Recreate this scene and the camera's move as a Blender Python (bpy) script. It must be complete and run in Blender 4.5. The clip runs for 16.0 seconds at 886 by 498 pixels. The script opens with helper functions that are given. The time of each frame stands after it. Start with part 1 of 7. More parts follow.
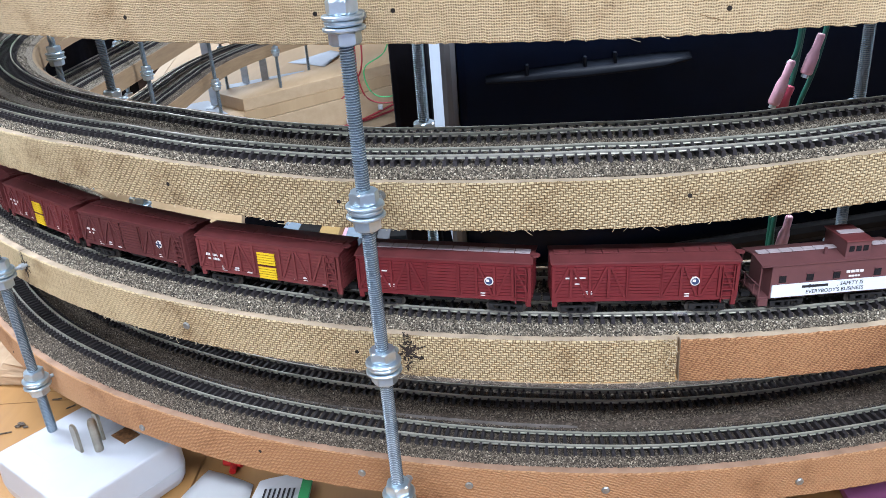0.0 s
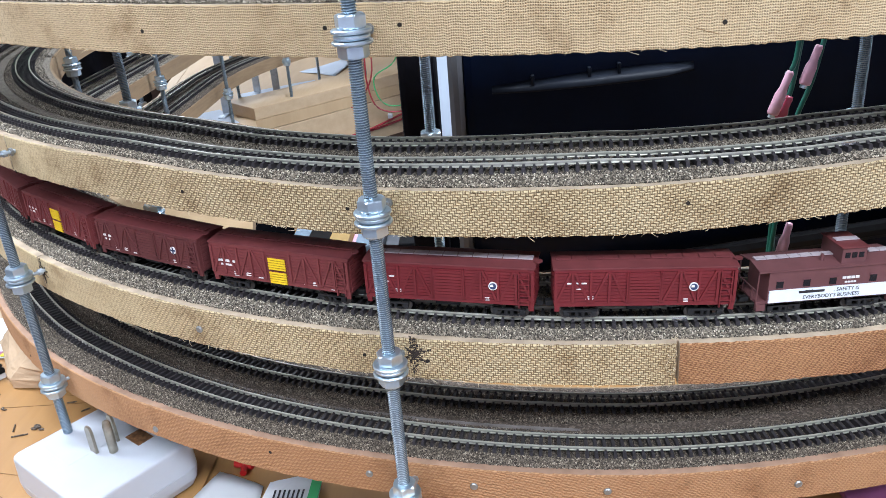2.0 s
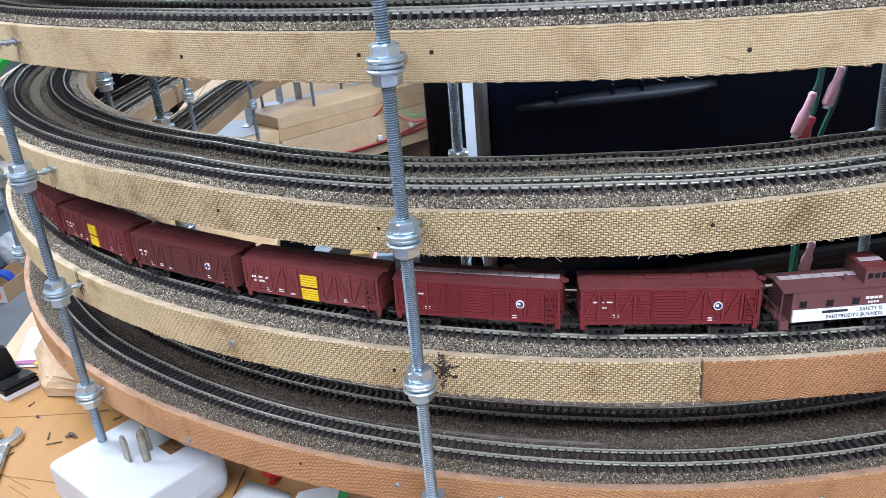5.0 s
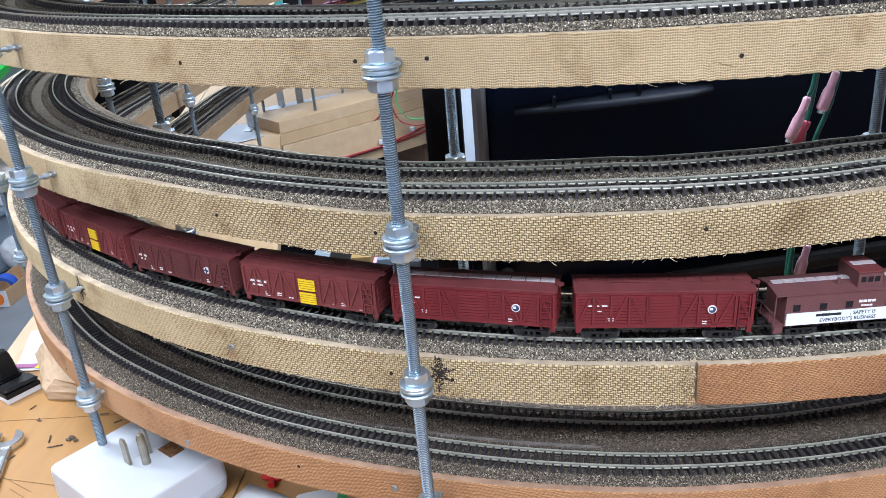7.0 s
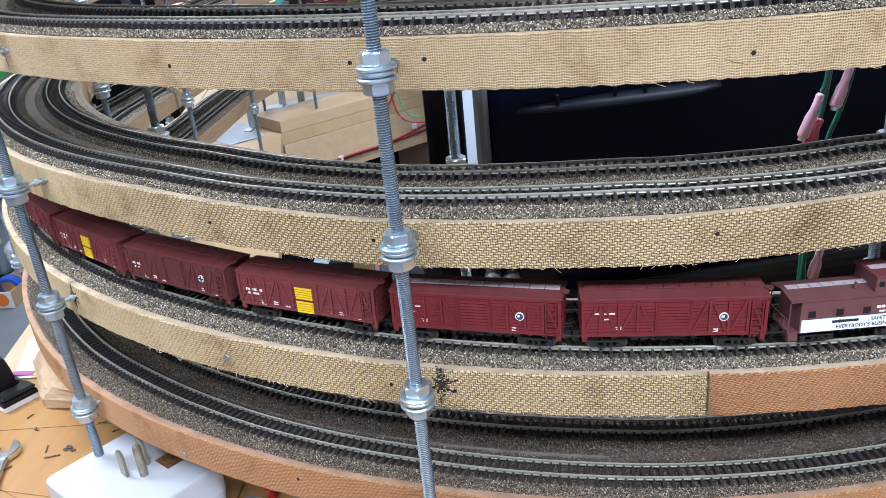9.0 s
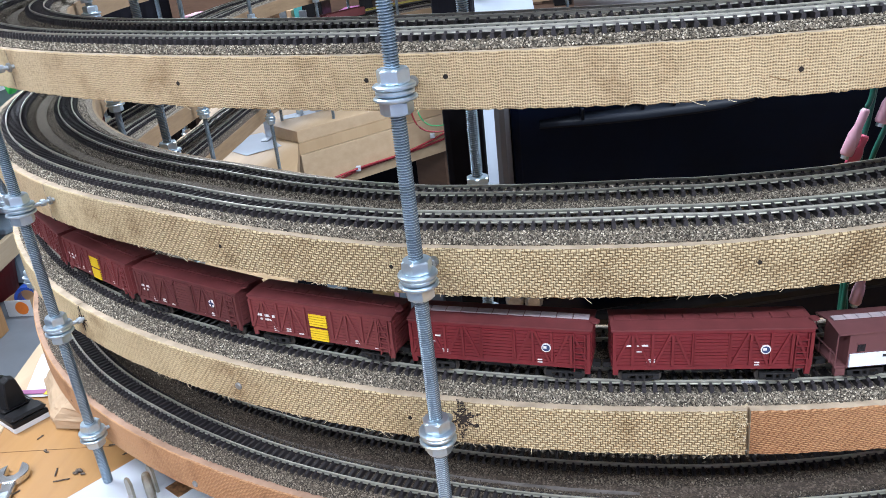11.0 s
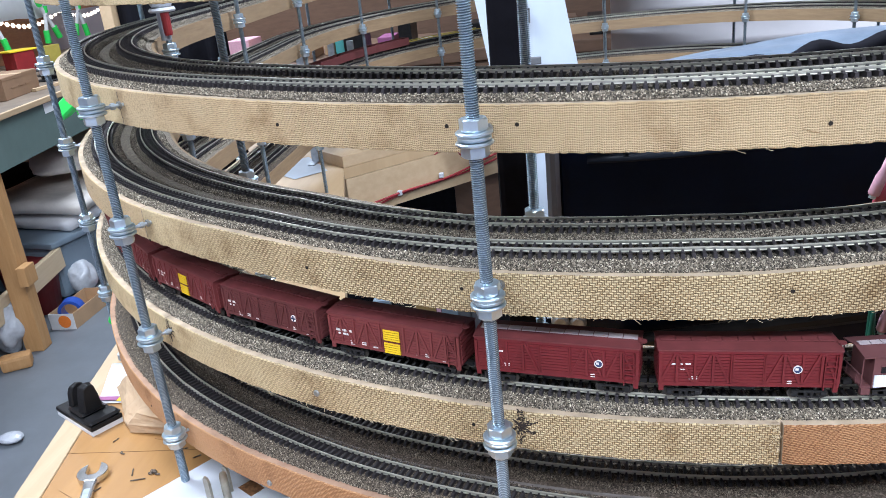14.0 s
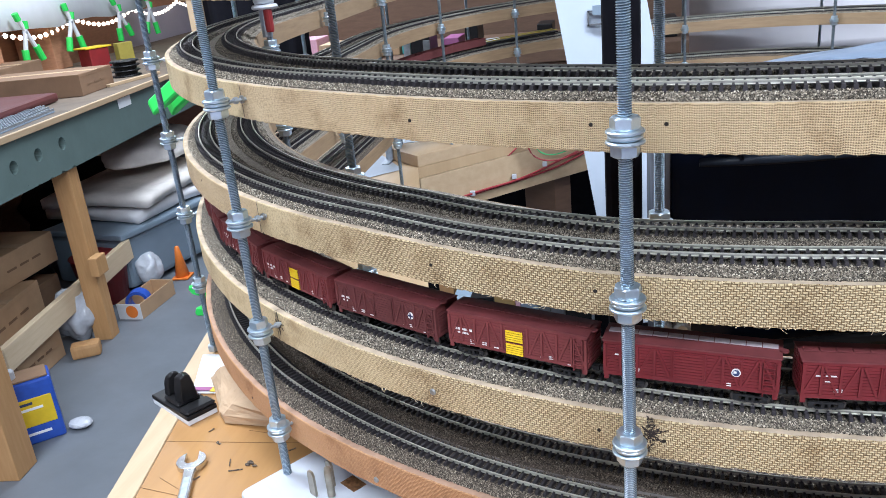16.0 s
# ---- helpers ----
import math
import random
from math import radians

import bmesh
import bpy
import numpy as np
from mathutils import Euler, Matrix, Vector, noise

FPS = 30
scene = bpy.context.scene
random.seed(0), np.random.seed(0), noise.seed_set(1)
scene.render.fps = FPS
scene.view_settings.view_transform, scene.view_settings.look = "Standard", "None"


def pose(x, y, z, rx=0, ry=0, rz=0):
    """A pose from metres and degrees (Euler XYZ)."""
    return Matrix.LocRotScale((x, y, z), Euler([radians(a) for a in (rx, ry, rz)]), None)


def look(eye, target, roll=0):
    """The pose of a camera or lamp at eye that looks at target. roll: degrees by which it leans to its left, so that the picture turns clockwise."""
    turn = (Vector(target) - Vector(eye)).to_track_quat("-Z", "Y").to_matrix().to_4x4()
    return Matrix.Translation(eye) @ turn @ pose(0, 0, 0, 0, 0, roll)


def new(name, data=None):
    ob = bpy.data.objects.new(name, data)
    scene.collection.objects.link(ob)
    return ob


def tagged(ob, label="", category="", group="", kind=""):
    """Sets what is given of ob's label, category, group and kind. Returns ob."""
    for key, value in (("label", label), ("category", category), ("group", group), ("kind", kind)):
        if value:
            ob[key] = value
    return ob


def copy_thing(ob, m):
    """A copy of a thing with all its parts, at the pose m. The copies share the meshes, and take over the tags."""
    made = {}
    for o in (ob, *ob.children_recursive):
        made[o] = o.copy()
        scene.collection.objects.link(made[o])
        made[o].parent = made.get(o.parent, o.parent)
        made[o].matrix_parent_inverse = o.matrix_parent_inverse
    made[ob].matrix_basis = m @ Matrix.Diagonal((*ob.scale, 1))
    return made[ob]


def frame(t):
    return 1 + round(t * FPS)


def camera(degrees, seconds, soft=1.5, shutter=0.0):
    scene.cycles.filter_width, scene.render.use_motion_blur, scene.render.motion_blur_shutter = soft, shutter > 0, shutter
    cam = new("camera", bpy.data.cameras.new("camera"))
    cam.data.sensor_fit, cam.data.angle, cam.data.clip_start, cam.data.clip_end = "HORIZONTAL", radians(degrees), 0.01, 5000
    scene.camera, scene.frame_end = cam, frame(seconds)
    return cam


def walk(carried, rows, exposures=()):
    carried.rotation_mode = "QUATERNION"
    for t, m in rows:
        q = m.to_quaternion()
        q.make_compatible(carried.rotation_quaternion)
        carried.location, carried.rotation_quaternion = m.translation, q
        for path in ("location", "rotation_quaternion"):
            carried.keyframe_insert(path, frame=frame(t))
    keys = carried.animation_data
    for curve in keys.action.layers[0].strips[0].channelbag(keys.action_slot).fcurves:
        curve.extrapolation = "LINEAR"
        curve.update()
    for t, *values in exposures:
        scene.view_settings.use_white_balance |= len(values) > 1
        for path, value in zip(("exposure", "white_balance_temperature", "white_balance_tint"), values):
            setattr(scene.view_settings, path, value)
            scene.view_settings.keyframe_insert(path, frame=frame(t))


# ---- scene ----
cam = camera(58.06, 16.0, soft=0.8)


def carried(x, y, z, yaw, pitch, roll):
    return pose(x, y, z, 90 + pitch, 0, yaw) @ pose(0, 0, 0, 0, 0, roll)


ROWS = [
    (0.0, 0.0128, 0.0185, 1.2094, 3.37, -24.26, -4.41),
    (0.5, 0.0103, 0.0145, 1.2106, 3.64, -24.04, -4.43),
    (1.0, 0.0118, 0.0132, 1.2112, 3.85, -23.89, -4.47),
    (1.5, 0.0141, 0.0121, 1.2147, 3.94, -23.80, -4.50),
    (2.0, 0.0151, 0.0099, 1.2122, 4.10, -23.62, -4.62),
    (2.5, 0.0185, 0.0079, 1.2154, 4.31, -23.52, -4.76),
    (3.0, 0.0168, 0.0069, 1.2148, 4.60, -23.53, -4.87),
    (3.5, 0.0154, 0.0056, 1.2143, 4.87, -23.47, -4.91),
    (4.0, 0.0121, 0.0049, 1.2145, 5.18, -23.50, -4.94),
    (4.5, 0.0114, 0.0046, 1.2201, 5.36, -23.35, -4.96),
    (7.0, 0.0143, 0.0023, 1.2222, 5.61, -22.91, -5.09),
    (7.5, 0.0152, 0.0010, 1.2209, 5.67, -22.98, -5.19),
    (8.0, 0.0146, 0.0019, 1.2230, 5.70, -23.12, -5.37),
    (8.5, 0.0133, 0.0070, 1.2215, 5.84, -23.23, -5.58),
    (9.0, 0.0152, 0.0149, 1.2217, 6.02, -23.19, -5.81),
    (9.2, 0.0165, 0.0172, 1.2192, 6.07, -23.14, -5.89),
    (11.3, 0.0120, 0.0345, 1.2236, 7.36, -22.54, -6.28),
    (11.5, 0.0120, 0.0300, 1.2275, 7.35, -22.48, -6.29),
    (12.0, 0.0129, 0.0137, 1.2363, 7.62, -21.97, -6.30),
    (12.5, 0.0133, 0.0012, 1.2355, 7.81, -21.54, -6.38),
    (13.0, 0.0129, -0.0030, 1.2359, 8.03, -21.15, -6.35),
    (13.5, 0.0109, -0.0014, 1.2371, 8.49, -20.86, -6.12),
    (14.0, 0.0016, -0.0029, 1.2391, 9.30, -20.78, -5.94),
    (14.5, -0.0190, -0.0075, 1.2374, 10.44, -20.50, -5.70),
    (15.0, -0.0256, -0.0098, 1.2378, 11.47, -20.31, -5.61),
    (15.5, -0.0273, -0.0067, 1.2399, 12.39, -20.39, -5.76),
    (16.0, -0.0326, -0.0044, 1.2399, 13.20, -20.31, -5.77),
]
walk(cam, [(t, carried(*row)) for t, *row in ROWS])

# ---- light ----
def area_lamp(name, at, target, size_x, size_y, power, colour=(0.77, 0.862, 1.0)):
    data = bpy.data.lights.new(name, "AREA")
    data.shape, data.size, data.size_y, data.energy, data.color = "RECTANGLE", size_x, size_y, power, colour
    ob = new(name, data)
    ob.matrix_world = look(at, target)
    return ob


world = bpy.data.worlds.new("world")
scene.world = world
world.use_nodes = True
world.node_tree.nodes["Background"].inputs[0].default_value = (0.9, 0.95, 1.0, 1)
world.node_tree.nodes["Background"].inputs[1].default_value = 0.01
for lx, ly, watts in ((-1.0, -0.9, 37), (0.6, -0.9, 68), (-1.0, 0.7, 50), (0.6, 0.7, 52), (-1.6, 3.2, 78)):
    area_lamp("ceiling_lamp", (lx, ly, 2.36), (lx, ly + 0.0001, 0), 1.2, 0.28, watts)
scene.view_settings.exposure = 0.0

# ---- the spiral's plan ----
CX, CY, RF, RISE, Z_TOP, HIGH = 0.0743, 0.7795, 0.4925, 0.0654, 1.1790, 0.0189
STRAIGHT = 0.33
LAP = 2 * math.pi + 2 * STRAIGHT / RF

# ---- materials ----
class Mat:
    """A small builder of node materials."""

    def __init__(self, name, rough=0.6, metal=0.0, coord="Object"):
        self.m = bpy.data.materials.new(name)
        self.m.use_nodes = True
        self.t = self.m.node_tree
        self.b = self.t.nodes["Principled BSDF"]
        self.b.inputs["Roughness"].default_value, self.b.inputs["Metallic"].default_value = rough, metal
        self.co = self.t.nodes.new("ShaderNodeTexCoord").outputs[coord]

    def node(self, kind, **props):
        n = self.t.nodes.new("ShaderNode" + kind)
        for key, value in props.items():
            if key == "operation":
                n.operation = value
            elif key == "feature":
                n.feature = value
            elif key == "data_type":
                n.data_type = value
            elif key == "blend_type":
                n.blend_type = value
        return n

    def link(self, a, b):
        self.t.links.new(a, b)

    def put(self, socket, value):
        if isinstance(value, bpy.types.NodeSocket):
            self.link(value, socket)
        else:
            socket.default_value = value

    def math(self, op, a, b=0.0, c=0.0):
        n = self.node("Math", operation=op)
        for s, v in zip(n.inputs, (a, b, c)):
            self.put(s, v)
        return n.outputs[0]

    def noise(self, scale, detail=3.0, rough=0.55, co=None, stretch=None):
        n = self.node("TexNoise")
        n.inputs["Scale"].default_value, n.inputs["Detail"].default_value, n.inputs["Roughness"].default_value = scale, detail, rough
        src = co or self.co
        if stretch:
            mp = self.node("Mapping")
            self.link(src, mp.inputs[0])
            mp.inputs["Scale"].default_value = stretch
            src = mp.outputs[0]
        self.link(src, n.inputs["Vector"])
        return n.outputs["Fac"]

    def cells(self, scale, out="Color", co=None):
        n = self.node("TexVoronoi")
        n.inputs["Scale"].default_value = scale
        self.link(co or self.co, n.inputs["Vector"])
        return n.outputs[out]

    def ramp(self, fac, stops):
        n = self.node("ValToRGB")
        e = n.color_ramp.elements
        while len(e) < len(stops):
            e.new(0.5)
        for el, (p, c) in zip(e, stops):
            el.position, el.color = p, (*c, 1)
        self.link(fac, n.inputs[0])
        return n.outputs[0]

    def mix(self, fac, a, b, how="MIX"):
        n = self.node("Mix", data_type="RGBA", blend_type=how)
        self.put(n.inputs[0], fac)
        for s, v in ((n.inputs[6], a), (n.inputs[7], b)):
            self.put(s, (*v, 1) if isinstance(v, tuple) and len(v) == 3 else v)
        return n.outputs[2]

    def colour(self, v):
        self.put(self.b.inputs["Base Color"], (*v, 1) if isinstance(v, tuple) else v)
        return self

    def rough(self, v):
        self.put(self.b.inputs["Roughness"], v)
        return self

    def bump(self, h, strength=0.5, distance=0.001):
        n = self.node("Bump")
        n.inputs["Strength"].default_value, n.inputs["Distance"].default_value = strength, distance
        self.link(h, n.inputs["Height"])
        self.link(n.outputs[0], self.b.inputs["Normal"])
        return self


def plain(name, colour, rough=0.6, metal=0.0, vary=0.25, scale=60.0, bump=0.15, grain=None):
    """A surface of one colour with mottling at two scales and a fine relief."""
    m = Mat(name, rough, metal)
    dark, light = tuple(c * (1 - vary) for c in colour), tuple(min(1, c * (1 + vary)) for c in colour)
    big = m.ramp(m.noise(scale, 4), [(0.3, dark), (0.7, light)])
    fine = m.noise(scale * 9, 2)
    m.colour(m.mix(m.math("MULTIPLY", fine, 0.35), big, dark))
    m.rough(m.math("ADD", m.math("MULTIPLY", m.noise(scale * 0.6, 3), 0.2), rough - 0.1))
    if bump:
        m.bump(fine, bump, grain or 0.3 / scale / 9)
    return m.m


def wood(name, light, dark, scale=1.0, stretch=(1, 12, 12), rough=0.6):
    m = Mat(name, rough)
    g = m.noise(9 * scale, 5, 0.6, stretch=stretch)
    f = m.noise(60 * scale, 3, 0.6, stretch=stretch)
    col = m.mix(m.math("MULTIPLY", f, 0.5), m.ramp(g, [(0.3, dark), (0.65, light)]), dark)
    m.colour(m.mix(m.math("MULTIPLY", m.noise(3 * scale, 2), 0.3), col, tuple(c * 0.75 for c in light)))
    m.bump(f, 0.2, 0.0006)
    return m.m


def weave(name, light, dark, kind):
    """Pressed-fibre board that carries the print of a woven screen. Its UV map is in metres: arc and height."""
    m = Mat(name, 0.8, coord="UV")
    sep = m.node("SeparateXYZ")
    warp = m.node("TexNoise")
    warp.inputs["Scale"].default_value = 80.0
    warp.inputs["Detail"].default_value = 2.0
    m.link(m.co, warp.inputs["Vector"])
    add = m.node("VectorMath", operation="MULTIPLY_ADD")
    m.link(warp.outputs["Color"], add.inputs[0])
    add.inputs[1].default_value = (0.0012, 0.0012, 0) if kind == "twill" else ((0.0008, 0.0011, 0) if kind == "plain" else (0.0018, 0.0018, 0))
    m.link(m.co, add.inputs[2])
    m.link(add.outputs[0], sep.inputs[0])
    u, v = sep.outputs[0], sep.outputs[1]

    def near(x, gain):
        return m.math("MINIMUM", m.math("MULTIPLY", m.math("PINGPONG", x, 0.5), gain), 1.0)

    if kind == "plain":
        a, b = m.math("DIVIDE", u, 0.00084), m.math("DIVIDE", v, 0.00092)
        over = m.math("MAXIMUM", near(a, 2.4), near(b, 2.4))
        h = m.math("ADD", m.math("MULTIPLY", over, 0.52), m.math("ADD", m.math("MULTIPLY", near(b, 2.6), 0.25), m.math("MULTIPLY", near(a, 2.6), 0.19)))
    elif kind == "herring":
        # threads that pass over two and under one, a step further in each row
        V = m.math("DIVIDE", m.math("ADD", v, m.math("MULTIPLY", u, -0.05)), 0.00106)
        W = m.math("FLOORED_MODULO", m.math("SUBTRACT", m.math("DIVIDE", u, 0.00094), m.math("FLOOR", V)), 3.0)
        flat = m.math("MULTIPLY", m.math("MINIMUM", W, m.math("SUBTRACT", 2.0, W)), 3.0)
        upright = m.math("MULTIPLY", m.math("MINIMUM", m.math("SUBTRACT", W, 2.0), m.math("SUBTRACT", 3.0, W)), 1.15)
        h = m.math("MAXIMUM", m.math("MAXIMUM", m.math("MINIMUM", flat, near(V, 3.0)), upright), 0.0)
    else:
        V = m.math("DIVIDE", m.math("ADD", v, m.math("MULTIPLY", u, -0.24)), 0.00084)
        W = m.math("ADD", m.math("DIVIDE", u, 0.0024), m.math("MULTIPLY", m.math("FLOOR", V), -0.29))
        h = m.math("ADD", m.math("MULTIPLY", m.math("MINIMUM", near(V, 2.0), near(W, 3.0)), 0.85), 0.08)
    # the print is pressed flat and smeared where the strip bends away
    turn = m.math("SUBTRACT", m.math("FLOORED_MODULO", m.math("ADD", m.math("DIVIDE", u, RF), LAP / 2), LAP), LAP / 2)
    keep = m.math("MULTIPLY_ADD", m.math("ADD", turn, math.radians(34)), 1 / math.radians(13), 0.18)
    keep = m.math("MINIMUM", m.math("MAXIMUM", m.math("ADD", keep, m.math("MULTIPLY", m.math("SUBTRACT", m.noise(14, 3), 0.5), 0.9)), 0.14), 1.0)
    h = m.math("MULTIPLY_ADD", m.math("SUBTRACT", h, 0.6), keep, 0.6)
    n = m.noise(700, 3, 0.7)
    worn = m.noise(38, 5, 0.65)
    rub = m.noise(11, 3, 0.6)
    grit = m.math("ADD", m.math("MULTIPLY", m.math("SUBTRACT", n, 0.5), 1.25), m.math("ADD", h, m.math("MULTIPLY", m.math("SUBTRACT", rub, 0.5), 0.9)))
    col = m.ramp(grit, [(0.05, dark), (0.62, light), (1.0, tuple(c * 1.12 for c in light))])
    stain = m.ramp(worn, [(0.28, (0.60, 0.52, 0.44)), (0.46, (0.93, 0.90, 0.87)), (0.70, (1.0, 1.0, 1.0))])
    m.colour(m.mix(1.0, col, stain, "MULTIPLY"))
    m.bump(grit, 0.8, 0.0005)
    return m.m


def stone_material(name, stops):
    """Loose stones, each of a shade of its own."""
    m = Mat(name, 0.85)
    g = m.node("NewGeometry")
    m.colour(m.ramp(g.outputs["Random Per Island"], stops))
    return m.m


def grit_material(name, stops, scale=1400.0):
    m = Mat(name, 0.9)
    c = m.cells(scale)
    bw = m.node("RGBToBW")
    m.link(c, bw.inputs[0])
    col = m.ramp(bw.outputs[0], stops)
    m.colour(m.mix(m.math("MULTIPLY", m.noise(70, 4), 0.35), col, tuple(x * 0.45 for x in stops[0][1])))
    m.bump(m.cells(scale, "Distance"), 0.8, 0.0006)
    return m.m


M_WEAVE_A = weave("hardboard_plain_weave", (0.55, 0.415, 0.247), (0.14, 0.088, 0.040), "plain")
M_WEAVE_B = weave("hardboard_herringbone", (0.60, 0.478, 0.285), (0.18, 0.118, 0.055), "herring")
M_WEAVE_D = weave("hardboard_red_twill", (0.51, 0.272, 0.128), (0.22, 0.09, 0.035), "twill")
M_WEAVE_E = weave("hardboard_worn_red_face", (0.49, 0.268, 0.132), (0.34, 0.165, 0.072), "twill")
M_BOARD_EDGE = plain("hardboard_cut_edge", (0.50, 0.395, 0.285), 0.85, vary=0.28, scale=90, bump=0.4)
M_RED_EDGE = plain("reddish_board_edge", (0.40, 0.245, 0.165), 0.85, vary=0.25, scale=90, bump=0.4)
M_SPLINE = wood("plywood_edge", (0.34, 0.235, 0.135), (0.23, 0.15, 0.085), 3.0, (1, 1, 8))
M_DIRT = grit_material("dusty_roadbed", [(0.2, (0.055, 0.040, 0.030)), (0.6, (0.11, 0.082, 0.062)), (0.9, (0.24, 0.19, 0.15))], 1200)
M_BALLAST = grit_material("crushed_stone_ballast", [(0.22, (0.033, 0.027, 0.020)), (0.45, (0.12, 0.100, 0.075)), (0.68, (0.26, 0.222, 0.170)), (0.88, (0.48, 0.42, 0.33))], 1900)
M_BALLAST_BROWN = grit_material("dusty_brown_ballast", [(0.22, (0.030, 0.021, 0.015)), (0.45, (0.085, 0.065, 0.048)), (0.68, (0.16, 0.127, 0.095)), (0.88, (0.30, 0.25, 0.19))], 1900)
M_TIE = plain("black_plastic_ties", (0.031, 0.027, 0.030), 0.5, vary=0.35, scale=300, bump=0.2)
M_STONE = stone_material("loose_crushed_stone", [(0.0, (0.045, 0.036, 0.027)), (0.35, (0.155, 0.128, 0.094)), (0.65, (0.32, 0.27, 0.205)), (0.9, (0.55, 0.48, 0.375)), (1.0, (0.78, 0.72, 0.60))])
M_STONE_DARK = stone_material("dusty_brown_stone", [(0.0, (0.025, 0.018, 0.013)), (0.5, (0.095, 0.072, 0.052)), (0.85, (0.20, 0.165, 0.125)), (1.0, (0.46, 0.41, 0.33))])
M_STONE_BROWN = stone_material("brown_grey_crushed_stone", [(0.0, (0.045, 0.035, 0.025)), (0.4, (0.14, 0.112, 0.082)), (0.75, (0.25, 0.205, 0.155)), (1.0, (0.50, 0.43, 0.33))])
M_GLUE = plain("dried_pale_glue", (0.17, 0.15, 0.14), 0.7, vary=0.35, scale=120, bump=0.4)
M_FIBRE = plain("loose_board_fibre", (0.62, 0.51, 0.34), 0.85, vary=0.15, scale=200, bump=0)
M_BURN = plain("burnt_glue_stain", (0.028, 0.019, 0.016), 0.8, vary=0.4, scale=300, bump=0.2)
M_RAIL = plain("nickel_silver_rail_side", (0.52, 0.52, 0.46), 0.36, 0.9, vary=0.2, scale=200, bump=0.05)
M_RAIL_HEAD = plain("worn_nickel_silver_rail_head", (0.55, 0.54, 0.46), 0.38, 0.45, vary=0.12, scale=200, bump=0.03)
M_ZINC = plain("zinc_plated_steel", (0.58, 0.69, 0.77), 0.34, 0.9, vary=0.14, scale=140, bump=0.08)
# zinc darkened in colour to stand for shade inside the threads
M_GROOVE_SHADE = plain("shaded_thread_groove", (0.19, 0.25, 0.31), 0.42, 0.8, vary=0.2, scale=140, bump=0)
M_ZINC_DULL = plain("dull_zinc_steel", (0.42, 0.47, 0.52), 0.45, 0.85, vary=0.2, scale=140, bump=0.1)
M_OLIVE_ROD = plain("tarnished_steel_rod", (0.40, 0.43, 0.42), 0.45, 0.75, vary=0.2, scale=140, bump=0.1)
M_SCREW = plain("grey_screw_head", (0.30, 0.31, 0.31), 0.45, 0.8, vary=0.25, scale=300)
M_HOLE = plain("dark_hole", (0.02, 0.014, 0.01), 0.95, vary=0.3, scale=300)
M_PLY_PALE = wood("pale_worn_plywood", (0.52, 0.37, 0.22), (0.42, 0.285, 0.16), 0.7, (7, 0.8, 1), 0.5)
M_PLY = wood("varnished_plywood", (0.43, 0.23, 0.083), (0.31, 0.155, 0.052), 0.7, (7, 0.8, 1), 0.42)
M_PALE_PINE = wood("pale_spruce_plank", (0.72, 0.58, 0.40), (0.62, 0.48, 0.31), 1.0, (10, 1, 10), 0.6)
M_BENCH_TOP = plain("worn_grey_brown_plywood", (0.15, 0.115, 0.085), 0.6, vary=0.3, scale=9, bump=0.1)
M_OLIVE_CARD = plain("olive_yellow_card", (0.32, 0.26, 0.05), 0.6, vary=0.1, scale=40, bump=0)
M_SAND = grit_material("sandy_grey_roadbed", [(0.2, (0.15, 0.125, 0.098)), (0.6, (0.27, 0.235, 0.19)), (0.9, (0.42, 0.37, 0.30))], 1500)
M_PINE = wood("pine_strip", (0.53, 0.39, 0.25), (0.44, 0.31, 0.185), 1.0, (10, 1, 10), 0.55)
M_CONCRETE = plain("painted_grey_concrete", (0.135, 0.153, 0.175), 0.5, vary=0.12, scale=6, bump=0.1, grain=0.002)
M_WALL = plain("lilac_painted_wall", (0.55, 0.50, 0.56), 0.8, vary=0.06, scale=5)
M_CEIL = plain("white_ceiling", (0.78, 0.78, 0.77), 0.9, vary=0.04, scale=5)
M_CAR_RED = plain("mineral_red_car_paint", (0.170, 0.034, 0.035), 0.55, vary=0.12, scale=90, bump=0.05)
M_CAR_DARK = plain("dull_brown_red_car_paint", (0.115, 0.027, 0.027), 0.65, vary=0.14, scale=90, bump=0.05)
M_CAR_CRIMSON = plain("crimson_car_paint", (0.150, 0.012, 0.016), 0.55, vary=0.12, scale=90, bump=0.05)
M_CABOOSE = plain("plum_brown_caboose_paint", (0.130, 0.048, 0.050), 0.6, vary=0.14, scale=90, bump=0.05)
M_ROOF = plain("dark_red_roof_paint", (0.145, 0.032, 0.034), 0.6, vary=0.2, scale=120, bump=0.1)
M_ROOFWALK = plain("dusty_grey_boards", (0.42, 0.36, 0.38), 0.7, vary=0.15, scale=200, bump=0.1)
M_UNDER = plain("black_underframe_plastic", (0.010, 0.0095, 0.010), 0.6, vary=0.3, scale=200, bump=0.1)
M_WHEEL = plain("dark_wheel_metal", (0.10, 0.09, 0.08), 0.45, 0.6, vary=0.3, scale=300)
M_YELLOW = plain("yellow_door_paint", (0.82, 0.56, 0.02), 0.5, vary=0.1, scale=200, bump=0.05)
M_LETTER = plain("white_lettering_paint", (0.74, 0.71, 0.70), 0.6, vary=0.08, scale=300, bump=0)
M_BANNER = plain("pale_blue_white_banner", (0.74, 0.80, 0.88), 0.55, vary=0.04, scale=200, bump=0)
M_INK = plain("black_ink", (0.015, 0.015, 0.02), 0.6, vary=0.1, scale=300, bump=0)
M_NAVY = plain("dark_blue_enamel", (0.03, 0.05, 0.12), 0.5, vary=0.15, scale=300, bump=0)
M_WINDOW = plain("dark_window", (0.012, 0.010, 0.012), 0.25, vary=0.2, scale=300, bump=0)
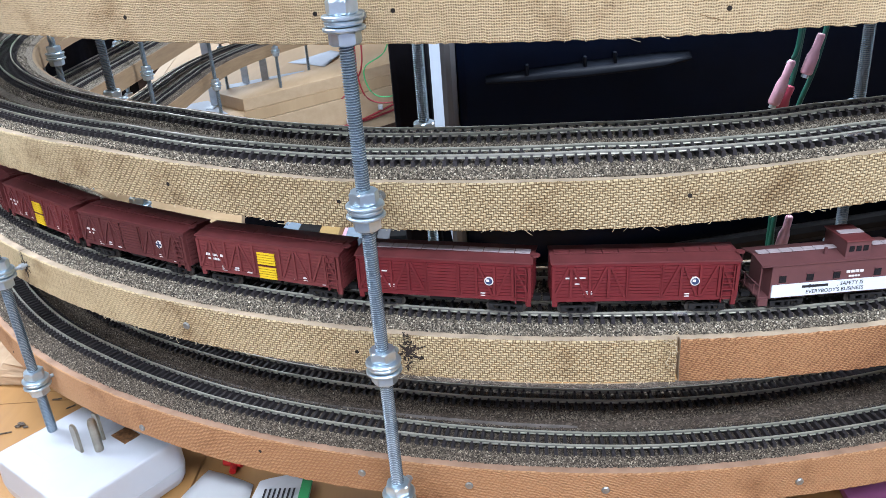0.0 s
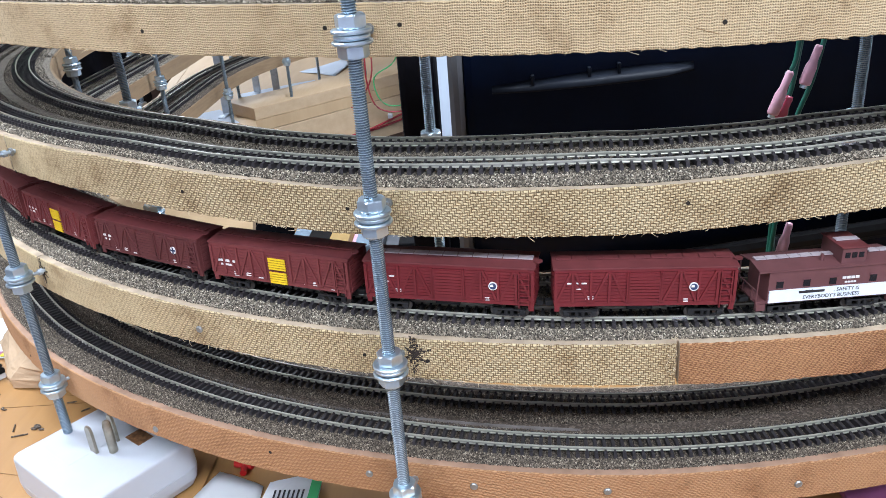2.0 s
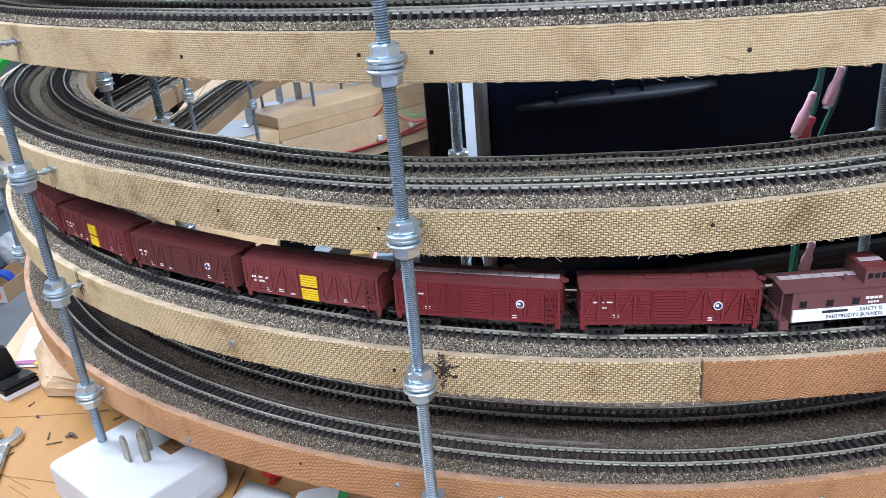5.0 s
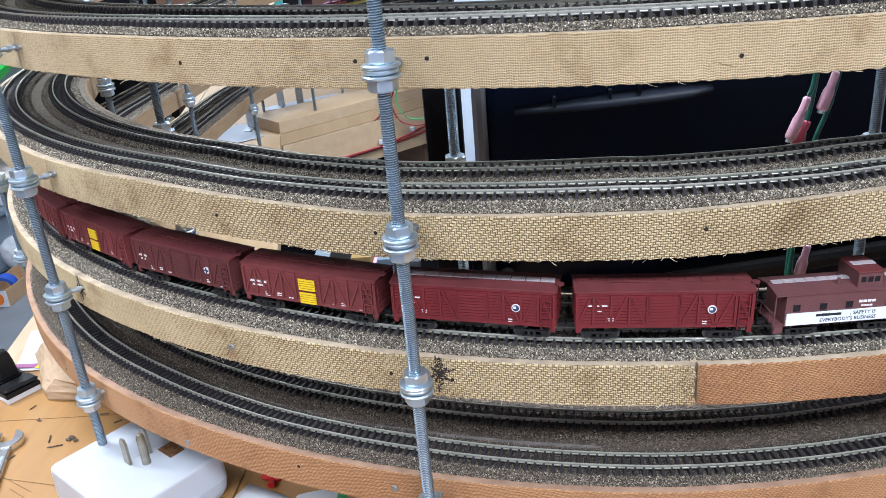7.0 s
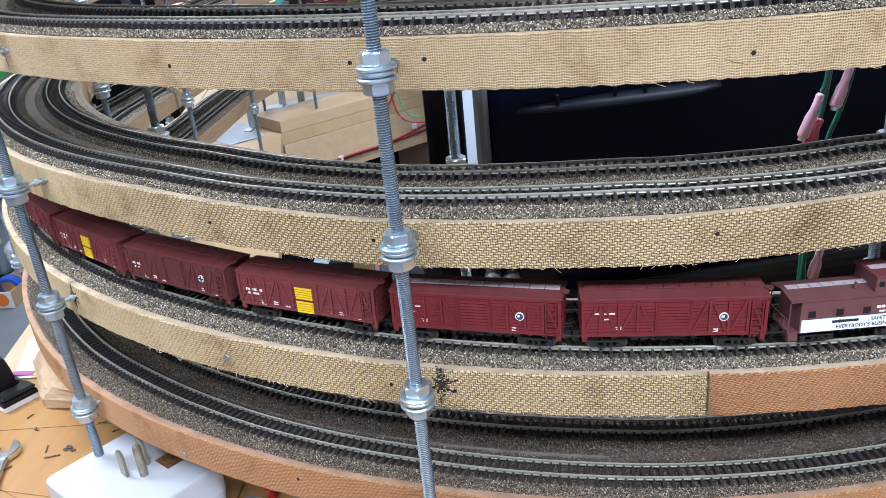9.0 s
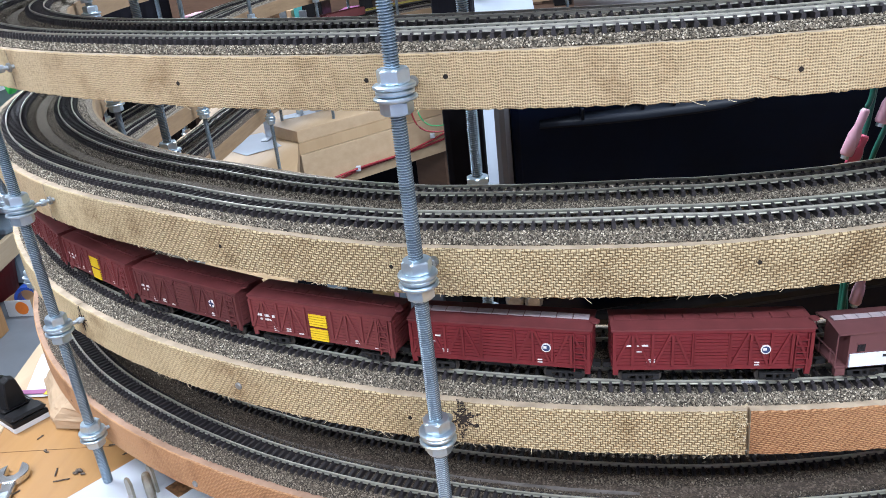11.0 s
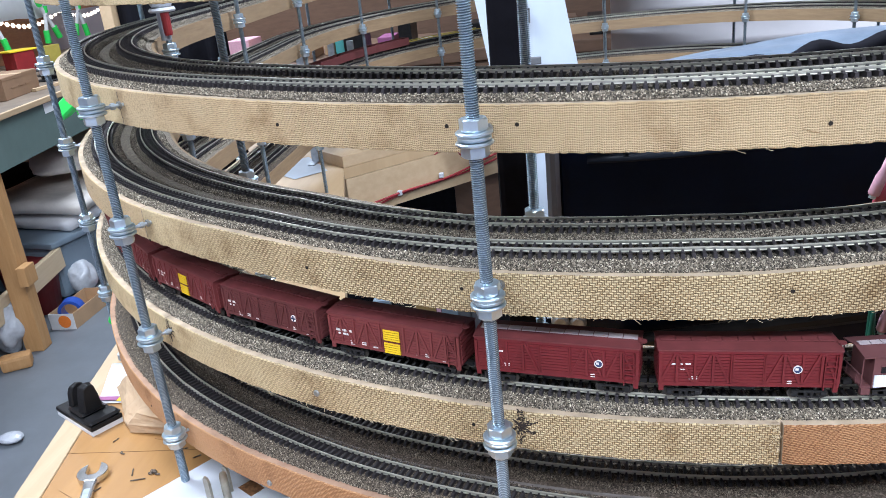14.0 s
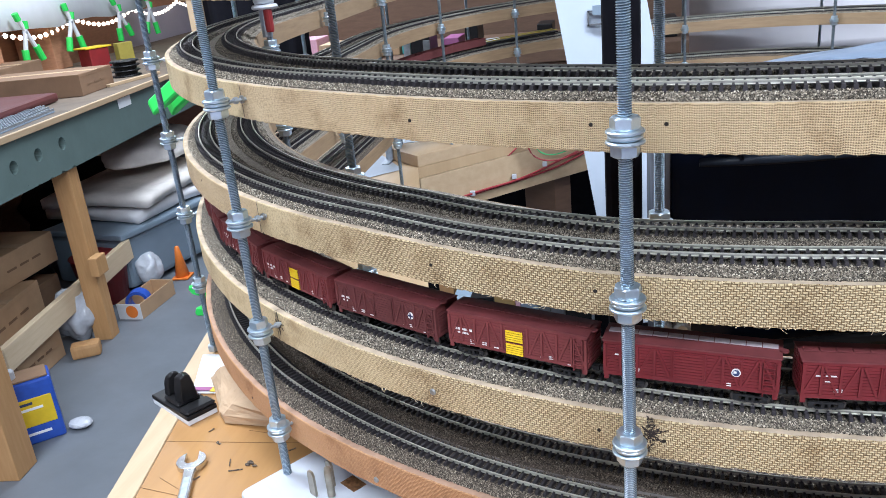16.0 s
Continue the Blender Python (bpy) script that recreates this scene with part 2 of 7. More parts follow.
M_WHITE_PLASTIC = plain("glossy_white_plastic", (0.47, 0.495, 0.54), 0.34, vary=0.03, scale=60, bump=0.03)
M_PRONG = plain("worn_brass_prong", (0.36, 0.33, 0.27), 0.35, 0.9, vary=0.25, scale=200)
M_COPPER_LABEL = plain("foil_hologram_label", (0.34, 0.17, 0.08), 0.3, 0.6, vary=0.7, scale=260, bump=0)
M_BLACK_PLASTIC = plain("black_plastic", (0.013, 0.013, 0.014), 0.35, vary=0.3, scale=80, bump=0.08)
M_BLACK_GLOSS = plain("glossy_black_moulded_plastic", (0.0010, 0.0042, 0.0155), 0.32, vary=0.3, scale=30, bump=0.05)
M_BLACK_MATT = plain("matt_black_fabric", (0.005, 0.005, 0.008), 0.85, vary=0.3, scale=80, bump=0.15)
M_GREY_BROWN = plain("grey_plastic", (0.10, 0.105, 0.115), 0.5, vary=0.12, scale=60)
M_WHITE_CARD = plain("white_card", (0.80, 0.83, 0.86), 0.7, vary=0.03, scale=20, bump=0)
M_SIGN = plain("bluish_white_sign_card", (0.44, 0.50, 0.58), 0.7, vary=0.05, scale=20, bump=0)
M_PAPER = plain("white_paper", (0.62, 0.63, 0.65), 0.75, vary=0.04, scale=50, bump=0.05)
M_KRAFT = plain("crumpled_kraft_paper", (0.46, 0.32, 0.20), 0.8, vary=0.14, scale=30, bump=0.3)
M_CARDBOARD = plain("brown_cardboard", (0.46, 0.30, 0.175), 0.8, vary=0.12, scale=12, bump=0.15)
M_CARDBOARD_DARK = plain("dull_brown_cardboard", (0.22, 0.13, 0.075), 0.8, vary=0.15, scale=12, bump=0.15)
M_GREEN_PAINT = plain("grey_green_painted_board", (0.12, 0.175, 0.165), 0.55, vary=0.08, scale=12, bump=0.1)
M_GREEN_CLIP = plain("bright_green_plastic", (0.03, 0.62, 0.10), 0.4, vary=0.06, scale=60, bump=0)
M_GREEN_WIRE = plain("green_wire_sheath", (0.01, 0.12, 0.085), 0.4, vary=0.15, scale=100, bump=0)
M_RED_WIRE = plain("red_wire_sheath", (0.27, 0.022, 0.03), 0.4, vary=0.15, scale=100, bump=0)
M_PINK = plain("translucent_pink_crimp", (0.74, 0.42, 0.52), 0.3, vary=0.15, scale=200, bump=0)
M_RED_PLASTIC = plain("red_plastic", (0.55, 0.02, 0.02), 0.35, vary=0.1, scale=100, bump=0)
M_ROSE = plain("rose_red_plastic", (0.60, 0.10, 0.17), 0.35, vary=0.1, scale=100, bump=0)
M_DEEP_RED = plain("deep_red_board", (0.22, 0.014, 0.016), 0.5, vary=0.15, scale=30, bump=0.05)
M_ORANGE = plain("orange_plastic", (0.78, 0.20, 0.03), 0.5, vary=0.08, scale=60, bump=0)
M_BLUE = plain("blue_plastic", (0.02, 0.08, 0.42), 0.4, vary=0.1, scale=60, bump=0)
M_LABEL_YELLOW = plain("yellow_print", (0.72, 0.50, 0.02), 0.5, vary=0.08, scale=40, bump=0)
M_GREEN_PRINT = plain("green_print", (0.04, 0.36, 0.12), 0.6, vary=0.08, scale=60, bump=0)
M_CHROME = plain("polished_wrench_steel", (0.66, 0.67, 0.68), 0.22, 0.95, vary=0.15, scale=90, bump=0.05)
M_SHEETING = plain("pale_grey_sheeting", (0.45, 0.44, 0.47), 0.4, vary=0.08, scale=10, bump=0.05)
M_FOAM = plain("dirty_white_foam", (0.78, 0.78, 0.80), 0.85, vary=0.1, scale=8, bump=0.2)
M_PILLOW = plain("grey_white_cloth", (0.74, 0.70, 0.66), 0.9, vary=0.18, scale=8, bump=0.25)
M_SACK = plain("dark_sacking", (0.012, 0.013, 0.017), 0.85, vary=0.35, scale=10, bump=0.25)
M_BIN = plain("grey_blue_plastic", (0.19, 0.25, 0.31), 0.45, vary=0.08, scale=12, bump=0.05)
M_CLEAR = plain("crumpled_plastic_film", (0.50, 0.53, 0.58), 0.25, vary=0.25, scale=20, bump=0.3)
M_MAROON = plain("maroon_vinyl", (0.10, 0.024, 0.022), 0.6, vary=0.15, scale=12, bump=0.15)
M_BROWN_WOOD = wood("brown_stained_wood", (0.15, 0.085, 0.052), (0.10, 0.054, 0.033), 1.0, (2, 2, 10))
M_RUST_WOOD = wood("rust_brown_wood", (0.56, 0.27, 0.15), (0.40, 0.18, 0.095), 1.0, (2, 2, 10))
M_LEG = wood("orange_pine_post", (0.56, 0.32, 0.14), (0.44, 0.23, 0.09), 1.0, (10, 10, 1))
M_OCHRE = plain("ochre_card", (0.34, 0.22, 0.08), 0.7, vary=0.15, scale=40, bump=0)
M_LINE = plain("faint_scribed_line", (0.20, 0.105, 0.04), 0.7, vary=0.3, scale=200, bump=0)
M_PURPLE = plain("purple_card", (0.30, 0.09, 0.22), 0.6, vary=0.1, scale=40, bump=0)
M_TEAL = plain("teal_plastic", (0.08, 0.42, 0.42), 0.5, vary=0.1, scale=40, bump=0)
M_GLOW = bpy.data.materials.new("warm_string_light")
M_GLOW.use_nodes = True
M_GLOW.node_tree.nodes["Principled BSDF"].inputs["Emission Color"].default_value = (1.0, 0.86, 0.72, 1)
M_GLOW.node_tree.nodes["Principled BSDF"].inputs["Emission Strength"].default_value = 6.0

# lighter than the case's black: the soft highlight on ledge and ribs, painted in
M_LEDGE = plain("highlit_black_moulding", (0.008, 0.011, 0.018), 0.5, vary=0.3, scale=40, bump=0.05)
M_LID = plain("pale_blue_lid", (0.10, 0.135, 0.185), 0.4, vary=0.3, scale=20, bump=0.1)
M_LID.node_tree.nodes["Principled BSDF"].inputs["Specular IOR Level"].default_value = 0.5
for dark_mat in (M_LEDGE, M_BLACK_GLOSS, M_BLACK_PLASTIC, M_BLACK_MATT, M_SACK):
    dark_mat.node_tree.nodes["Principled BSDF"].inputs["Specular IOR Level"].default_value = 0.12

# ---- building blocks ----
def mesh_data(name, verts, faces, material=None, smooth=False):
    me = bpy.data.meshes.new(name)
    me.from_pydata([tuple(v) for v in verts], [], [tuple(f) for f in faces])
    if material:
        me.materials.append(material)
    if smooth:
        me.polygons.foreach_set("use_smooth", [True] * len(me.polygons))
    me.update()
    return me


def part(name, geo, material, parent, label="", smooth=False):
    """Links a bmesh, a mesh, or (verts, faces), as one mesh object under a thing or part."""
    if isinstance(geo, bmesh.types.BMesh):
        me = bpy.data.meshes.new(name)
        geo.normal_update()
        geo.to_mesh(me)
        geo.free()
        me.materials.append(material)
        if smooth:
            me.polygons.foreach_set("use_smooth", [True] * len(me.polygons))
    elif isinstance(geo, bpy.types.Mesh):
        me = geo
    else:
        me = mesh_data(name, geo[0], geo[1], material, smooth)
    ob = new(name, me)
    ob.parent = parent
    if label:
        tagged(ob, label)
    return ob


def thing(name, label, category, m=None, group="", kind=""):
    ob = new(name)
    ob.empty_display_size = 0.02
    if m is not None:
        ob.matrix_world = m
    return tagged(ob, label, category, group, kind)


def single(name, geo, material, label, category, group="", kind="", smooth=False, m=None):
    ob = part(name, geo, material, None, smooth=smooth)
    if m is not None:
        ob.matrix_world = m
    return tagged(ob, label, category, group, kind)


def box(x0, x1, y0, y1, z0, z1, bevel=0.0, bm=None, m=None):
    """A box, its edges rounded, into a new or a given bmesh."""
    bm = bm or bmesh.new()
    tmp = bmesh.new()
    bmesh.ops.create_cube(tmp, size=1)
    tmp.transform(Matrix.LocRotScale(((x0 + x1) / 2, (y0 + y1) / 2, (z0 + z1) / 2), None, (x1 - x0, y1 - y0, z1 - z0)))
    if bevel:
        bmesh.ops.bevel(tmp, geom=tmp.edges[:] + tmp.verts[:], offset=bevel, segments=2, profile=0.6, affect="EDGES")
    if m is not None:
        tmp.transform(m)
    return add_to(bm, tmp)


def add_to(bm, tmp):
    me = bpy.data.meshes.new("tmp")
    tmp.to_mesh(me)
    tmp.free()
    bm.from_mesh(me)
    bpy.data.meshes.remove(me)
    return bm


def rod(p, q, r, segments=10, bm=None, r2=None):
    """A round bar from p to q."""
    bm = bm or bmesh.new()
    tmp = bmesh.new()
    p, q = Vector(p), Vector(q)
    bmesh.ops.create_cone(tmp, cap_ends=True, segments=segments, radius1=r, radius2=r if r2 is None else r2, depth=(q - p).length)
    tmp.transform(Matrix.Translation((p + q) / 2) @ (q - p).to_track_quat("Z", "Y").to_matrix().to_4x4())
    return add_to(bm, tmp)


def tube(points, r, sides=6):
    """A cable through the points, as verts and faces."""
    pts = [Vector(p) for p in points]
    smooth = []
    for i in range(len(pts) - 1):
        a, b = pts[max(i - 1, 0)], pts[min(i + 2, len(pts) - 1)]
        for s in range(6):
            t = s / 6
            p, q = pts[i], pts[i + 1]
            m0, m1 = (q - a) / 2, (b - p) / 2
            smooth.append((2 * t**3 - 3 * t**2 + 1) * p + (t**3 - 2 * t**2 + t) * m0 + (3 * t**2 - 2 * t**3) * q + (t**3 - t**2) * m1)
    smooth.append(pts[-1])
    verts, faces = [], []
    for i, p in enumerate(smooth):
        d = (smooth[min(i + 1, len(smooth) - 1)] - smooth[max(i - 1, 0)]).normalized()
        x = d.orthogonal().normalized()
        y = d.cross(x)
        verts += [p + r * (math.cos(2 * math.pi * k / sides) * x + math.sin(2 * math.pi * k / sides) * y) for k in range(sides)]
    for i in range(len(smooth) - 1):
        for k in range(sides):
            a, b = i * sides + k, i * sides + (k + 1) % sides
            faces.append((a, b, b + sides, a + sides))
    return verts, faces


def lathe(profile, segments=16, m=None, bm=None):
    """A turned form about z from (radius, height) pairs."""
    verts = [(r * math.cos(2 * math.pi * k / segments), r * math.sin(2 * math.pi * k / segments), z) for r, z in profile for k in range(segments)]
    faces = [(i * segments + k, i * segments + (k + 1) % segments, (i + 1) * segments + (k + 1) % segments, (i + 1) * segments + k) for i in range(len(profile) - 1) for k in range(segments)]
    faces.append(tuple(range(segments))[::-1])
    faces.append(tuple((len(profile) - 1) * segments + k for k in range(segments)))
    if m is not None:
        verts = [m @ Vector(v) for v in verts]
    return verts, faces


# ---- room ----
TABLE = 0.919
single("floor", box(-4.2, 3.2, -2.4, 7.6, -0.1, 0.0), M_CONCRETE, "grey painted concrete floor", "floor", kind="structure")
single("ceiling", box(-4.2, 3.2, -2.4, 7.6, 2.45, 2.55), M_CEIL, "plain white ceiling", "ceiling", kind="structure")
single("wall_north", box(-4.2, 3.2, 7.5, 7.6, 0, 2.45), M_WALL, "pale lilac painted wall", "wall", kind="structure")
single("wall_south", box(-4.2, 3.2, -2.4, -2.3, 0, 2.45), M_WALL, "pale lilac painted wall", "wall", kind="structure")
single("wall_west", box(-4.2, -4.1, -2.3, 7.5, 0, 2.45), M_WALL, "pale lilac painted wall", "wall", kind="structure")
single("wall_east", box(3.1, 3.2, -2.3, 7.5, 0, 2.45), M_WALL, "pale lilac painted wall", "wall", kind="structure")

# ---- the spiral roadbed ----
JOINERS = ((1, 8.6), (2, 1.2))
BURN = (-11.0, 1.0408)
SLOPE = RISE / LAP
PHI0, PHI1 = -1.55 * LAP, 3 * LAP + math.radians(75)


def deg(level, d):
    """Turn of a place on the front bend: level 0 is the upper ring before the walk, degrees grow to the right."""
    return LAP * level + math.radians(d)


# how the hand-bent rings wander: turn, radius and height added, in millimetres
WANDER = [(deg(-1, -90), -0.5, -1.0), (deg(-1, -55), -0.5, -4.0), (deg(-1, -30), -0.5, -3.5), (deg(-1, 0), -0.5, 0.0),
          (deg(0, -42), -2.0, 0.2), (deg(0, -28), -1.9, 0.9), (deg(0, -14), -1.7, 0.2), (deg(0, 0), -1.4, -0.4), (deg(0, 10), -1.2, 0.0),
          (deg(1, -42), -1.7, -0.8), (deg(1, -28), -1.4, 0.3), (deg(1, -14), -0.9, -4.1), (deg(1, 0), -0.5, -2.6), (deg(1, 10), -0.2, 1.5),
          (deg(2, -42), 1.3, -0.8), (deg(2, -28), 1.8, -0.9), (deg(2, -14), 2.7, -1.4), (deg(2, 0), 3.5, -1.5), (deg(2, 10), 3.9, -2.7),
          (deg(3, -42), 6.3, -1.1), (deg(3, -28), 4.7, 0.4), (deg(3, -14), 3.1, 0.3), (deg(3, 0), 1.6, -1.7), (deg(3, 10), 0.6, -1.1),
          (deg(4, 0), 2.0, 0.0)]


def wander(phi):
    xs = [w[0] for w in WANDER]
    return float(np.interp(phi, xs, [w[1] for w in WANDER])) / 1000, float(np.interp(phi, xs, [w[2] for w in WANDER])) / 1000


# how each track drifts from the rim it follows: turn, millimetres inward, millimetres up
DRIFT = (
    [(deg(-1, 0), 0, 1.0), (deg(0, -40), 0, 1.2), (deg(0, 10), 0, 1.3),
     (deg(1, -42), 0.3, 0.2), (deg(1, -22), 0, 0.1), (deg(1, -14), 0, 1.8), (deg(1, -2), 0, 2.7), (deg(1, 7), 0, 0.2), (deg(1, 14), 0, 0.2),
     (deg(2, -42), 3.0, 0.8), (deg(2, -22), 2.8, 1.5), (deg(2, -12), 1.4, 1.4), (deg(2, -3), 0, 1.2), (deg(2, 10), 0, 0.5),
     (deg(3, -50), 5.6, 0.6), (deg(3, -34), 4.8, 1.0), (deg(3, -24), 2.1, 0.9), (deg(3, -5), 0, 0.8), (deg(3, 9), 0, -0.6), (deg(3, 20), 0, 0)],
    [(deg(-1, 0), 0, 1.0), (deg(0, -40), 0, 1.2), (deg(0, 10), 0, 1.2),
     (deg(1, -42), 0, -0.6), (deg(1, -22), 0, -1.1), (deg(1, -14), 0, 0.6), (deg(1, -2), 0, 1.7), (deg(1, 7), 0, -0.7), (deg(1, 14), 0, -0.4),
     (deg(2, -42), 1.0, 0), (deg(2, -3), 0, 0.6), (deg(2, 10), 0, 0),
     (deg(3, -34), 0, -0.5), (deg(3, -24), 0, -0.5), (deg(3, -5), 0, 0.9), (deg(3, 9), 0, -0.6), (deg(3, 20), 0, 0)])


def drift(phi, centre):
    """Metres inward and up by which a track leaves its even course."""
    d = DRIFT[0 if centre < 0.033 else 1]
    xs = [w[0] for w in d]
    return float(np.interp(phi, xs, [w[1] for w in d])) / 1000, float(np.interp(phi, xs, [w[2] for w in d])) / 1000


def heading(phi):
    """Where the long oval spiral faces at a turn, and how far its bend's centre lies back."""
    q = (phi + LAP / 2) % LAP - LAP / 2
    a, s = abs(q), 1 if q > 0 else -1
    if a <= math.pi / 2:
        return q, 0.0
    if a <= math.pi / 2 + STRAIGHT / RF:
        return s * math.pi / 2, (a - math.pi / 2) * RF
    return s * (a - STRAIGHT / RF), STRAIGHT


def on_helix(phi, inward=0.0, up=0.0):
    """A point of the spiral: turn, metres in from the rim, metres above its top."""
    dr, dz = wander(phi)
    r = RF + dr - inward
    a, back = heading(phi)
    return CX + r * math.sin(a), CY + back - r * math.cos(a), Z_TOP - SLOPE * phi + dz + up


def turns(a, b, coarse=0.02, fine=0.004):
    """Steps along the spiral, finer where it faces the walk."""
    out, p = [], a
    while p < b:
        out.append(p)
        q = (p + LAP / 2) % LAP - LAP / 2
        p += fine if -1.35 < q < 0.5 else coarse
    return out + [b]


def sweep(steps, profile, close=True, jitter=None):
    """Sweeps (inward, up) pairs along the spiral: verts and faces, with capped ends."""
    n = len(profile)
    verts, faces = [], []
    for i, p in enumerate(steps):
        for j, (a, h) in enumerate(profile):
            if jitter:
                da, dh = jitter(i, j, p)
                a, h = a + da, h + dh
            verts.append(on_helix(p, a, h))
    for i in range(len(steps) - 1):
        for j in range(n if close else n - 1):
            k = (j + 1) % n
            faces.append((i * n + j, (i + 1) * n + j, (i + 1) * n + k, i * n + k))
    if close:
        faces += [tuple(range(n)), tuple((len(steps) - 1) * n + j for j in range(n))[::-1]]
    return verts, faces


helix = thing("railway_helix", "spiral hardboard and plywood ramp carrying two ballasted model railway tracks", "helix", Matrix.Translation((0, 0, 0)))
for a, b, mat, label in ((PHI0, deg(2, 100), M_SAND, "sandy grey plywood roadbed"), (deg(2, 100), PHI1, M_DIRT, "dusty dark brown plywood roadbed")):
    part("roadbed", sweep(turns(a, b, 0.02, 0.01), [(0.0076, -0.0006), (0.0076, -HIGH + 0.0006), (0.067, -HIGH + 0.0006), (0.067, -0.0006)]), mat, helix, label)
for a, b, mat, label in ((PHI0, deg(2, 150), M_BOARD_EDGE, "pale second layer of bent hardboard"), (deg(2, 150), PHI1, M_RED_EDGE, "reddish second layer of bent hardboard")):
    part("edge_board", sweep(turns(a, b, 0.02, 0.006), [(0.0036, -0.0002), (0.0036, -HIGH + 0.001), (0.0074, -HIGH + 0.001), (0.0074, -0.0002)]), mat, helix, label)
part("inner_edge", sweep(turns(PHI0, PHI1, 0.02, 0.02), [(0.067, -0.0012), (0.067, -HIGH), (0.0688, -HIGH), (0.0688, -0.0012)]), M_SPLINE, helix, "pale bent plywood inner edge strip")


def fascia(a, b, material, label, seed):
    """A bent strip of hardboard on the rim, its cut edges ragged."""
    rnd = random.Random(seed)
    steps = turns(a, b, 0.02, 0.003)
    wob = [(rnd.uniform(-1, 1) * 0.00022, rnd.uniform(-1, 1) * 0.00030) for _ in steps]
    prof = [(0.0, -0.0004), (0.0, -HIGH + 0.0003), (0.0004, -HIGH), (0.0034, -HIGH), (0.0034, 0.0), (0.0006, 0.0)]
    n = len(prof)
    verts, faces = sweep(steps, prof, True, lambda i, j, p: (0, wob[i][0] if j in (0, 5) else (wob[i][1] if j in (1, 2) else 0)))
    ob = part("fascia_strip", (verts, faces), material, helix, label)
    me = ob.data
    me.materials.append(M_RED_EDGE if material is M_WEAVE_E else M_BOARD_EDGE)
    uv = me.uv_layers.new(name="UVMap")
    sheet = []
    for f in me.polygons:
        top = len(f.vertices) == 4 and all(v % n in (3, 4, 5) for v in f.vertices)
        f.material_index = 1 if top or len(f.vertices) > 4 else 0
        for v in f.vertices:
            sheet += [steps[v // n] * RF, prof[v % n][1]]
    uv.data.foreach_set("uv", sheet)
    return ob


SEAMS = [(PHI0, deg(-1, -38.10), M_WEAVE_A, "tan plain-weave hardboard fascia strip"),
         (deg(-1, -38.0), deg(0, -38.05), M_WEAVE_B, "tan woven-back hardboard fascia strip"),
         (deg(0, -37.95), deg(1, -38.55), M_WEAVE_A, "tan plain-weave hardboard fascia strip with nail holes"),
         (deg(1, -38.45), deg(2, -38.05), M_WEAVE_B, "tan herringbone hardboard fascia strip with nail holes"),
         (deg(2, -37.95), deg(2, 1.1), M_WEAVE_B, "tan herringbone hardboard fascia strip with frayed end"),
         (deg(2, 1.25), deg(3, -70), M_WEAVE_D, "reddish brown hardboard fascia strip"),
         (deg(3, -69.8), PHI1, M_WEAVE_E, "smooth reddish brown hardboard fascia strip with screws")]
for i, (a, b, mat, label) in enumerate(SEAMS):
    fascia(a, b, mat, label, i)

for level, d in ((-1, -38.05), (0, -38.0), (1, -38.5), (2, -38.0)):
    a = deg(level, d)
    part("joint_crack", sweep([a - 0.0016, a, a + 0.0016], [(0.0002, -0.0014), (0.0002, -HIGH + 0.0008), (0.0030, -HIGH + 0.0008), (0.0030, -0.0014)]), M_HOLE, helix, "dark open joint between two fascia strips")

# the two ballast beds
rough_edge = random.Random(5)


def ballast(centre, name):
    prof = [(-0.0128, -0.0010), (-0.0121, 0.0006), (-0.0106, 0.0011), (-0.0088, 0.0014), (-0.0070, 0.0012), (-0.003, 0.0009), (0.0, 0.0009), (0.003, 0.0009), (0.0070, 0.0012), (0.0088, 0.0014), (0.0102, 0.0012), (0.0116, 0.0006), (0.0126, -0.0010)]
    share = [0, 0, 0.3, 0.7] + [1] * 7 + [0.6, 0.4]
    prof = [(centre + a, h) for a, h in prof]
    last = len(prof) - 1

    def grain(i, j, p):
        din, up = drift(p, centre)
        din, up = din * share[j], up * (share[j] if j not in (0, last) else 0)
        if j in (0, last):
            return din + rough_edge.uniform(-0.0008, 0.0008), 0
        return din + rough_edge.uniform(-0.0004, 0.0004), up + rough_edge.uniform(-0.0003, 0.0003)

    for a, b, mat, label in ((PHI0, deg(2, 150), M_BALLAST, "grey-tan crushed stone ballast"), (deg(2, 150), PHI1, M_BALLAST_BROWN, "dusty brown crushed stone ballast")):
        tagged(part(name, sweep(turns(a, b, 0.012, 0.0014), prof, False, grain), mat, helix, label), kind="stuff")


TRACKS = (0.0168, 0.0498)
for centre, name in zip(TRACKS, ("ballast_bed", "ballast_bed")):
    ballast(centre, name)

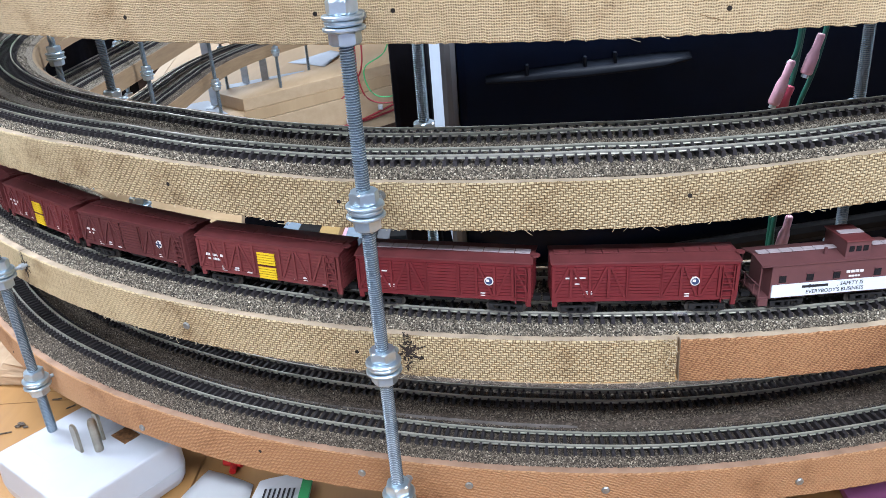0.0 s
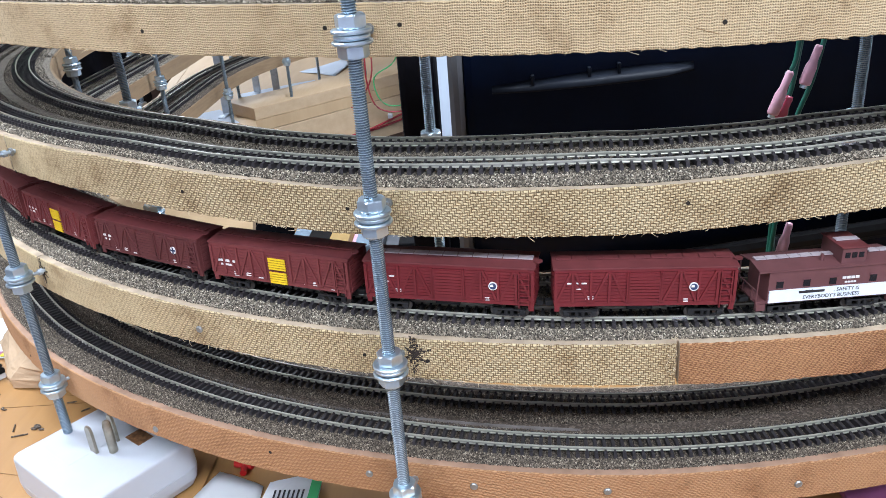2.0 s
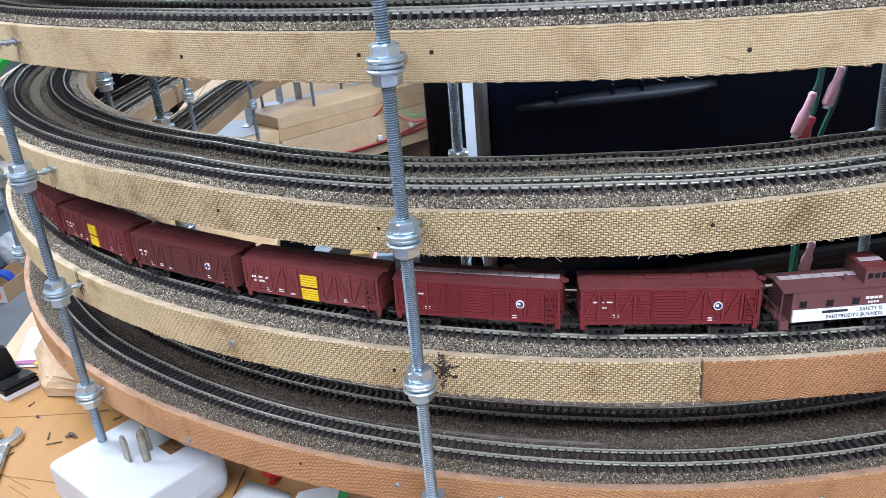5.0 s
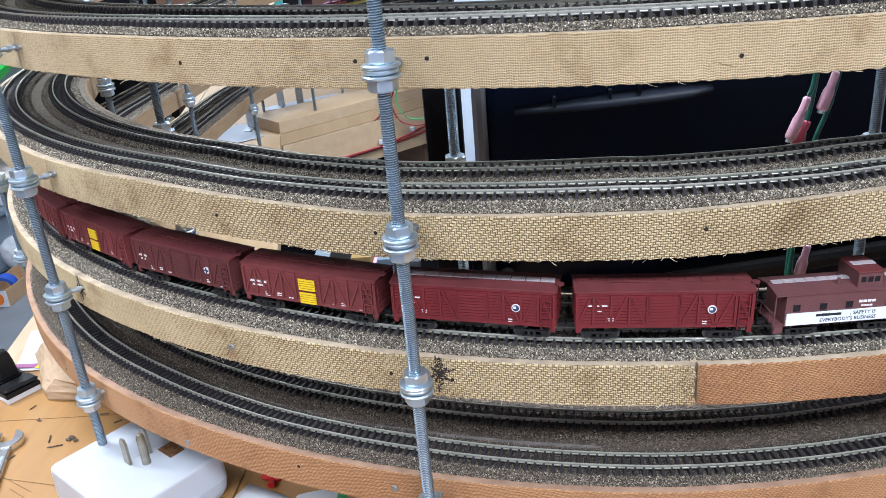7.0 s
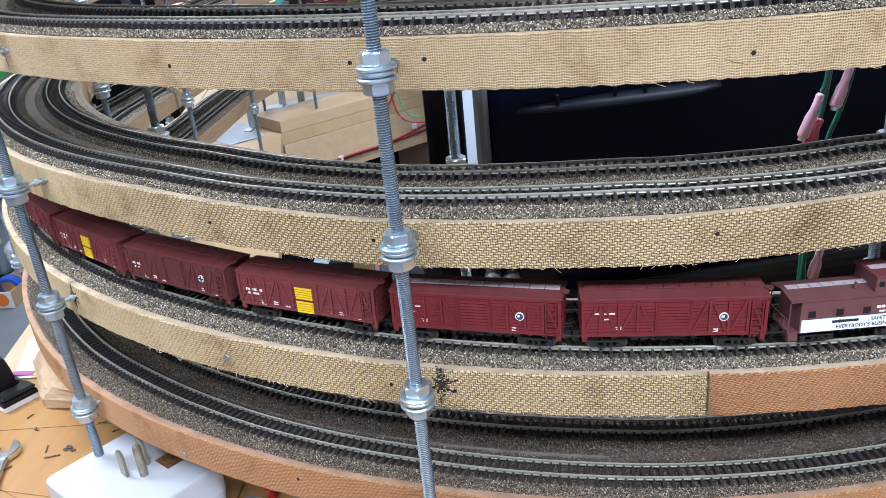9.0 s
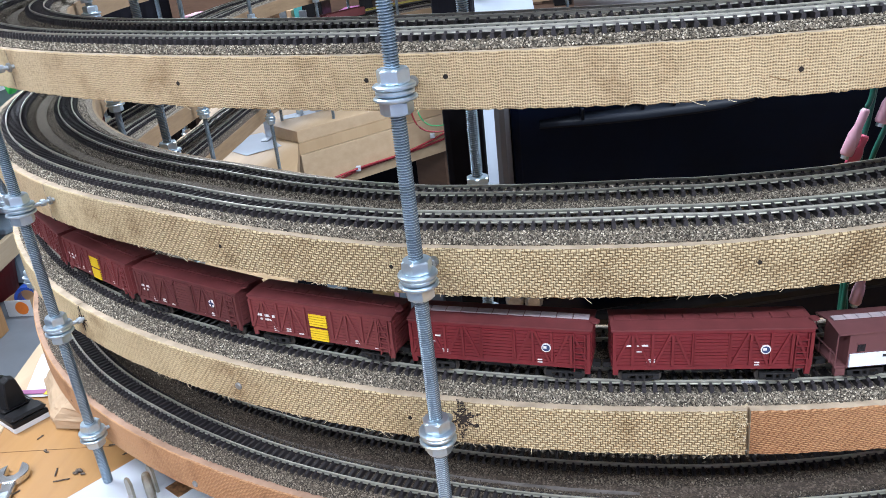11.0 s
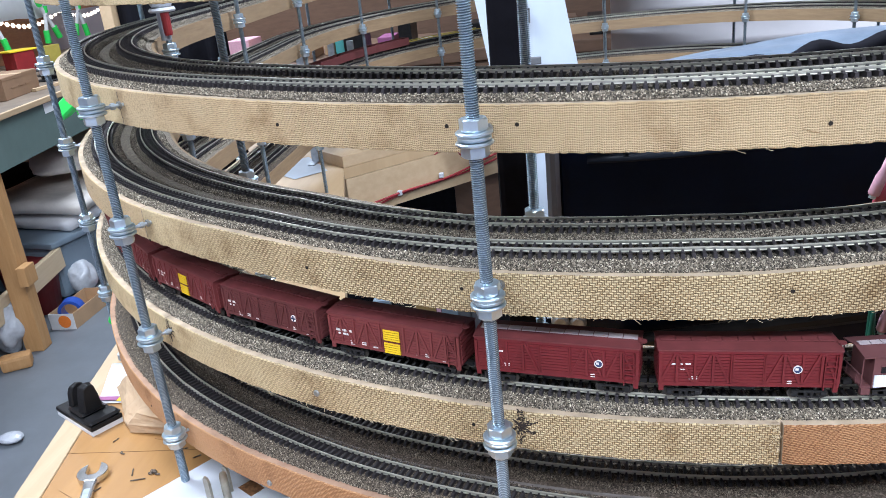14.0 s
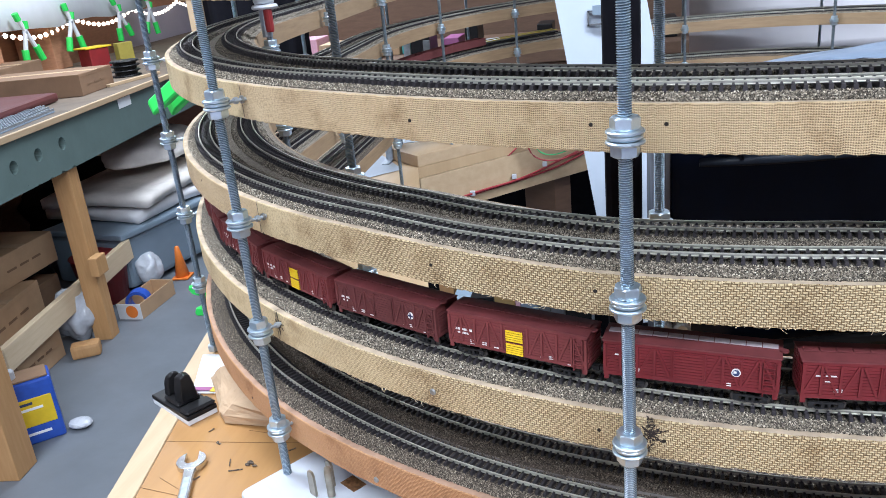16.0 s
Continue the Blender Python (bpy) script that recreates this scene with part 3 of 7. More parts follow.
# loose stones on the shoulders of both beds, where the spiral faces the walk
def stones(level, d0, d1, centre, seed, near_shoulder):
    rng = np.random.default_rng(seed)
    grid = np.linspace(deg(level, d0), deg(level, d1), 200)
    rim = np.array([on_helix(p) for p in grid])
    back = np.array([on_helix(p, 0.01) for p in grid])
    count = int((d1 - d0) * (105 if near_shoulder else (60 if level < 3 else 26)))
    phi = rng.uniform(grid[0], grid[-1], count)
    pick = rng.uniform(0, 1, count)
    if near_shoulder:
        inward = rng.uniform(-0.0132, -0.0076, count)
    else:
        inward = np.where(pick < 0.05, rng.uniform(-0.0078, 0.0080, count), np.where((centre > 0.03) & (pick < 0.5), rng.uniform(-0.0122, -0.0078, count), rng.uniform(0.0080, 0.0134, count)))
    up = np.interp(inward, [-0.0124, -0.0114, -0.0100, 0.0, 0.0100, 0.0116, 0.0134], [0.0005, 0.0009, 0.0014, 0.0008, 0.0013, 0.0007, 0.0001])
    way = np.array([drift(p, centre) for p in grid])
    share = np.interp(inward, [-0.0128, -0.0120, -0.0078], [0.0, 0.05, 1.0])
    inward = inward + share * np.interp(phi, grid, way[:, 0])
    up = up + share * np.interp(phi, grid, way[:, 1])
    at = np.stack([np.interp(phi, grid, rim[:, k]) + (np.interp(phi, grid, back[:, k]) - np.interp(phi, grid, rim[:, k])) * (inward + centre) / 0.01 for k in range(3)], 1)
    at[:, 2] += up
    octa = np.array([(1, 0, 0), (0, 1, 0), (-1, 0, 0), (0, -1, 0), (0, 0, 1), (0, 0, -1)], float)
    size = rng.uniform(0.00025, 0.00052, (count, 1, 1))
    v = octa[None] * rng.uniform(0.6, 1.25, (count, 6, 1)) * size
    q, _ = np.linalg.qr(rng.normal(size=(count, 3, 3)))
    v = np.einsum("nij,nkj->nki", q, v) + at[:, None]
    tri = np.array([(0, 1, 4), (1, 2, 4), (2, 3, 4), (3, 0, 4), (1, 0, 5), (2, 1, 5), (3, 2, 5), (0, 3, 5)])
    f = (tri[None] + 6 * np.arange(count)[:, None, None]).reshape(-1, 3)
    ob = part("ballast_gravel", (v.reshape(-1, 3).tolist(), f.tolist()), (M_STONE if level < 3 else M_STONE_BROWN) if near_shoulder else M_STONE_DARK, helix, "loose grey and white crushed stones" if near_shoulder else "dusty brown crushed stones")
    tagged(ob, kind="stuff")


for level in range(4):
    stones(level, -62, 15, TRACKS[0], 40 + level, True)
    for k, centre in enumerate(TRACKS):
        stones(level, -62, 15, centre, 50 + level * 2 + k, False)

# pale dried glue that ran out between the beds of the lowest ring
steps = turns(deg(3, -38), deg(3, -3), 0.02, 0.005)
run = random.Random(21)
wide = [max(0.00005, 0.0003 + 0.0011 * noise.noise(Vector((p * 14, 3, 1)))) for p in steps]
verts, faces = sweep(steps, [(0.0318, -0.0006), (0.0318, 0.0004), (0.0322, 0.0004), (0.0322, -0.0006)], True, lambda i, j, p: ((-wide[i] if j < 2 else wide[i]) + 0.0012 * noise.noise(Vector((p * 5, 8, 2))), 0.0003 * run.random() if j in (1, 2) else 0))
part("glue_run", (verts, faces), M_GLUE, helix, "uneven run of pale dried glue")

# rails
GAUGE = 0.00437
RAIL = [(-0.0007, 0.0032), (-0.0007, 0.00345), (-0.00022, 0.0036), (-0.00022, 0.0043), (-0.00034, 0.00442), (-0.00034, 0.0048), (0.00034, 0.0048), (0.00034, 0.00442), (0.00022, 0.0043), (0.00022, 0.0036), (0.0007, 0.00345), (0.0007, 0.0032)]
for centre in TRACKS:
    for side in (-GAUGE, GAUGE):
        ob = part("rail", sweep(turns(PHI0, PHI1, 0.02, 0.006), [(centre + side + a, h) for a, h in RAIL], True, lambda i, j, p: drift(p, centre)), M_RAIL, helix, "nickel silver rail, dull on the sides")
        ob.data.materials.append(M_RAIL_HEAD)
        count = len(ob.data.polygons)
        ob.data.polygons.foreach_set("material_index", [1 if k % 12 in (4, 5, 6) and k < count - 2 else 0 for k in range(count)])

for level, d in JOINERS:
    for side in (-GAUGE, GAUGE):
        a = deg(level, d)
        part("rail_joiner", sweep([a, a + 0.004, a + 0.008, a + 0.012], [(TRACKS[0] + side + x, h) for x, h in ((-0.0010, 0.0032), (-0.0010, 0.0041), (-0.0005, 0.0045), (0.0005, 0.0045), (0.0010, 0.0041), (0.0010, 0.0032))], True, lambda i, j, p: drift(p, TRACKS[0])), M_CHROME, helix, "bright metal rail joiner")

# ties: those before the walk one by one, the rest joined
TIE_STEP = 0.0040


def tie_box(w=0.0017, half=0.0077, low=0.0003, high=0.0032):
    """A sleeper with the moulded chairs that hold both rails."""
    verts, faces = [], []

    def block(x0, x1, y0, y1, z0, z1, e):
        n = len(verts)
        verts.extend([(x0, y0, z0), (x1, y0, z0), (x1, y1, z0), (x0, y1, z0), (x0 + e, y0 + e, z1), (x1 - e, y0 + e, z1), (x1 - e, y1 - e, z1), (x0 + e, y1 - e, z1)])
        faces.extend(tuple(n + i for i in f) for f in ((4, 5, 6, 7), (0, 1, 5, 4), (1, 2, 6, 5), (2, 3, 7, 6), (3, 0, 4, 7)))

    block(-w / 2, w / 2, -half, half, low, high, 0.00015)
    for y in (-GAUGE, GAUGE):
        for s in (-1, 1):
            c = y + s * 0.0009
            block(-0.00062, 0.00062, c - 0.00062, c + 0.00062, high - 0.0001, high + 0.0008, 0.0002)
    return verts, faces


def tie_pose(phi, centre):
    din, up = drift(phi, centre)
    x, y, z = on_helix(phi, centre + din, up)
    return Matrix.Translation((x, y, z)) @ Matrix.Rotation(heading(phi)[0], 4, "Z")


tie_rng = random.Random(11)
single_ties = []
for centre in TRACKS:
    tv, tf = tie_box()
    verts, faces = [], []
    phi = PHI0 + 0.01
    while phi < PHI1 - 0.01:
        near = centre == TRACKS[0] and any(deg(l, -26) < phi < deg(l, 11) for l in (1, 2, 3))
        if near:
            single_ties.append((phi, centre))
        else:
            m = tie_pose(phi + tie_rng.uniform(-1, 1) * 0.0003, centre)
            base = len(verts)
            verts += [m @ Vector(v) for v in tv]
            faces += [tuple(base + i for i in f) for f in tf]
        phi += TIE_STEP / (RF - centre)
    tagged(part("tie_strip", (verts, faces), M_TIE, helix, "black plastic tie strip"), kind="stuff")


# nail holes, screws and marks on the rim
def rim_point(level, d, z, out=0.0):
    phi = deg(level, d)
    x, y, _ = on_helix(phi, -out)
    return Vector((x, y, z)), Vector((math.sin(phi - LAP * level), -math.cos(phi - LAP * level), 0))


def stud(name, level, d, z, r, proud, material, label):
    p, n = rim_point(level, d, z)
    m = Matrix.Translation(p - n * 0.0006) @ n.to_track_quat("Z", "Y").to_matrix().to_4x4()
    part(name, lathe([(r, 0), (r, 0.0006 + proud * 0.5), (r * 0.75, 0.0006 + proud)], 12, m), material, helix, label)


for level, d, z in ((0, -23.3, 1.1731), (0, -13.7, 1.1729), (0, -10.4, 1.1730), (0, 2.5, 1.1675), (1, -22.9, 1.1062), (1, -13.7, 1.1036), (1, 1.4, 1.1037), (1, -49.8, 1.1142), (1, -38.2, 1.1000), (2, -10.4, 1.0384), (2, -13.6, 1.0390), (3, -20.1, 0.9787), (3, -44, 0.975), (0, -62, 1.176)):
    stud("nail_hole", level, d, z, 0.00085, 0.0001, M_HOLE, "small dark nail hole")
for level, d, z in ((2, -23.4, 1.0400), (3, -28.7, 0.9730), (3, -14.2, 0.9760), (3, -8.6, 0.9745), (3, -1.9, 0.9733), (3, 7.7, 0.9696)):
    stud("screw", level, d, z, 0.0018, 0.0009, M_SCREW, "grey steel screw head")

# pencil scratches and pocks on the upper strip
for d0, z0, d1, z1 in ((1.4, 1.1662, 2.0, 1.1644), (1.9, 1.1650, 2.3, 1.1636), (4.3, 1.1692, 4.6, 1.1697)):
    p, _ = rim_point(0, d0, z0, 0.00002)
    q, _ = rim_point(0, d1, z1, 0.00002)
    part("scratch", rod(p, q, 0.00010, 5), M_LINE, helix, "short dark scratch")

# loose fibres along the cut edges, and at the frayed joint
def fray(name, level, d0, d1, count, seed, top=False):
    rnd = random.Random(seed)
    bm = bmesh.new()
    for _ in range(count):
        phi = deg(level, rnd.uniform(d0, d1))
        base = Vector(on_helix(phi, -0.0001, -0.0004 if top else -HIGH + 0.0006))
        a = heading(phi)[0]
        along, out = Vector((math.cos(a), math.sin(a), 0)), Vector((math.sin(a), -math.cos(a), 0))
        n = rnd.uniform(0.0008, 0.0026) if rnd.random() < 0.85 else rnd.uniform(0.0026, 0.004)
        lean = rnd.uniform(-1, 1)
        mid = base + along * lean * n * 0.6 + out * n * 0.25 + Vector((0, 0, (0.2 if top else -0.25) * n))
        tip = base + along * lean * n * 1.2 + out * n * 0.3 + Vector((0, 0, (0.5 if top else -0.6) * n * rnd.uniform(0.2, 1)))
        rod(base, mid, 0.00011, 4, bm)
        rod(mid, tip, 0.00009, 4, bm)
    tagged(part(name, bm, M_FIBRE, helix, "loose tan board fibres"), kind="stuff")


fray("bottom_fibre", 1, -30, 12, 70, 1)
fray("bottom_fibre", 2, -30, 1, 80, 2)
fray("bottom_fibre", 0, -30, 12, 40, 3)
fray("top_fibre", 1, -30, 12, 60, 4, True)
fray("top_fibre", 2, -30, 1, 70, 5, True)
bm = bmesh.new()
rnd = random.Random(8)
for k in range(46):
    p, n = rim_point(2, 1.08 - rnd.random() ** 2 * 0.5, rnd.uniform(1.0335, 1.0505), 0.0002)
    rod(p, p + Vector((rnd.uniform(-0.0012, 0.0014), -rnd.uniform(0.0001, 0.0009), rnd.uniform(-0.0012, 0.0012))), 0.00013, 4, bm)
tagged(part("frayed_end", bm, M_FIBRE, helix, "frayed tan fibres at the board joint"), kind="stuff")

# burnt stars of glue beside two rods
def burn(level, d, z_mid, gain, seed, rays):
    star = bmesh.new()
    rnd = random.Random(seed)
    for ang, n, w in rays:
        a, n = math.radians(ang), n * gain
        for k in range(int(n * 7500)):
            f = rnd.random() ** 0.8
            r = n * f
            x = r * math.cos(a) + rnd.gauss(0, w * (1.1 - f))
            z = max(-0.0088, min(0.0088, r * math.sin(a) + rnd.gauss(0, w * (1.1 - f))))
            s = rnd.uniform(0.0002, 0.0006) * (1.1 - 0.5 * f)
            front, rear = [], []
            off = rnd.uniform(0.00006, 0.00016)
            for i in range(5):
                t = 2 * math.pi * i / 5 + rnd.uniform(-0.4, 0.4)
                e = s * rnd.uniform(0.5, 1.2)
                p, nn = rim_point(level, d + math.degrees((x + e * math.cos(t)) / RF), z_mid + z + e * math.sin(t), off)
                front.append(star.verts.new(p))
                rear.append(star.verts.new(p - nn * 0.0003))
            star.faces.new(front)
            for i in range(5):
                j = (i + 1) % 5
                star.faces.new((front[i], front[j], rear[j], rear[i]))
    part("burn_mark", star, M_BURN, helix, "dark burnt star-shaped glue stain")


burn(2, BURN[0], BURN[1], 1.0, 14, ((100, 0.0092, 0.0016), (88, 0.0085, 0.0012), (264, 0.0090, 0.0016), (24, 0.0075, 0.0005), (200, 0.0055, 0.0006), (140, 0.0050, 0.0005), (325, 0.0062, 0.0005), (48, 0.0050, 0.0006), (238, 0.0045, 0.0006)))
burn(2, -37.7, Z_TOP - SLOPE * deg(2, -37.7) - 0.0085, 0.85, 15, ((92, 0.0090, 0.0010), (270, 0.0088, 0.0009), (10, 0.0070, 0.0006), (40, 0.0060, 0.0005), (330, 0.0065, 0.0005), (150, 0.0045, 0.0006)))

# ---- threaded rods ----
ROD_R, PITCH = 0.00266, 0.00090
ROD_TOP = 1.42


def thread_data(name, length, material, sides=12, r=ROD_R):
    """One screw thread of real depth."""
    verts, faces = [], []
    count = int(length / PITCH * sides)
    for i in range(count):
        a, z = 2 * math.pi * i / sides, PITCH * i / sides
        c, s = math.cos(a), math.sin(a)
        verts += [(r * 0.76 * c, r * 0.76 * s, z), (r * c, r * s, z + PITCH * 0.34), (r * c, r * s, z + PITCH * 0.54)]
    for i in range(count - sides - 1):
        a, b, n = 3 * i, 3 * (i + 1), 3 * (i + sides)
        faces += [(a, b, b + 1, a + 1), (a + 1, b + 1, b + 2, a + 2), (a + 2, b + 2, n + 3, n)]
    me = mesh_data(name, verts, faces, material)
    # one flank of each turn takes the darker colour, as painted groove shade
    me.materials.append(M_GROOVE_SHADE)
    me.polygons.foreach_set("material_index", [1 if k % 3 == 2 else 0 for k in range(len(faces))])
    return me


def hex_nut(z0, z1, flat=0.0095, turn=0.0):
    """A hexagonal nut with chamfered corners."""
    R = flat / math.sqrt(3)
    prof = [(0.86, 0.0), (1.0, 0.13), (1.0, 0.87), (0.86, 1.0)]
    verts, faces = [], []
    n = 24
    for f, h in prof:
        for k in range(n):
            a = 2 * math.pi * k / n + turn
            hexr = flat / 2 / math.cos((2 * math.pi * k / n) % (math.pi / 3) - math.pi / 6)
            rr = min(hexr, R * f) if f < 1 else hexr
            verts.append((rr * math.cos(a), rr * math.sin(a), z0 + (z1 - z0) * h))
    for i in range(3):
        faces += [(i * n + k, i * n + (k + 1) % n, (i + 1) * n + (k + 1) % n, (i + 1) * n + k) for k in range(n)]
    faces += [tuple(range(n))[::-1], tuple(3 * n + k for k in range(n))]
    return verts, faces


def washer(z0, z1, r):
    e = (z1 - z0) * 0.3
    return lathe([(r - e, z0), (r, z0 + e), (r, z1 - e), (r - e, z1)], 24)


THREAD = thread_data("threaded_rod", ROD_TOP - TABLE, M_ZINC, 12)
THREAD_IN = thread_data("threaded_rod_inner", ROD_TOP - TABLE, M_OLIVE_ROD, 10)
rod_rng = random.Random(3)


def clamp_set(ob, z, fine=True, turn=None):
    """Nut, washers, the strap's eye and a lower nut, about the height z of the rod."""
    t = rod_rng.uniform(0, 1) if turn is None else turn
    part("hex_nut", hex_nut(z + 0.0027, z + 0.0074, turn=t), M_ZINC, ob)
    part("washer", washer(z + 0.0012, z + 0.0026, 0.0071), M_ZINC, ob, smooth=False)
    part("washer", washer(z - 0.0009, z + 0.0009, 0.0064), M_ZINC, ob)
    part("washer", washer(z - 0.0026, z - 0.0012, 0.0072), M_ZINC, ob)
    part("hex_nut", hex_nut(z - 0.0072, z - 0.0027, turn=t + 0.4), M_ZINC, ob)


def outer_rod(d, levels, r_out=0.0145, label="zinc-plated threaded steel rod with clamping nuts beside the spiral"):
    a, back = heading(math.radians(d))
    x, y = CX + (RF + r_out) * math.sin(a), CY + back - (RF + r_out) * math.cos(a)
    ob = thing("threaded_rod", label, "threaded rod", Matrix.Translation((x, y, TABLE)), "outer rods of the spiral")
    part("shaft", THREAD, M_ZINC, ob)
    part("hex_nut", hex_nut(0.0005, 0.006), M_ZINC_DULL, ob)
    for l in levels:
        if deg(l, d) > PHI1 - 0.05:
            continue
        z = Z_TOP - SLOPE * deg(l, d) - (0.0072 if d == -37.5 else 0.0085) - TABLE
        clamp_set(ob, z)
        # eye bolt that ties the rod to the rim
        out = Vector((math.sin(a), -math.cos(a), 0))
        side = Vector((math.cos(a), math.sin(a), 0))
        p = Vector((0, 0, z)) - out * 0.003
        q = Vector((0, 0, z)) - out * (r_out + 0.004)
        p, q = p + side * 0.001, q + side * 0.001
        bolt = part("eye_bolt", rod(p, q, 0.0010, 8), M_ZINC_DULL, ob)
        part("collar", rod(p + (q - p) * 0.42, p + (q - p) * 0.56, 0.0018, 8), M_ZINC_DULL, bolt)
        part("bolt_head", rod(p + (q - p) * 0.68, p + (q - p) * 0.76, 0.0021, 10), M_SCREW, bolt)
    return ob


STOPS = [-172.5, -151, -118, -96.2, -68.1, -37.5, -11.8, 16.2, 44.2, 72.2, 100.2, 130, 160, 189, 216]
INNER = [-177, -152.8, -124.7, -99.5, -68.5, -41.4, -12.2, 15.8, 43.8, 71.8, 99.8, 128, 155, 182, 216]
for d in STOPS:
    outer_rod(d, (-1, 0, 1, 2, 3))


def inner_rod(d, levels, r_in=0.081):
    a, back = heading(math.radians(d))
    x, y = CX + (RF - r_in) * math.sin(a), CY + back - (RF - r_in) * math.cos(a)
    ob = thing("threaded_rod", "tarnished threaded steel rod with nuts inside the spiral", "threaded rod", Matrix.Translation((x, y, TABLE)), "inner rods of the spiral")
    part("shaft", THREAD_IN, M_OLIVE_ROD, ob)
    for l in levels:
        if deg(l, d) > PHI1 - 0.05:
            continue
        clamp_set(ob, Z_TOP - SLOPE * deg(l, d) - 0.0105 - TABLE)
    return ob


for d in INNER:
    inner_rod(d, (-1, 0, 1, 2, 3))

# ---- train ----
HALF_L, HALF_W, LOW, EAVE, RIDGE = 0.0352, 0.0079, 0.0068, 0.0230, 0.0238


def plate(bm, x0, x1, z0, z1, proud, side=-1, tilt=0.0):
    """A thin board on a car's side; tilt leans it along the car."""
    y0, y1 = side * (HALF_W - 0.0002), side * (HALF_W + proud)
    lo, hi = min(y0, y1), max(y0, y1)
    v = [bm.verts.new((x + (tilt if z == z1 else 0), y, z)) for z in (z0, z1) for y in (lo, hi) for x in (x0, x1)]
    for f in ((0, 1, 5, 4), (2, 6, 7, 3), (0, 4, 6, 2), (1, 3, 7, 5), (4, 5, 7, 6), (0, 2, 3, 1)):
        bm.faces.new([v[i] for i in f])


def strip(name, ob, material, *args, label=""):
    """One board as a part of its own."""
    bm = bmesh.new()
    plate(bm, *args)
    return part(name, bm, material, ob, label)


def gable(half_l, half_w, low, eave, ridge):
    """A car body with a peaked roof line, without its roof."""
    bm = bmesh.new()
    ring = [(-half_w, low), (half_w, low), (half_w, eave), (0, ridge - 0.0004), (-half_w, eave)]
    a = [bm.verts.new((-half_l, y, z)) for y, z in ring]
    b = [bm.verts.new((half_l, y, z)) for y, z in ring]
    bm.faces.new(a[::-1])
    bm.faces.new(b)
    for i in range(5):
        j = (i + 1) % 5
        bm.faces.new((a[i], a[j], b[j], b[i]))
    bmesh.ops.recalc_face_normals(bm, faces=bm.faces)
    return bm


def car_roof(half_l, half_w, eave, ridge):
    bm = bmesh.new()
    for s in (-1, 1):
        w, t = half_w + 0.0005, 0.0005
        pts = [(s * w, eave - 0.0001), (0, ridge), (0, ridge + t), (s * w, eave + t)]
        a = [bm.verts.new((-half_l - 0.0006, y, z)) for y, z in pts]
        b = [bm.verts.new((half_l + 0.0006, y, z)) for y, z in pts]
        bm.faces.new(a)
        bm.faces.new(b[::-1])
        for i in range(4):
            j = (i + 1) % 4
            bm.faces.new((a[i], b[i], b[j], a[j]))
    bmesh.ops.recalc_face_normals(bm, faces=bm.faces)
    return bm


def truck(parent, x, top=None):
    """A two-axle truck: bolster and pin, arch-bar side frames with journal boxes and springs, four wheels."""
    top = LOW if top is None else top
    bm = box(x - 0.0016, x + 0.0016, -0.0060, 0.0060, 0.0026, 0.0042)
    rod((x, 0, 0.0040), (x, 0, top + 0.0002), 0.0022, 10, bm)
    ob = part("truck", bm, M_UNDER, parent, "black plastic truck")
    for s in (-1, 1):
        bm = bmesh.new()
        y = s * 0.0062
        box(x - 0.0068, x + 0.0068, y - 0.0005, y + 0.0005, 0.0034, 0.0041, 0, bm)
        box(x - 0.0040, x + 0.0040, y - 0.0005, y + 0.0005, 0.0010, 0.0016, 0, bm)
        for k in (-1, 1):
            box(x + k * 0.0056 - 0.0011, x + k * 0.0056 + 0.0011, y - 0.0007, y + 0.0007, 0.0017, 0.0034, 0.0002, bm)
            rod((x + k * 0.0040, y, 0.0013), (x + k * 0.0050, y, 0.0024), 0.0004, 6, bm)
            rod((x + k * 0.0012, y, 0.0014), (x + k * 0.0012, y, 0.0036), 0.0008, 8, bm)
        part("side_frame", bm, M_UNDER, ob)
    for k in (-1, 1):
        for s in (-1, 1):
            part("wheel", rod((x + k * 0.0056, s * 0.0036, 0.0022), (x + k * 0.0056, s * 0.0046, 0.0022), 0.0024, 14), M_WHEEL, ob)


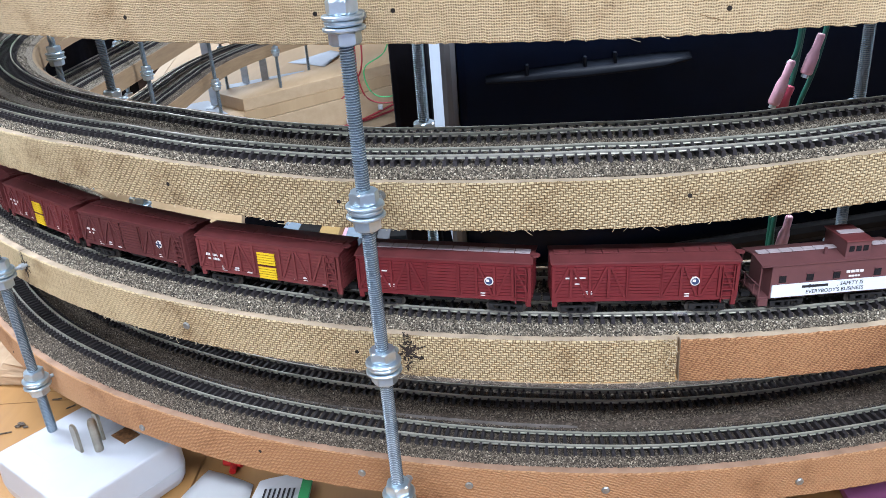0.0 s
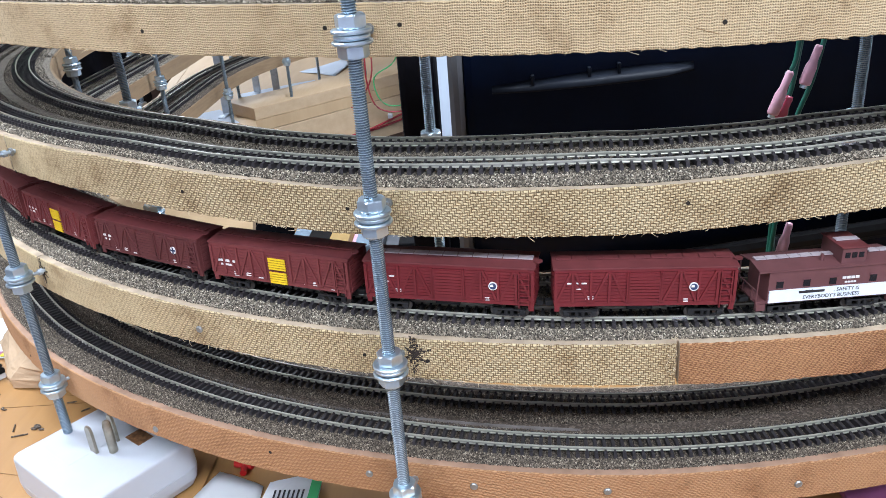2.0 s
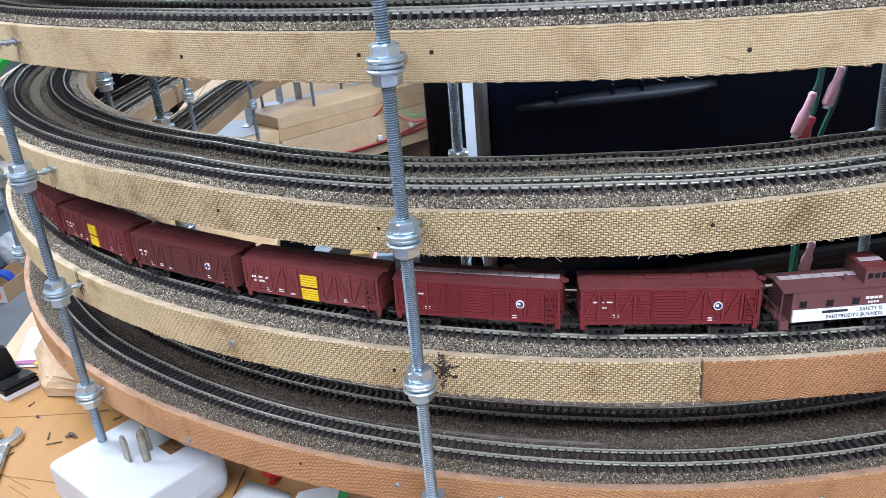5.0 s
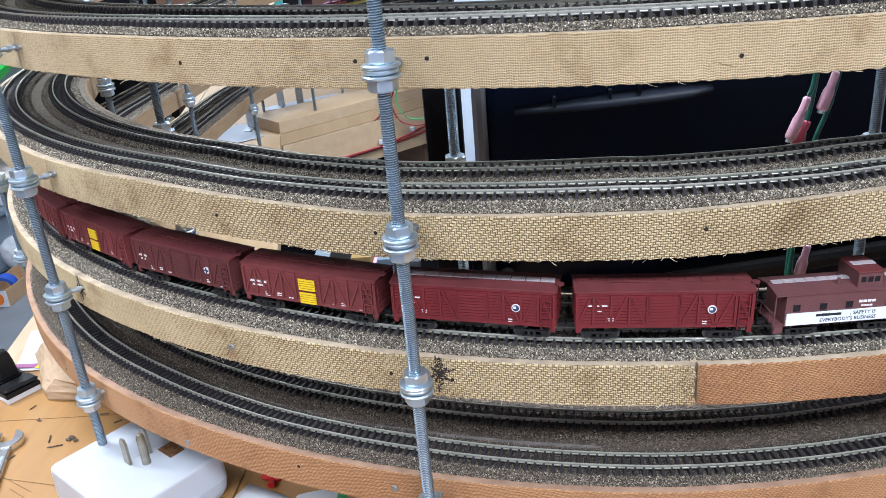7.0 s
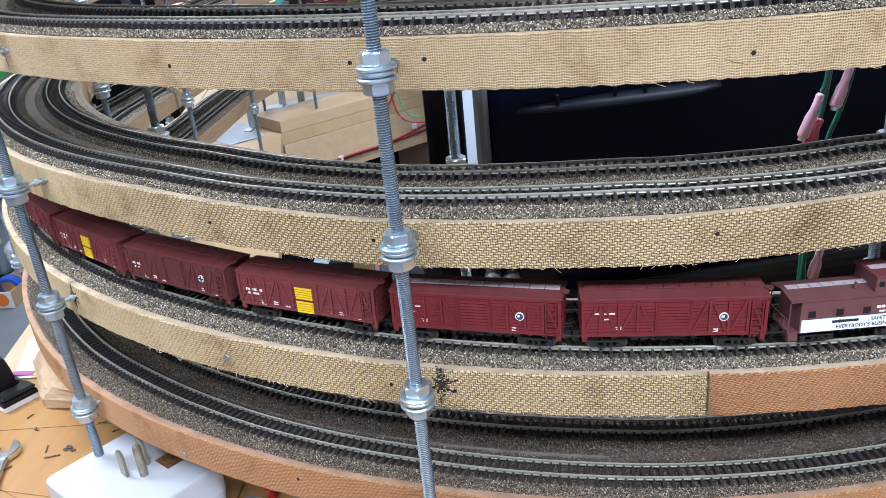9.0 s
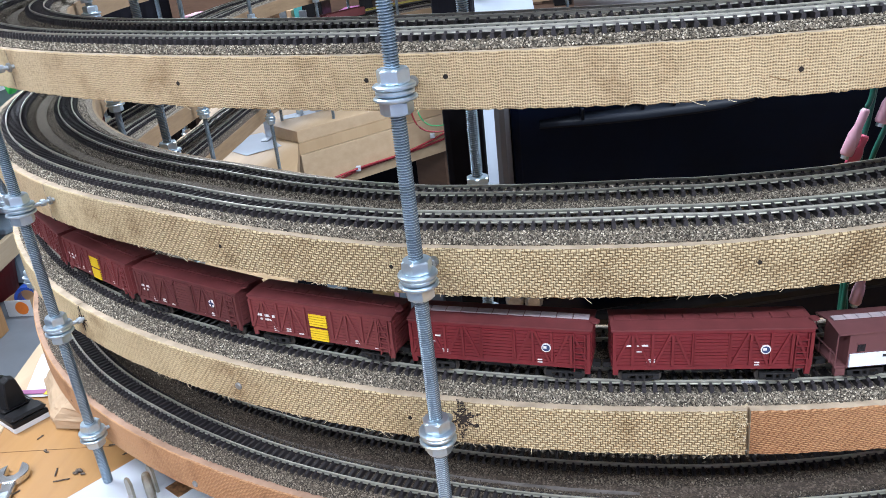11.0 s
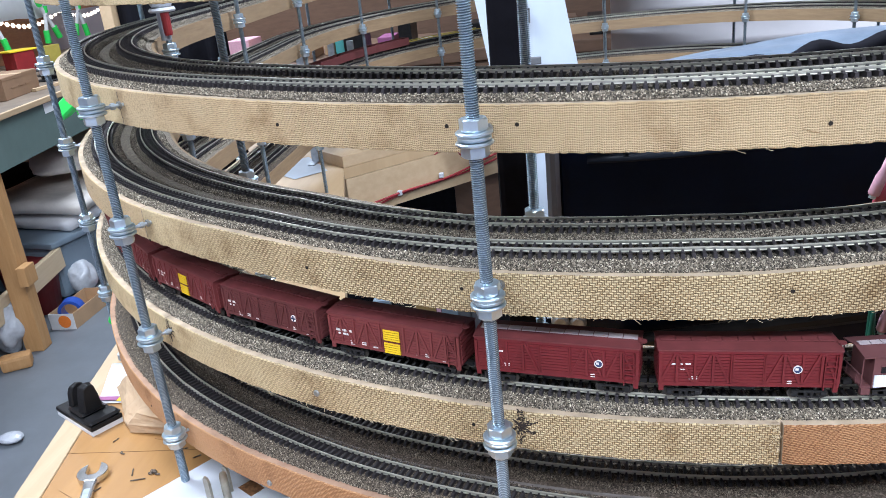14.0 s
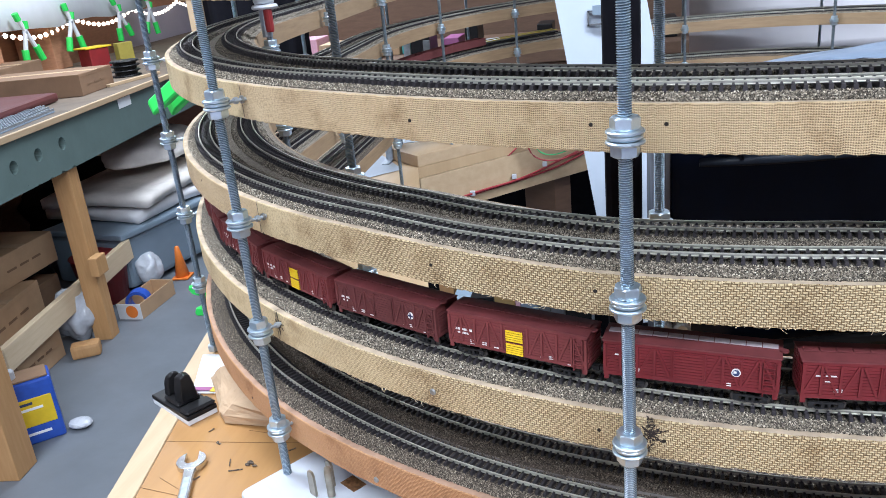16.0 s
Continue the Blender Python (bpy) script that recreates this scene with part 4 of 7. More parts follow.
def freight_car(name, label, paint, doors=None, doors_label="", open_slats=True, emblem=None, boards=M_ROOF, seed=1):
    """A forty-foot wooden car: slatted stock car or outside-braced box car."""
    rnd = random.Random(seed)
    ob = thing(name, label, "freight car", group="cars of the train")
    part("body", gable(HALF_L, HALF_W, LOW, EAVE, RIDGE), paint, ob)
    part("roof", car_roof(HALF_L, HALF_W, EAVE, RIDGE), M_ROOF, ob, "dark red ribbed roof")
    n = 11
    for k in range(n):
        x = -HALF_L + 0.001 + (2 * HALF_L - 0.002) * k / n
        part("running_board", box(x + 0.0002, x + (2 * HALF_L - 0.002) / n - 0.0002, -0.0019, 0.0019, RIDGE + 0.0006, RIDGE + 0.0010), boards, ob, "dusty running board on the roof")
    for side in (-1, 1):
        rows = 9
        for k in range(rows):
            z0 = LOW + 0.0022 + (EAVE - LOW - 0.0036) * k / rows
            h = (EAVE - LOW - 0.0036) / rows
            strip("slat", ob, paint, -HALF_L + 0.0006, HALF_L - 0.0006, z0, z0 + h * (0.62 if open_slats else 0.78), 0.00022, side)
        strip("side_sill", ob, paint, -HALF_L, HALF_L, LOW, LOW + 0.0019, 0.0003, side)
        strip("top_rail", ob, paint, -HALF_L, HALF_L, EAVE - 0.0013, EAVE, 0.0003, side)
        bay = (2 * HALF_L - 0.013) / 8
        xs = [-HALF_L + bay * i for i in range(5)] + [HALF_L - bay * i for i in range(5)]
        for x in xs:
            strip("post", ob, paint, x - 0.0005 if abs(x) < HALF_L else x - (0 if x < 0 else 0.0012), x + 0.0005 if abs(x) < HALF_L else x + (0.0012 if x < 0 else 0), LOW + 0.0018, EAVE - 0.0012, 0.0009, side)
        for i in range(4):
            lean = bay * 0.78 * (1 if i % 2 else -1)
            for s in (-1, 1):
                x = s * (HALF_L - bay * (i + 0.5)) - lean * s / 2
                strip("brace", ob, paint, x - 0.0005, x + 0.0005, LOW + 0.0018, EAVE - 0.0012, 0.0008, side, lean * s)
        door = bmesh.new()
        slats = []
        if doors:
            for z0, z1 in ((LOW + 0.0004, LOW + 0.0061), (LOW + 0.0070, LOW + 0.0128)):
                for k in range(5):
                    h = (z1 - z0) / 5
                    slats.append((-0.0043, 0.0043, z0 + h * k, z0 + h * (k + 0.72), 0.0010, side))
                plate(door, -0.0043, 0.0043, z0, z1, 0.0006, side)
        else:
            for k in range(9):
                h = (EAVE - LOW - 0.0040) / 9
                slats.append((-0.0058, 0.0058, LOW + 0.0020 + h * k, LOW + 0.0020 + h * (k + (0.45 if open_slats else 0.86)), 0.0007, side))
            for x in (-0.0061, 0.0061):
                slats.append((x - 0.0004, x + 0.0004, LOW + 0.0016, EAVE - 0.0014, 0.0009, side))
            plate(door, -0.0058, 0.0058, LOW + 0.0018, EAVE - 0.0016, 0.0003, side)
        leaf = part("side_door", door, paint, ob, doors_label)
        for args in slats:
            strip("door_slat", leaf, doors or paint, *args)
        # lettering as plain bars
        if emblem != "goat":
            for x0, x1, z0, z1 in ((-0.0352, -0.0245, 0.0120, 0.0130), (-0.0335, -0.0262, 0.0102, 0.0110), (-0.0262, -0.0232, 0.0064, 0.0068), (-0.0262, -0.0232, 0.0074, 0.0077), (-0.0262, -0.0232, 0.0056, 0.0059), (-0.0190, -0.0160, 0.0064, 0.0068), (-0.0190, -0.0160, 0.0074, 0.0077), (-0.0120, -0.0088, 0.0060, 0.0064), (0.0190, 0.0220, 0.0072, 0.0076), (0.0190, 0.0224, 0.0062, 0.0065), (0.0140, 0.0160, 0.0062, 0.0064), (0.0290, 0.0312, 0.0054, 0.0057)):
                x0, x1, z0, z1 = x0 * 0.9, x1 * 0.9, z0 + 0.0024, z1 + 0.0024
                if emblem == "wheel" and x0 < -0.03:
                    x1 -= 0.003
                n = max(1, round((x1 - x0) / 0.0016))
                let = bmesh.new()
                for k in range(n):
                    w = (x1 - x0) / n
                    plate(let, (x0 + w * k) * -side, (x0 + w * (k + 0.78)) * -side, z0, z1, 0.0006, side)
                part("lettering", let, M_LETTER, ob, "small white lettering bars")
        else:
            for x0, x1, z0, z1 in ((-0.0340, -0.0310, 0.0142, 0.0146), (-0.0295, -0.0250, 0.0142, 0.0146), (-0.0295, -0.0265, 0.0118, 0.0121), (-0.0255, -0.0220, 0.0084, 0.0087), (-0.0255, -0.0220, 0.0074, 0.0078), (0.0170, 0.0190, 0.0068, 0.0071), (0.0170, 0.0190, 0.0058, 0.0061)):
                strip("lettering", ob, M_LETTER, min(x0 * -side, x1 * -side) * 0.9, max(x0 * -side, x1 * -side) * 0.9, z0 + 0.0026, z1 + 0.0026, 0.0006, side, label="small white lettering bar")
        if emblem:
            x, z = 0.0188 * -side, 0.0152
            turn = Matrix.Rotation(math.radians(90 if side < 0 else -90), 4, "X")
            m = Matrix.Translation((x, side * (HALF_W + 0.0006), z)) @ turn
            disc = part("emblem", lathe([(0.0018, 0), (0.0018, 0.0005)], 20, m), M_LETTER, ob, "white round emblem")
            y = side * (HALF_W + 0.00115)
            if emblem == "wheel":
                ring = bmesh.new()
                box(x - 0.0016, x + 0.0016, y - 0.00005, y + 0.00005, z - 0.0004, z + 0.0004, 0, ring)
                box(x - 0.0004, x + 0.0004, y - 0.00005, y + 0.00005, z - 0.0016, z + 0.0016, 0, ring)
                part("emblem_mark", ring, M_NAVY, disc, "dark blue mark")
            else:
                m = Matrix.Translation((x, side * (HALF_W + 0.0011), z)) @ turn
                part("emblem_mark", lathe([(0.0014, 0), (0.0014, 0.0001)], 16, m), M_NAVY, disc, "dark blue mark")
                patch = bmesh.new()
                box(x - 0.0010, x + 0.0002, y - 0.00006 + side * 0.0001, y + 0.00006 + side * 0.0001, z - 0.0002, z + 0.0008, 0, patch, Matrix.Identity(4))
                part("emblem_figure", patch, M_LETTER, disc, "pale plain figure")
        lad = bmesh.new()
        for k in range(5):
            z = LOW + 0.0020 + 0.0025 * k
            plate(lad, (HALF_L - 0.0060) * -side, (HALF_L - 0.0016) * -side, z, z + 0.0004, 0.0012, side)
        for x in (HALF_L - 0.0060, HALF_L - 0.0020):
            plate(lad, (x - 0.0002) * -side, (x + 0.0002) * -side, LOW - 0.0010, EAVE - 0.0016, 0.0011, side)
        part("ladder", lad, paint, ob)
    for s in (-1, 1):
        truck(ob, s * (HALF_L - 0.0105))
        bm = box(s * HALF_L - 0.0015, s * HALF_L + 0.0015, -0.0009, 0.0009, 0.0044, 0.0060)
        box(s * (HALF_L + 0.0015) - 0.0014, s * (HALF_L + 0.0015) + 0.0014, -0.0016, 0.0010, 0.0040, 0.0062, 0, bm)
        part("coupler", bm, M_UNDER, ob)
        # end sill steps
        part("end_step", box(s * (HALF_L - 0.0012) - 0.0010, s * (HALF_L - 0.0012) + 0.0010, -HALF_W - 0.0003, -HALF_W + 0.0006, LOW - 0.0022, LOW), paint, ob)
        end = bmesh.new()
        for k in range(7):
            box(s * HALF_L - 0.0003, s * HALF_L + 0.0003, -HALF_W + 0.001, HALF_W - 0.001, LOW + 0.001 + 0.002 * k, LOW + 0.0024 + 0.002 * k, 0, end)
        part("end_slats", end, paint, ob)
    part("brake_wheel", rod((HALF_L + 0.0012, -0.003, EAVE + 0.0012), (HALF_L + 0.0012, -0.003, EAVE + 0.0018), 0.0017, 12), M_ROOF, ob)
    part("underframe", box(-HALF_L + 0.002, HALF_L - 0.002, -0.0030, 0.0030, 0.0046, LOW + 0.0002), M_UNDER, ob)
    part("air_tank", rod((-0.006, -0.0045, 0.0050), (0.004, -0.0045, 0.0050), 0.0015, 10), M_UNDER, ob)
    return ob


def words(text, size, at, parent, material, name="slogan", turn=0):
    """A line of built-in lettering that faces -y."""
    cu = bpy.data.curves.new(name, "FONT")
    cu.body, cu.size, cu.extrude, cu.align_x, cu.resolution_u = text, size, 0.00004, "CENTER", 2
    tmp = bpy.data.objects.new("tmp", cu)
    scene.collection.objects.link(tmp)
    me = bpy.data.meshes.new_from_object(tmp.evaluated_get(bpy.context.evaluated_depsgraph_get()))
    bpy.data.objects.remove(tmp)
    me.transform(Matrix.Translation(at) @ Matrix.Rotation(radians(90), 4, "X"))
    me.materials.append(material)
    return part(name, me, material, parent, "black painted words")


def caboose():
    ob = thing("caboose", "plum brown wooden caboose with a white slogan banner", "caboose", group="cars of the train")
    hl, hw, eave, ridge, LOW = 0.0250, 0.0085, 0.0200, 0.0216, 0.0062
    part("body", gable(hl, hw, LOW, eave, ridge), M_CABOOSE, ob)
    part("roof", car_roof(hl + 0.0038, hw, eave, ridge), M_CABOOSE, ob, "plum brown roof with overhangs")
    for k in range(12):
        x = -hl - 0.003 + (2 * hl + 0.006) * k / 12
        if not 0.0035 < x + 0.0024 < 0.0165:
            part("running_board", box(x + 0.0002, x + 0.0045, -0.0015, 0.0015, ridge + 0.0006, ridge + 0.0010), M_ROOFWALK, ob, "dusty grey running board")
    cup = part("cupola", box(0.0040, 0.0140, -0.0075, 0.0075, ridge - 0.003, 0.0272, 0.0003), M_CABOOSE, ob)
    part("cupola_roof", box(0.0034, 0.0146, -0.0080, 0.0080, 0.0272, 0.0278, 0.0002), M_ROOF, cup)
    for x in (0.0062, 0.0090, 0.0118):
        part("cupola_window", box(x - 0.0010, x + 0.0010, -0.0077, -0.0070, 0.0232, 0.0254), M_WINDOW, cup, "dark cupola pane")
    part("cupola_board", box(0.0045, 0.0140, -0.0015, 0.0015, 0.0280, 0.0284), M_ROOFWALK, cup)
    for x in (-0.0205, -0.0095, 0.0012, 0.0178):
        part("window", box(x - 0.0014, x + 0.0014, -hw - 0.0002, -hw + 0.0004, 0.0128, 0.0158), M_WINDOW, ob, "dark square window")
        bm = bmesh.new()
        for z in (0.0125, 0.0158):
            box(x - 0.0017, x + 0.0017, -hw - 0.0004, -hw + 0.0002, z, z + 0.0003, 0, bm)
        part("window_trim", bm, M_CABOOSE, ob)
    ban = part("banner", box(-hl + 0.0005, hl - 0.0005, -hw - 0.0006, -hw + 0.0001, 0.0068, 0.0120), M_BANNER, ob, "pale blue-white slogan banner")
    words("ON              , SAFETY IS", 0.0022, (0.001, -hw - 0.0007, 0.0100), ban, M_INK)
    words("EVERYBODY'S BUSINESS", 0.0022, (0.001, -hw - 0.0007, 0.0076), ban, M_INK)
    part("name_bar", box(-0.0125, -0.0020, -hw - 0.00075, -hw - 0.0005, 0.0102, 0.0112), M_INK, ban, "black bar in place of a name")
    for x0, x1, z0, z1 in ((0.0050, 0.0122, 0.0148, 0.0158), (0.0062, 0.0110, 0.0130, 0.0137)):
        bm = bmesh.new()
        for k in range(4):
            w = (x1 - x0) / 4
            box(x0 + w * k, x0 + w * (k + 0.78), -hw - 0.0003, -hw + 0.0002, z0, z1, 0, bm)
        part("lettering", bm, M_LETTER, ob, "small white lettering bars")
    part("smoke_pipe", rod((-0.002, -0.004, eave), (-0.002, -0.004, 0.0240), 0.0007, 8), M_CABOOSE, ob)
    for s in (-1, 1):
        truck(ob, s * 0.0165, LOW)
        pl = part("platform", box(min(s * hl, s * (hl + 0.0038)), max(s * hl, s * (hl + 0.0038)), -hw + 0.0004, hw - 0.0004, LOW, LOW + 0.0008), M_CABOOSE, ob)
        bm = bmesh.new()
        for y in (-hw + 0.0006, -0.004, 0.004, hw - 0.0006):
            rod((s * (hl + 0.0040), y, LOW), (s * (hl + 0.0040), y, 0.0120 if abs(y) < 0.005 else eave), 0.0003, 5, bm)
        rod((s * (hl + 0.0040), -hw + 0.0006, 0.0115), (s * (hl + 0.0040), hw - 0.0006, 0.0115), 0.0003, 5, bm)
        part("railing", bm, M_CABOOSE, pl)
        part("steps", box(s * (hl + 0.0022) - 0.0018, s * (hl + 0.0022) + 0.0018, -hw - 0.0002, -hw + 0.0018, 0.0034, LOW), M_CABOOSE, pl)
        part("coupler", box(s * (hl + 0.0056) - 0.0018, s * (hl + 0.0056) + 0.0018, -0.0012, 0.0012, 0.0042, 0.0060), M_UNDER, ob)
    part("underframe", box(-hl + 0.001, hl - 0.001, -0.004, 0.004, 0.0046, LOW + 0.0002), M_UNDER, ob)
    rod_bm = rod((hl + 0.0026, 0.0, ridge), (hl + 0.0026, 0.0, ridge + 0.0030), 0.0004, 6)
    part("brake_wheel", rod((hl + 0.0034, -0.002, eave - 0.002), (hl + 0.0038, -0.002, eave - 0.002), 0.0016, 12, rod_bm), M_CABOOSE, ob)
    return ob


def on_track(phi, centre=TRACKS[0], half=0.028):
    """Pose of a car whose trucks stand on the track."""
    a, b = (Vector(on_helix(p, centre + drift(p, centre)[0], 0.0048 + drift(p, centre)[1])) for p in (phi - half / (RF - centre), phi + half / (RF - centre)))
    x = (b - a).normalized()
    y = Vector((0, 0, 1)).cross(x).normalized()
    m = Matrix((x, y, x.cross(y))).transposed().to_4x4()
    return Matrix.Translation((a + b) / 2) @ m


CAB = caboose()
CAB.matrix_world = on_track(deg(2, 8.3), half=0.0165)
STOCK = freight_car("stock_car", "mineral red slatted stock car with white lettering", M_CAR_RED)
YELLOW = freight_car("stock_car", "mineral red slatted stock car with bright yellow doors", M_CAR_RED, M_YELLOW, "bright yellow slatted door")
WHEEL = freight_car("box_car", "dull brown-red braced box car with round cross emblem", M_CAR_DARK, open_slats=False, emblem="wheel")
GOAT = freight_car("box_car", "crimson braced box car with round emblem and dusty running board", M_CAR_CRIMSON, open_slats=False, emblem="goat", boards=M_ROOFWALK)
PLAIN = freight_car("box_car", "crimson braced box car with round emblem and red roof", M_CAR_CRIMSON, open_slats=False, emblem="goat")
ORDER = [PLAIN, GOAT, YELLOW, WHEEL, YELLOW, STOCK, STOCK, WHEEL, STOCK, STOCK]
placed = set()
for i, car in enumerate(ORDER):
    m = on_track(deg(2, -0.25 - 9.18 * i), half=0.0247)
    if car in placed:
        copy_thing(car, m)
    else:
        car.matrix_world = m
        placed.add(car)

# ---- the table and what lies on it ----
def prism(points, z0, z1, bevel=0.0):
    bm = bmesh.new()
    lo = [bm.verts.new((x, y, z0)) for x, y in points]
    hi = [bm.verts.new((x, y, z1)) for x, y in points]
    n = len(points)
    bm.faces.new(lo[::-1])
    bm.faces.new(hi)
    for i in range(n):
        j = (i + 1) % n
        bm.faces.new((lo[i], lo[j], hi[j], hi[i]))
    bmesh.ops.recalc_face_normals(bm, faces=bm.faces)
    if bevel:
        bmesh.ops.bevel(bm, geom=bm.edges[:], offset=bevel, segments=1, affect="EDGES")
    return bm


def edge_x(y):
    """The table's left edge."""
    return -0.371 - 0.2058 * (y - 0.381)


table = thing("table", "varnished plywood table with a pine edge strip and open middle", "table", Matrix.Translation((0, 0, 0)))
part("top_panel", prism([(edge_x(0.15) + 0.0205, 0.15), (-0.1565, 0.15), (-0.1565, 0.398), (-0.162, 0.4), (-0.162, 0.48), (-0.2085, 0.668), (edge_x(0.668) + 0.0205, 0.668)], TABLE - 0.018, TABLE), M_PLY, table, "varnished plywood panel")
part("top_panel", prism([(-0.1555, 0.15), (1.0, 0.15), (1.0, 0.48), (-0.1612, 0.48), (-0.1612, 0.4), (-0.1555, 0.398)], TABLE - 0.018, TABLE - 0.0004), M_PLY, table, "varnished plywood panel")
part("top_panel", prism([(edge_x(0.669) + 0.0205, 0.669), (-0.209, 0.669), (-0.222, 0.72), (-0.345, 1.21), (0.3, 1.85), (0.3, 2.05), (edge_x(2.05) + 0.0205, 2.05)], TABLE - 0.018, TABLE - 0.0002), M_PLY_PALE, table, "pale worn plywood panel")
part("edge_strip", prism([(edge_x(0.15), 0.15), (edge_x(0.15) + 0.02, 0.15), (edge_x(2.05) + 0.02, 2.05), (edge_x(2.05), 2.05)], TABLE - 0.03, TABLE + 0.0006, 0.0006), M_PINE, table, "pale pine edge strip")
for (x0, y0), (x1, y1) in (((-0.345, 1.212), (0.3, 1.852)),):
    d = Vector((x1 - x0, y1 - y0, 0)).normalized()
    m = Matrix.Translation((x0, y0, 0)) @ Matrix.Rotation(math.atan2(d.y, d.x), 4, "Z")
    part("apron", box(0, 0.9, -0.002, 0.018, TABLE - 0.086, TABLE - 0.019, 0.0012, m=m), M_PINE, table, "pale pine apron board")
    part("rail_board", box(0.0, 0.9, 0.0, 0.09, TABLE, TABLE + 0.019, 0.0012, m=m), M_PINE, table, "pale pine board along the opening")
    part("leg", box(0.30, 0.34, 0.02, 0.11, 0, TABLE - 0.02, 0.002, m=m), M_BROWN_WOOD, table, "brown stained leg")
    part("brace", rod(m @ Vector((0.34, 0.03, 0.62)), m @ Vector((0.60, 0.03, TABLE - 0.10)), 0.018, 4), M_PINE, table, "diagonal pine brace")
for x, y in ((-0.27, 0.22), (0.9, 0.22), (-0.50, 1.9), (0.22, 1.95)):
    part("leg", box(x, x + 0.04, y, y + 0.09, 0, TABLE - 0.02, 0.002), M_LEG, table, "pine leg")


def rounded(w, d, r, n=6):
    """A rounded rectangle's outline."""
    out = []
    for cx, cy, a0 in ((w / 2 - r, d / 2 - r, 0), (-w / 2 + r, d / 2 - r, 90), (-w / 2 + r, -d / 2 + r, 180), (w / 2 - r, -d / 2 + r, 270)):
        out += [(cx + r * math.cos(radians(a0 + 90 * k / n)), cy + r * math.sin(radians(a0 + 90 * k / n))) for k in range(n + 1)]
    return out


def loft(rings):
    """Joins outlines of equal count, each (points, height), into a closed form."""
    n = len(rings[0][0])
    verts = [(x, y, z) for pts, z in rings for x, y in pts]
    faces = [(i * n + k, i * n + (k + 1) % n, (i + 1) * n + (k + 1) % n, (i + 1) * n + k) for i in range(len(rings) - 1) for k in range(n)]
    faces += [tuple(range(n))[::-1], tuple((len(rings) - 1) * n + k for k in range(n))]
    return verts, faces


def plug_adapter():
    """A white three-prong wall adapter lying prongs up."""
    ob = thing("wall_adapter", "white plastic three-prong plug adapter lying prongs up on the table", "adapter", Matrix.Translation((-0.2075, 0.3615, TABLE)) @ Matrix.Rotation(radians(-36), 4, "Z"))
    w, d = 0.078, 0.068
    rings = [(rounded(w - 0.014, d - 0.014, 0.004), 0.0), (rounded(w - 0.006, d - 0.006, 0.005), 0.0015), (rounded(w - 0.002, d - 0.002, 0.0055), 0.006), (rounded(w, d, 0.0058), 0.013), (rounded(w - 0.0008, d - 0.0008, 0.0055), 0.0133), (rounded(w, d, 0.0058), 0.0136), (rounded(w - 0.001, d - 0.001, 0.0054), 0.0282), (rounded(w - 0.0016, d - 0.0016, 0.0050), 0.0293), (rounded(w - 0.0028, d - 0.0028, 0.0046), 0.0298), (rounded(w - 0.0042, d - 0.0042, 0.004), 0.0300)]
    part("case", loft(rings), M_WHITE_PLASTIC, ob)
    for y in (-0.0042, 0.0086):
        bm = bmesh.new()
        prof = [(-0.0031, 0.029), (-0.0031, 0.0440), (-0.0016, 0.0465), (0.0016, 0.0465), (0.0031, 0.0440), (0.0031, 0.029)]
        lo = [bm.verts.new((x, y - 0.00075, z)) for x, z in prof]
        hi = [bm.verts.new((x, y + 0.00075, z)) for x, z in prof]
        bm.faces.new(lo)
        bm.faces.new(hi[::-1])
        for i in range(6):
            bm.faces.new((lo[i], hi[i], hi[(i + 1) % 6], lo[(i + 1) % 6]))
        bmesh.ops.recalc_face_normals(bm, faces=bm.faces)
        part("blade_prong", bm, M_PRONG, ob, "flat worn metal prong")
    part("ground_prong", lathe([(0.0024, 0.029), (0.0024, 0.0470), (0.0019, 0.0495), (0.0008, 0.0502)], 14, Matrix.Translation((0.0088, 0.0022, 0))), M_PRONG, ob, "round worn metal prong")
    part("foil_label", box(0.0030, 0.0165, 0.0125, 0.0220, 0.0299, 0.0303, 0.0), M_COPPER_LABEL, ob, "copper foil label")
    part("moulded_plate", box(-0.0325, -0.0010, -0.019, 0.019, 0.0299, 0.03008), M_WHITE_PLASTIC, ob, "faint moulded plate")
    return ob


plug_adapter()


def wrench():
    ob = thing("wrench", "polished steel open-end wrench lying on the table", "wrench", Matrix.Translation((-0.3285, 0.4205, TABLE)) @ Matrix.Rotation(radians(20), 4, "Z") @ Matrix.Scale(0.82, 4))
    outer = [(0.0128 * math.cos(radians(a)), 0.0128 * math.sin(radians(a))) for a in range(115, 426, 15)]
    jaw = [(0.0052, 0.0125), (0.0052, -0.001), (0.0026, -0.0040), (-0.0026, -0.0040), (-0.0052, -0.001), (-0.0052, 0.0125)]
    part("jaw", prism(outer + jaw, 0.0003, 0.0058, 0.0005), M_CHROME, ob)
    bm = prism([(-0.0055, -0.0105), (-0.0048, -0.020), (-0.0045, -0.095), (0.0045, -0.095), (0.0048, -0.020), (0.0055, -0.0105)], 0.0008, 0.0050, 0.001)
    part("handle", bm, M_CHROME, ob)
    part("handle_panel", box(-0.0026, 0.0026, -0.088, -0.024, 0.0049, 0.0053, 0.0002), M_ZINC_DULL, ob, "raised panel with worn stamping")
    return ob


wrench()


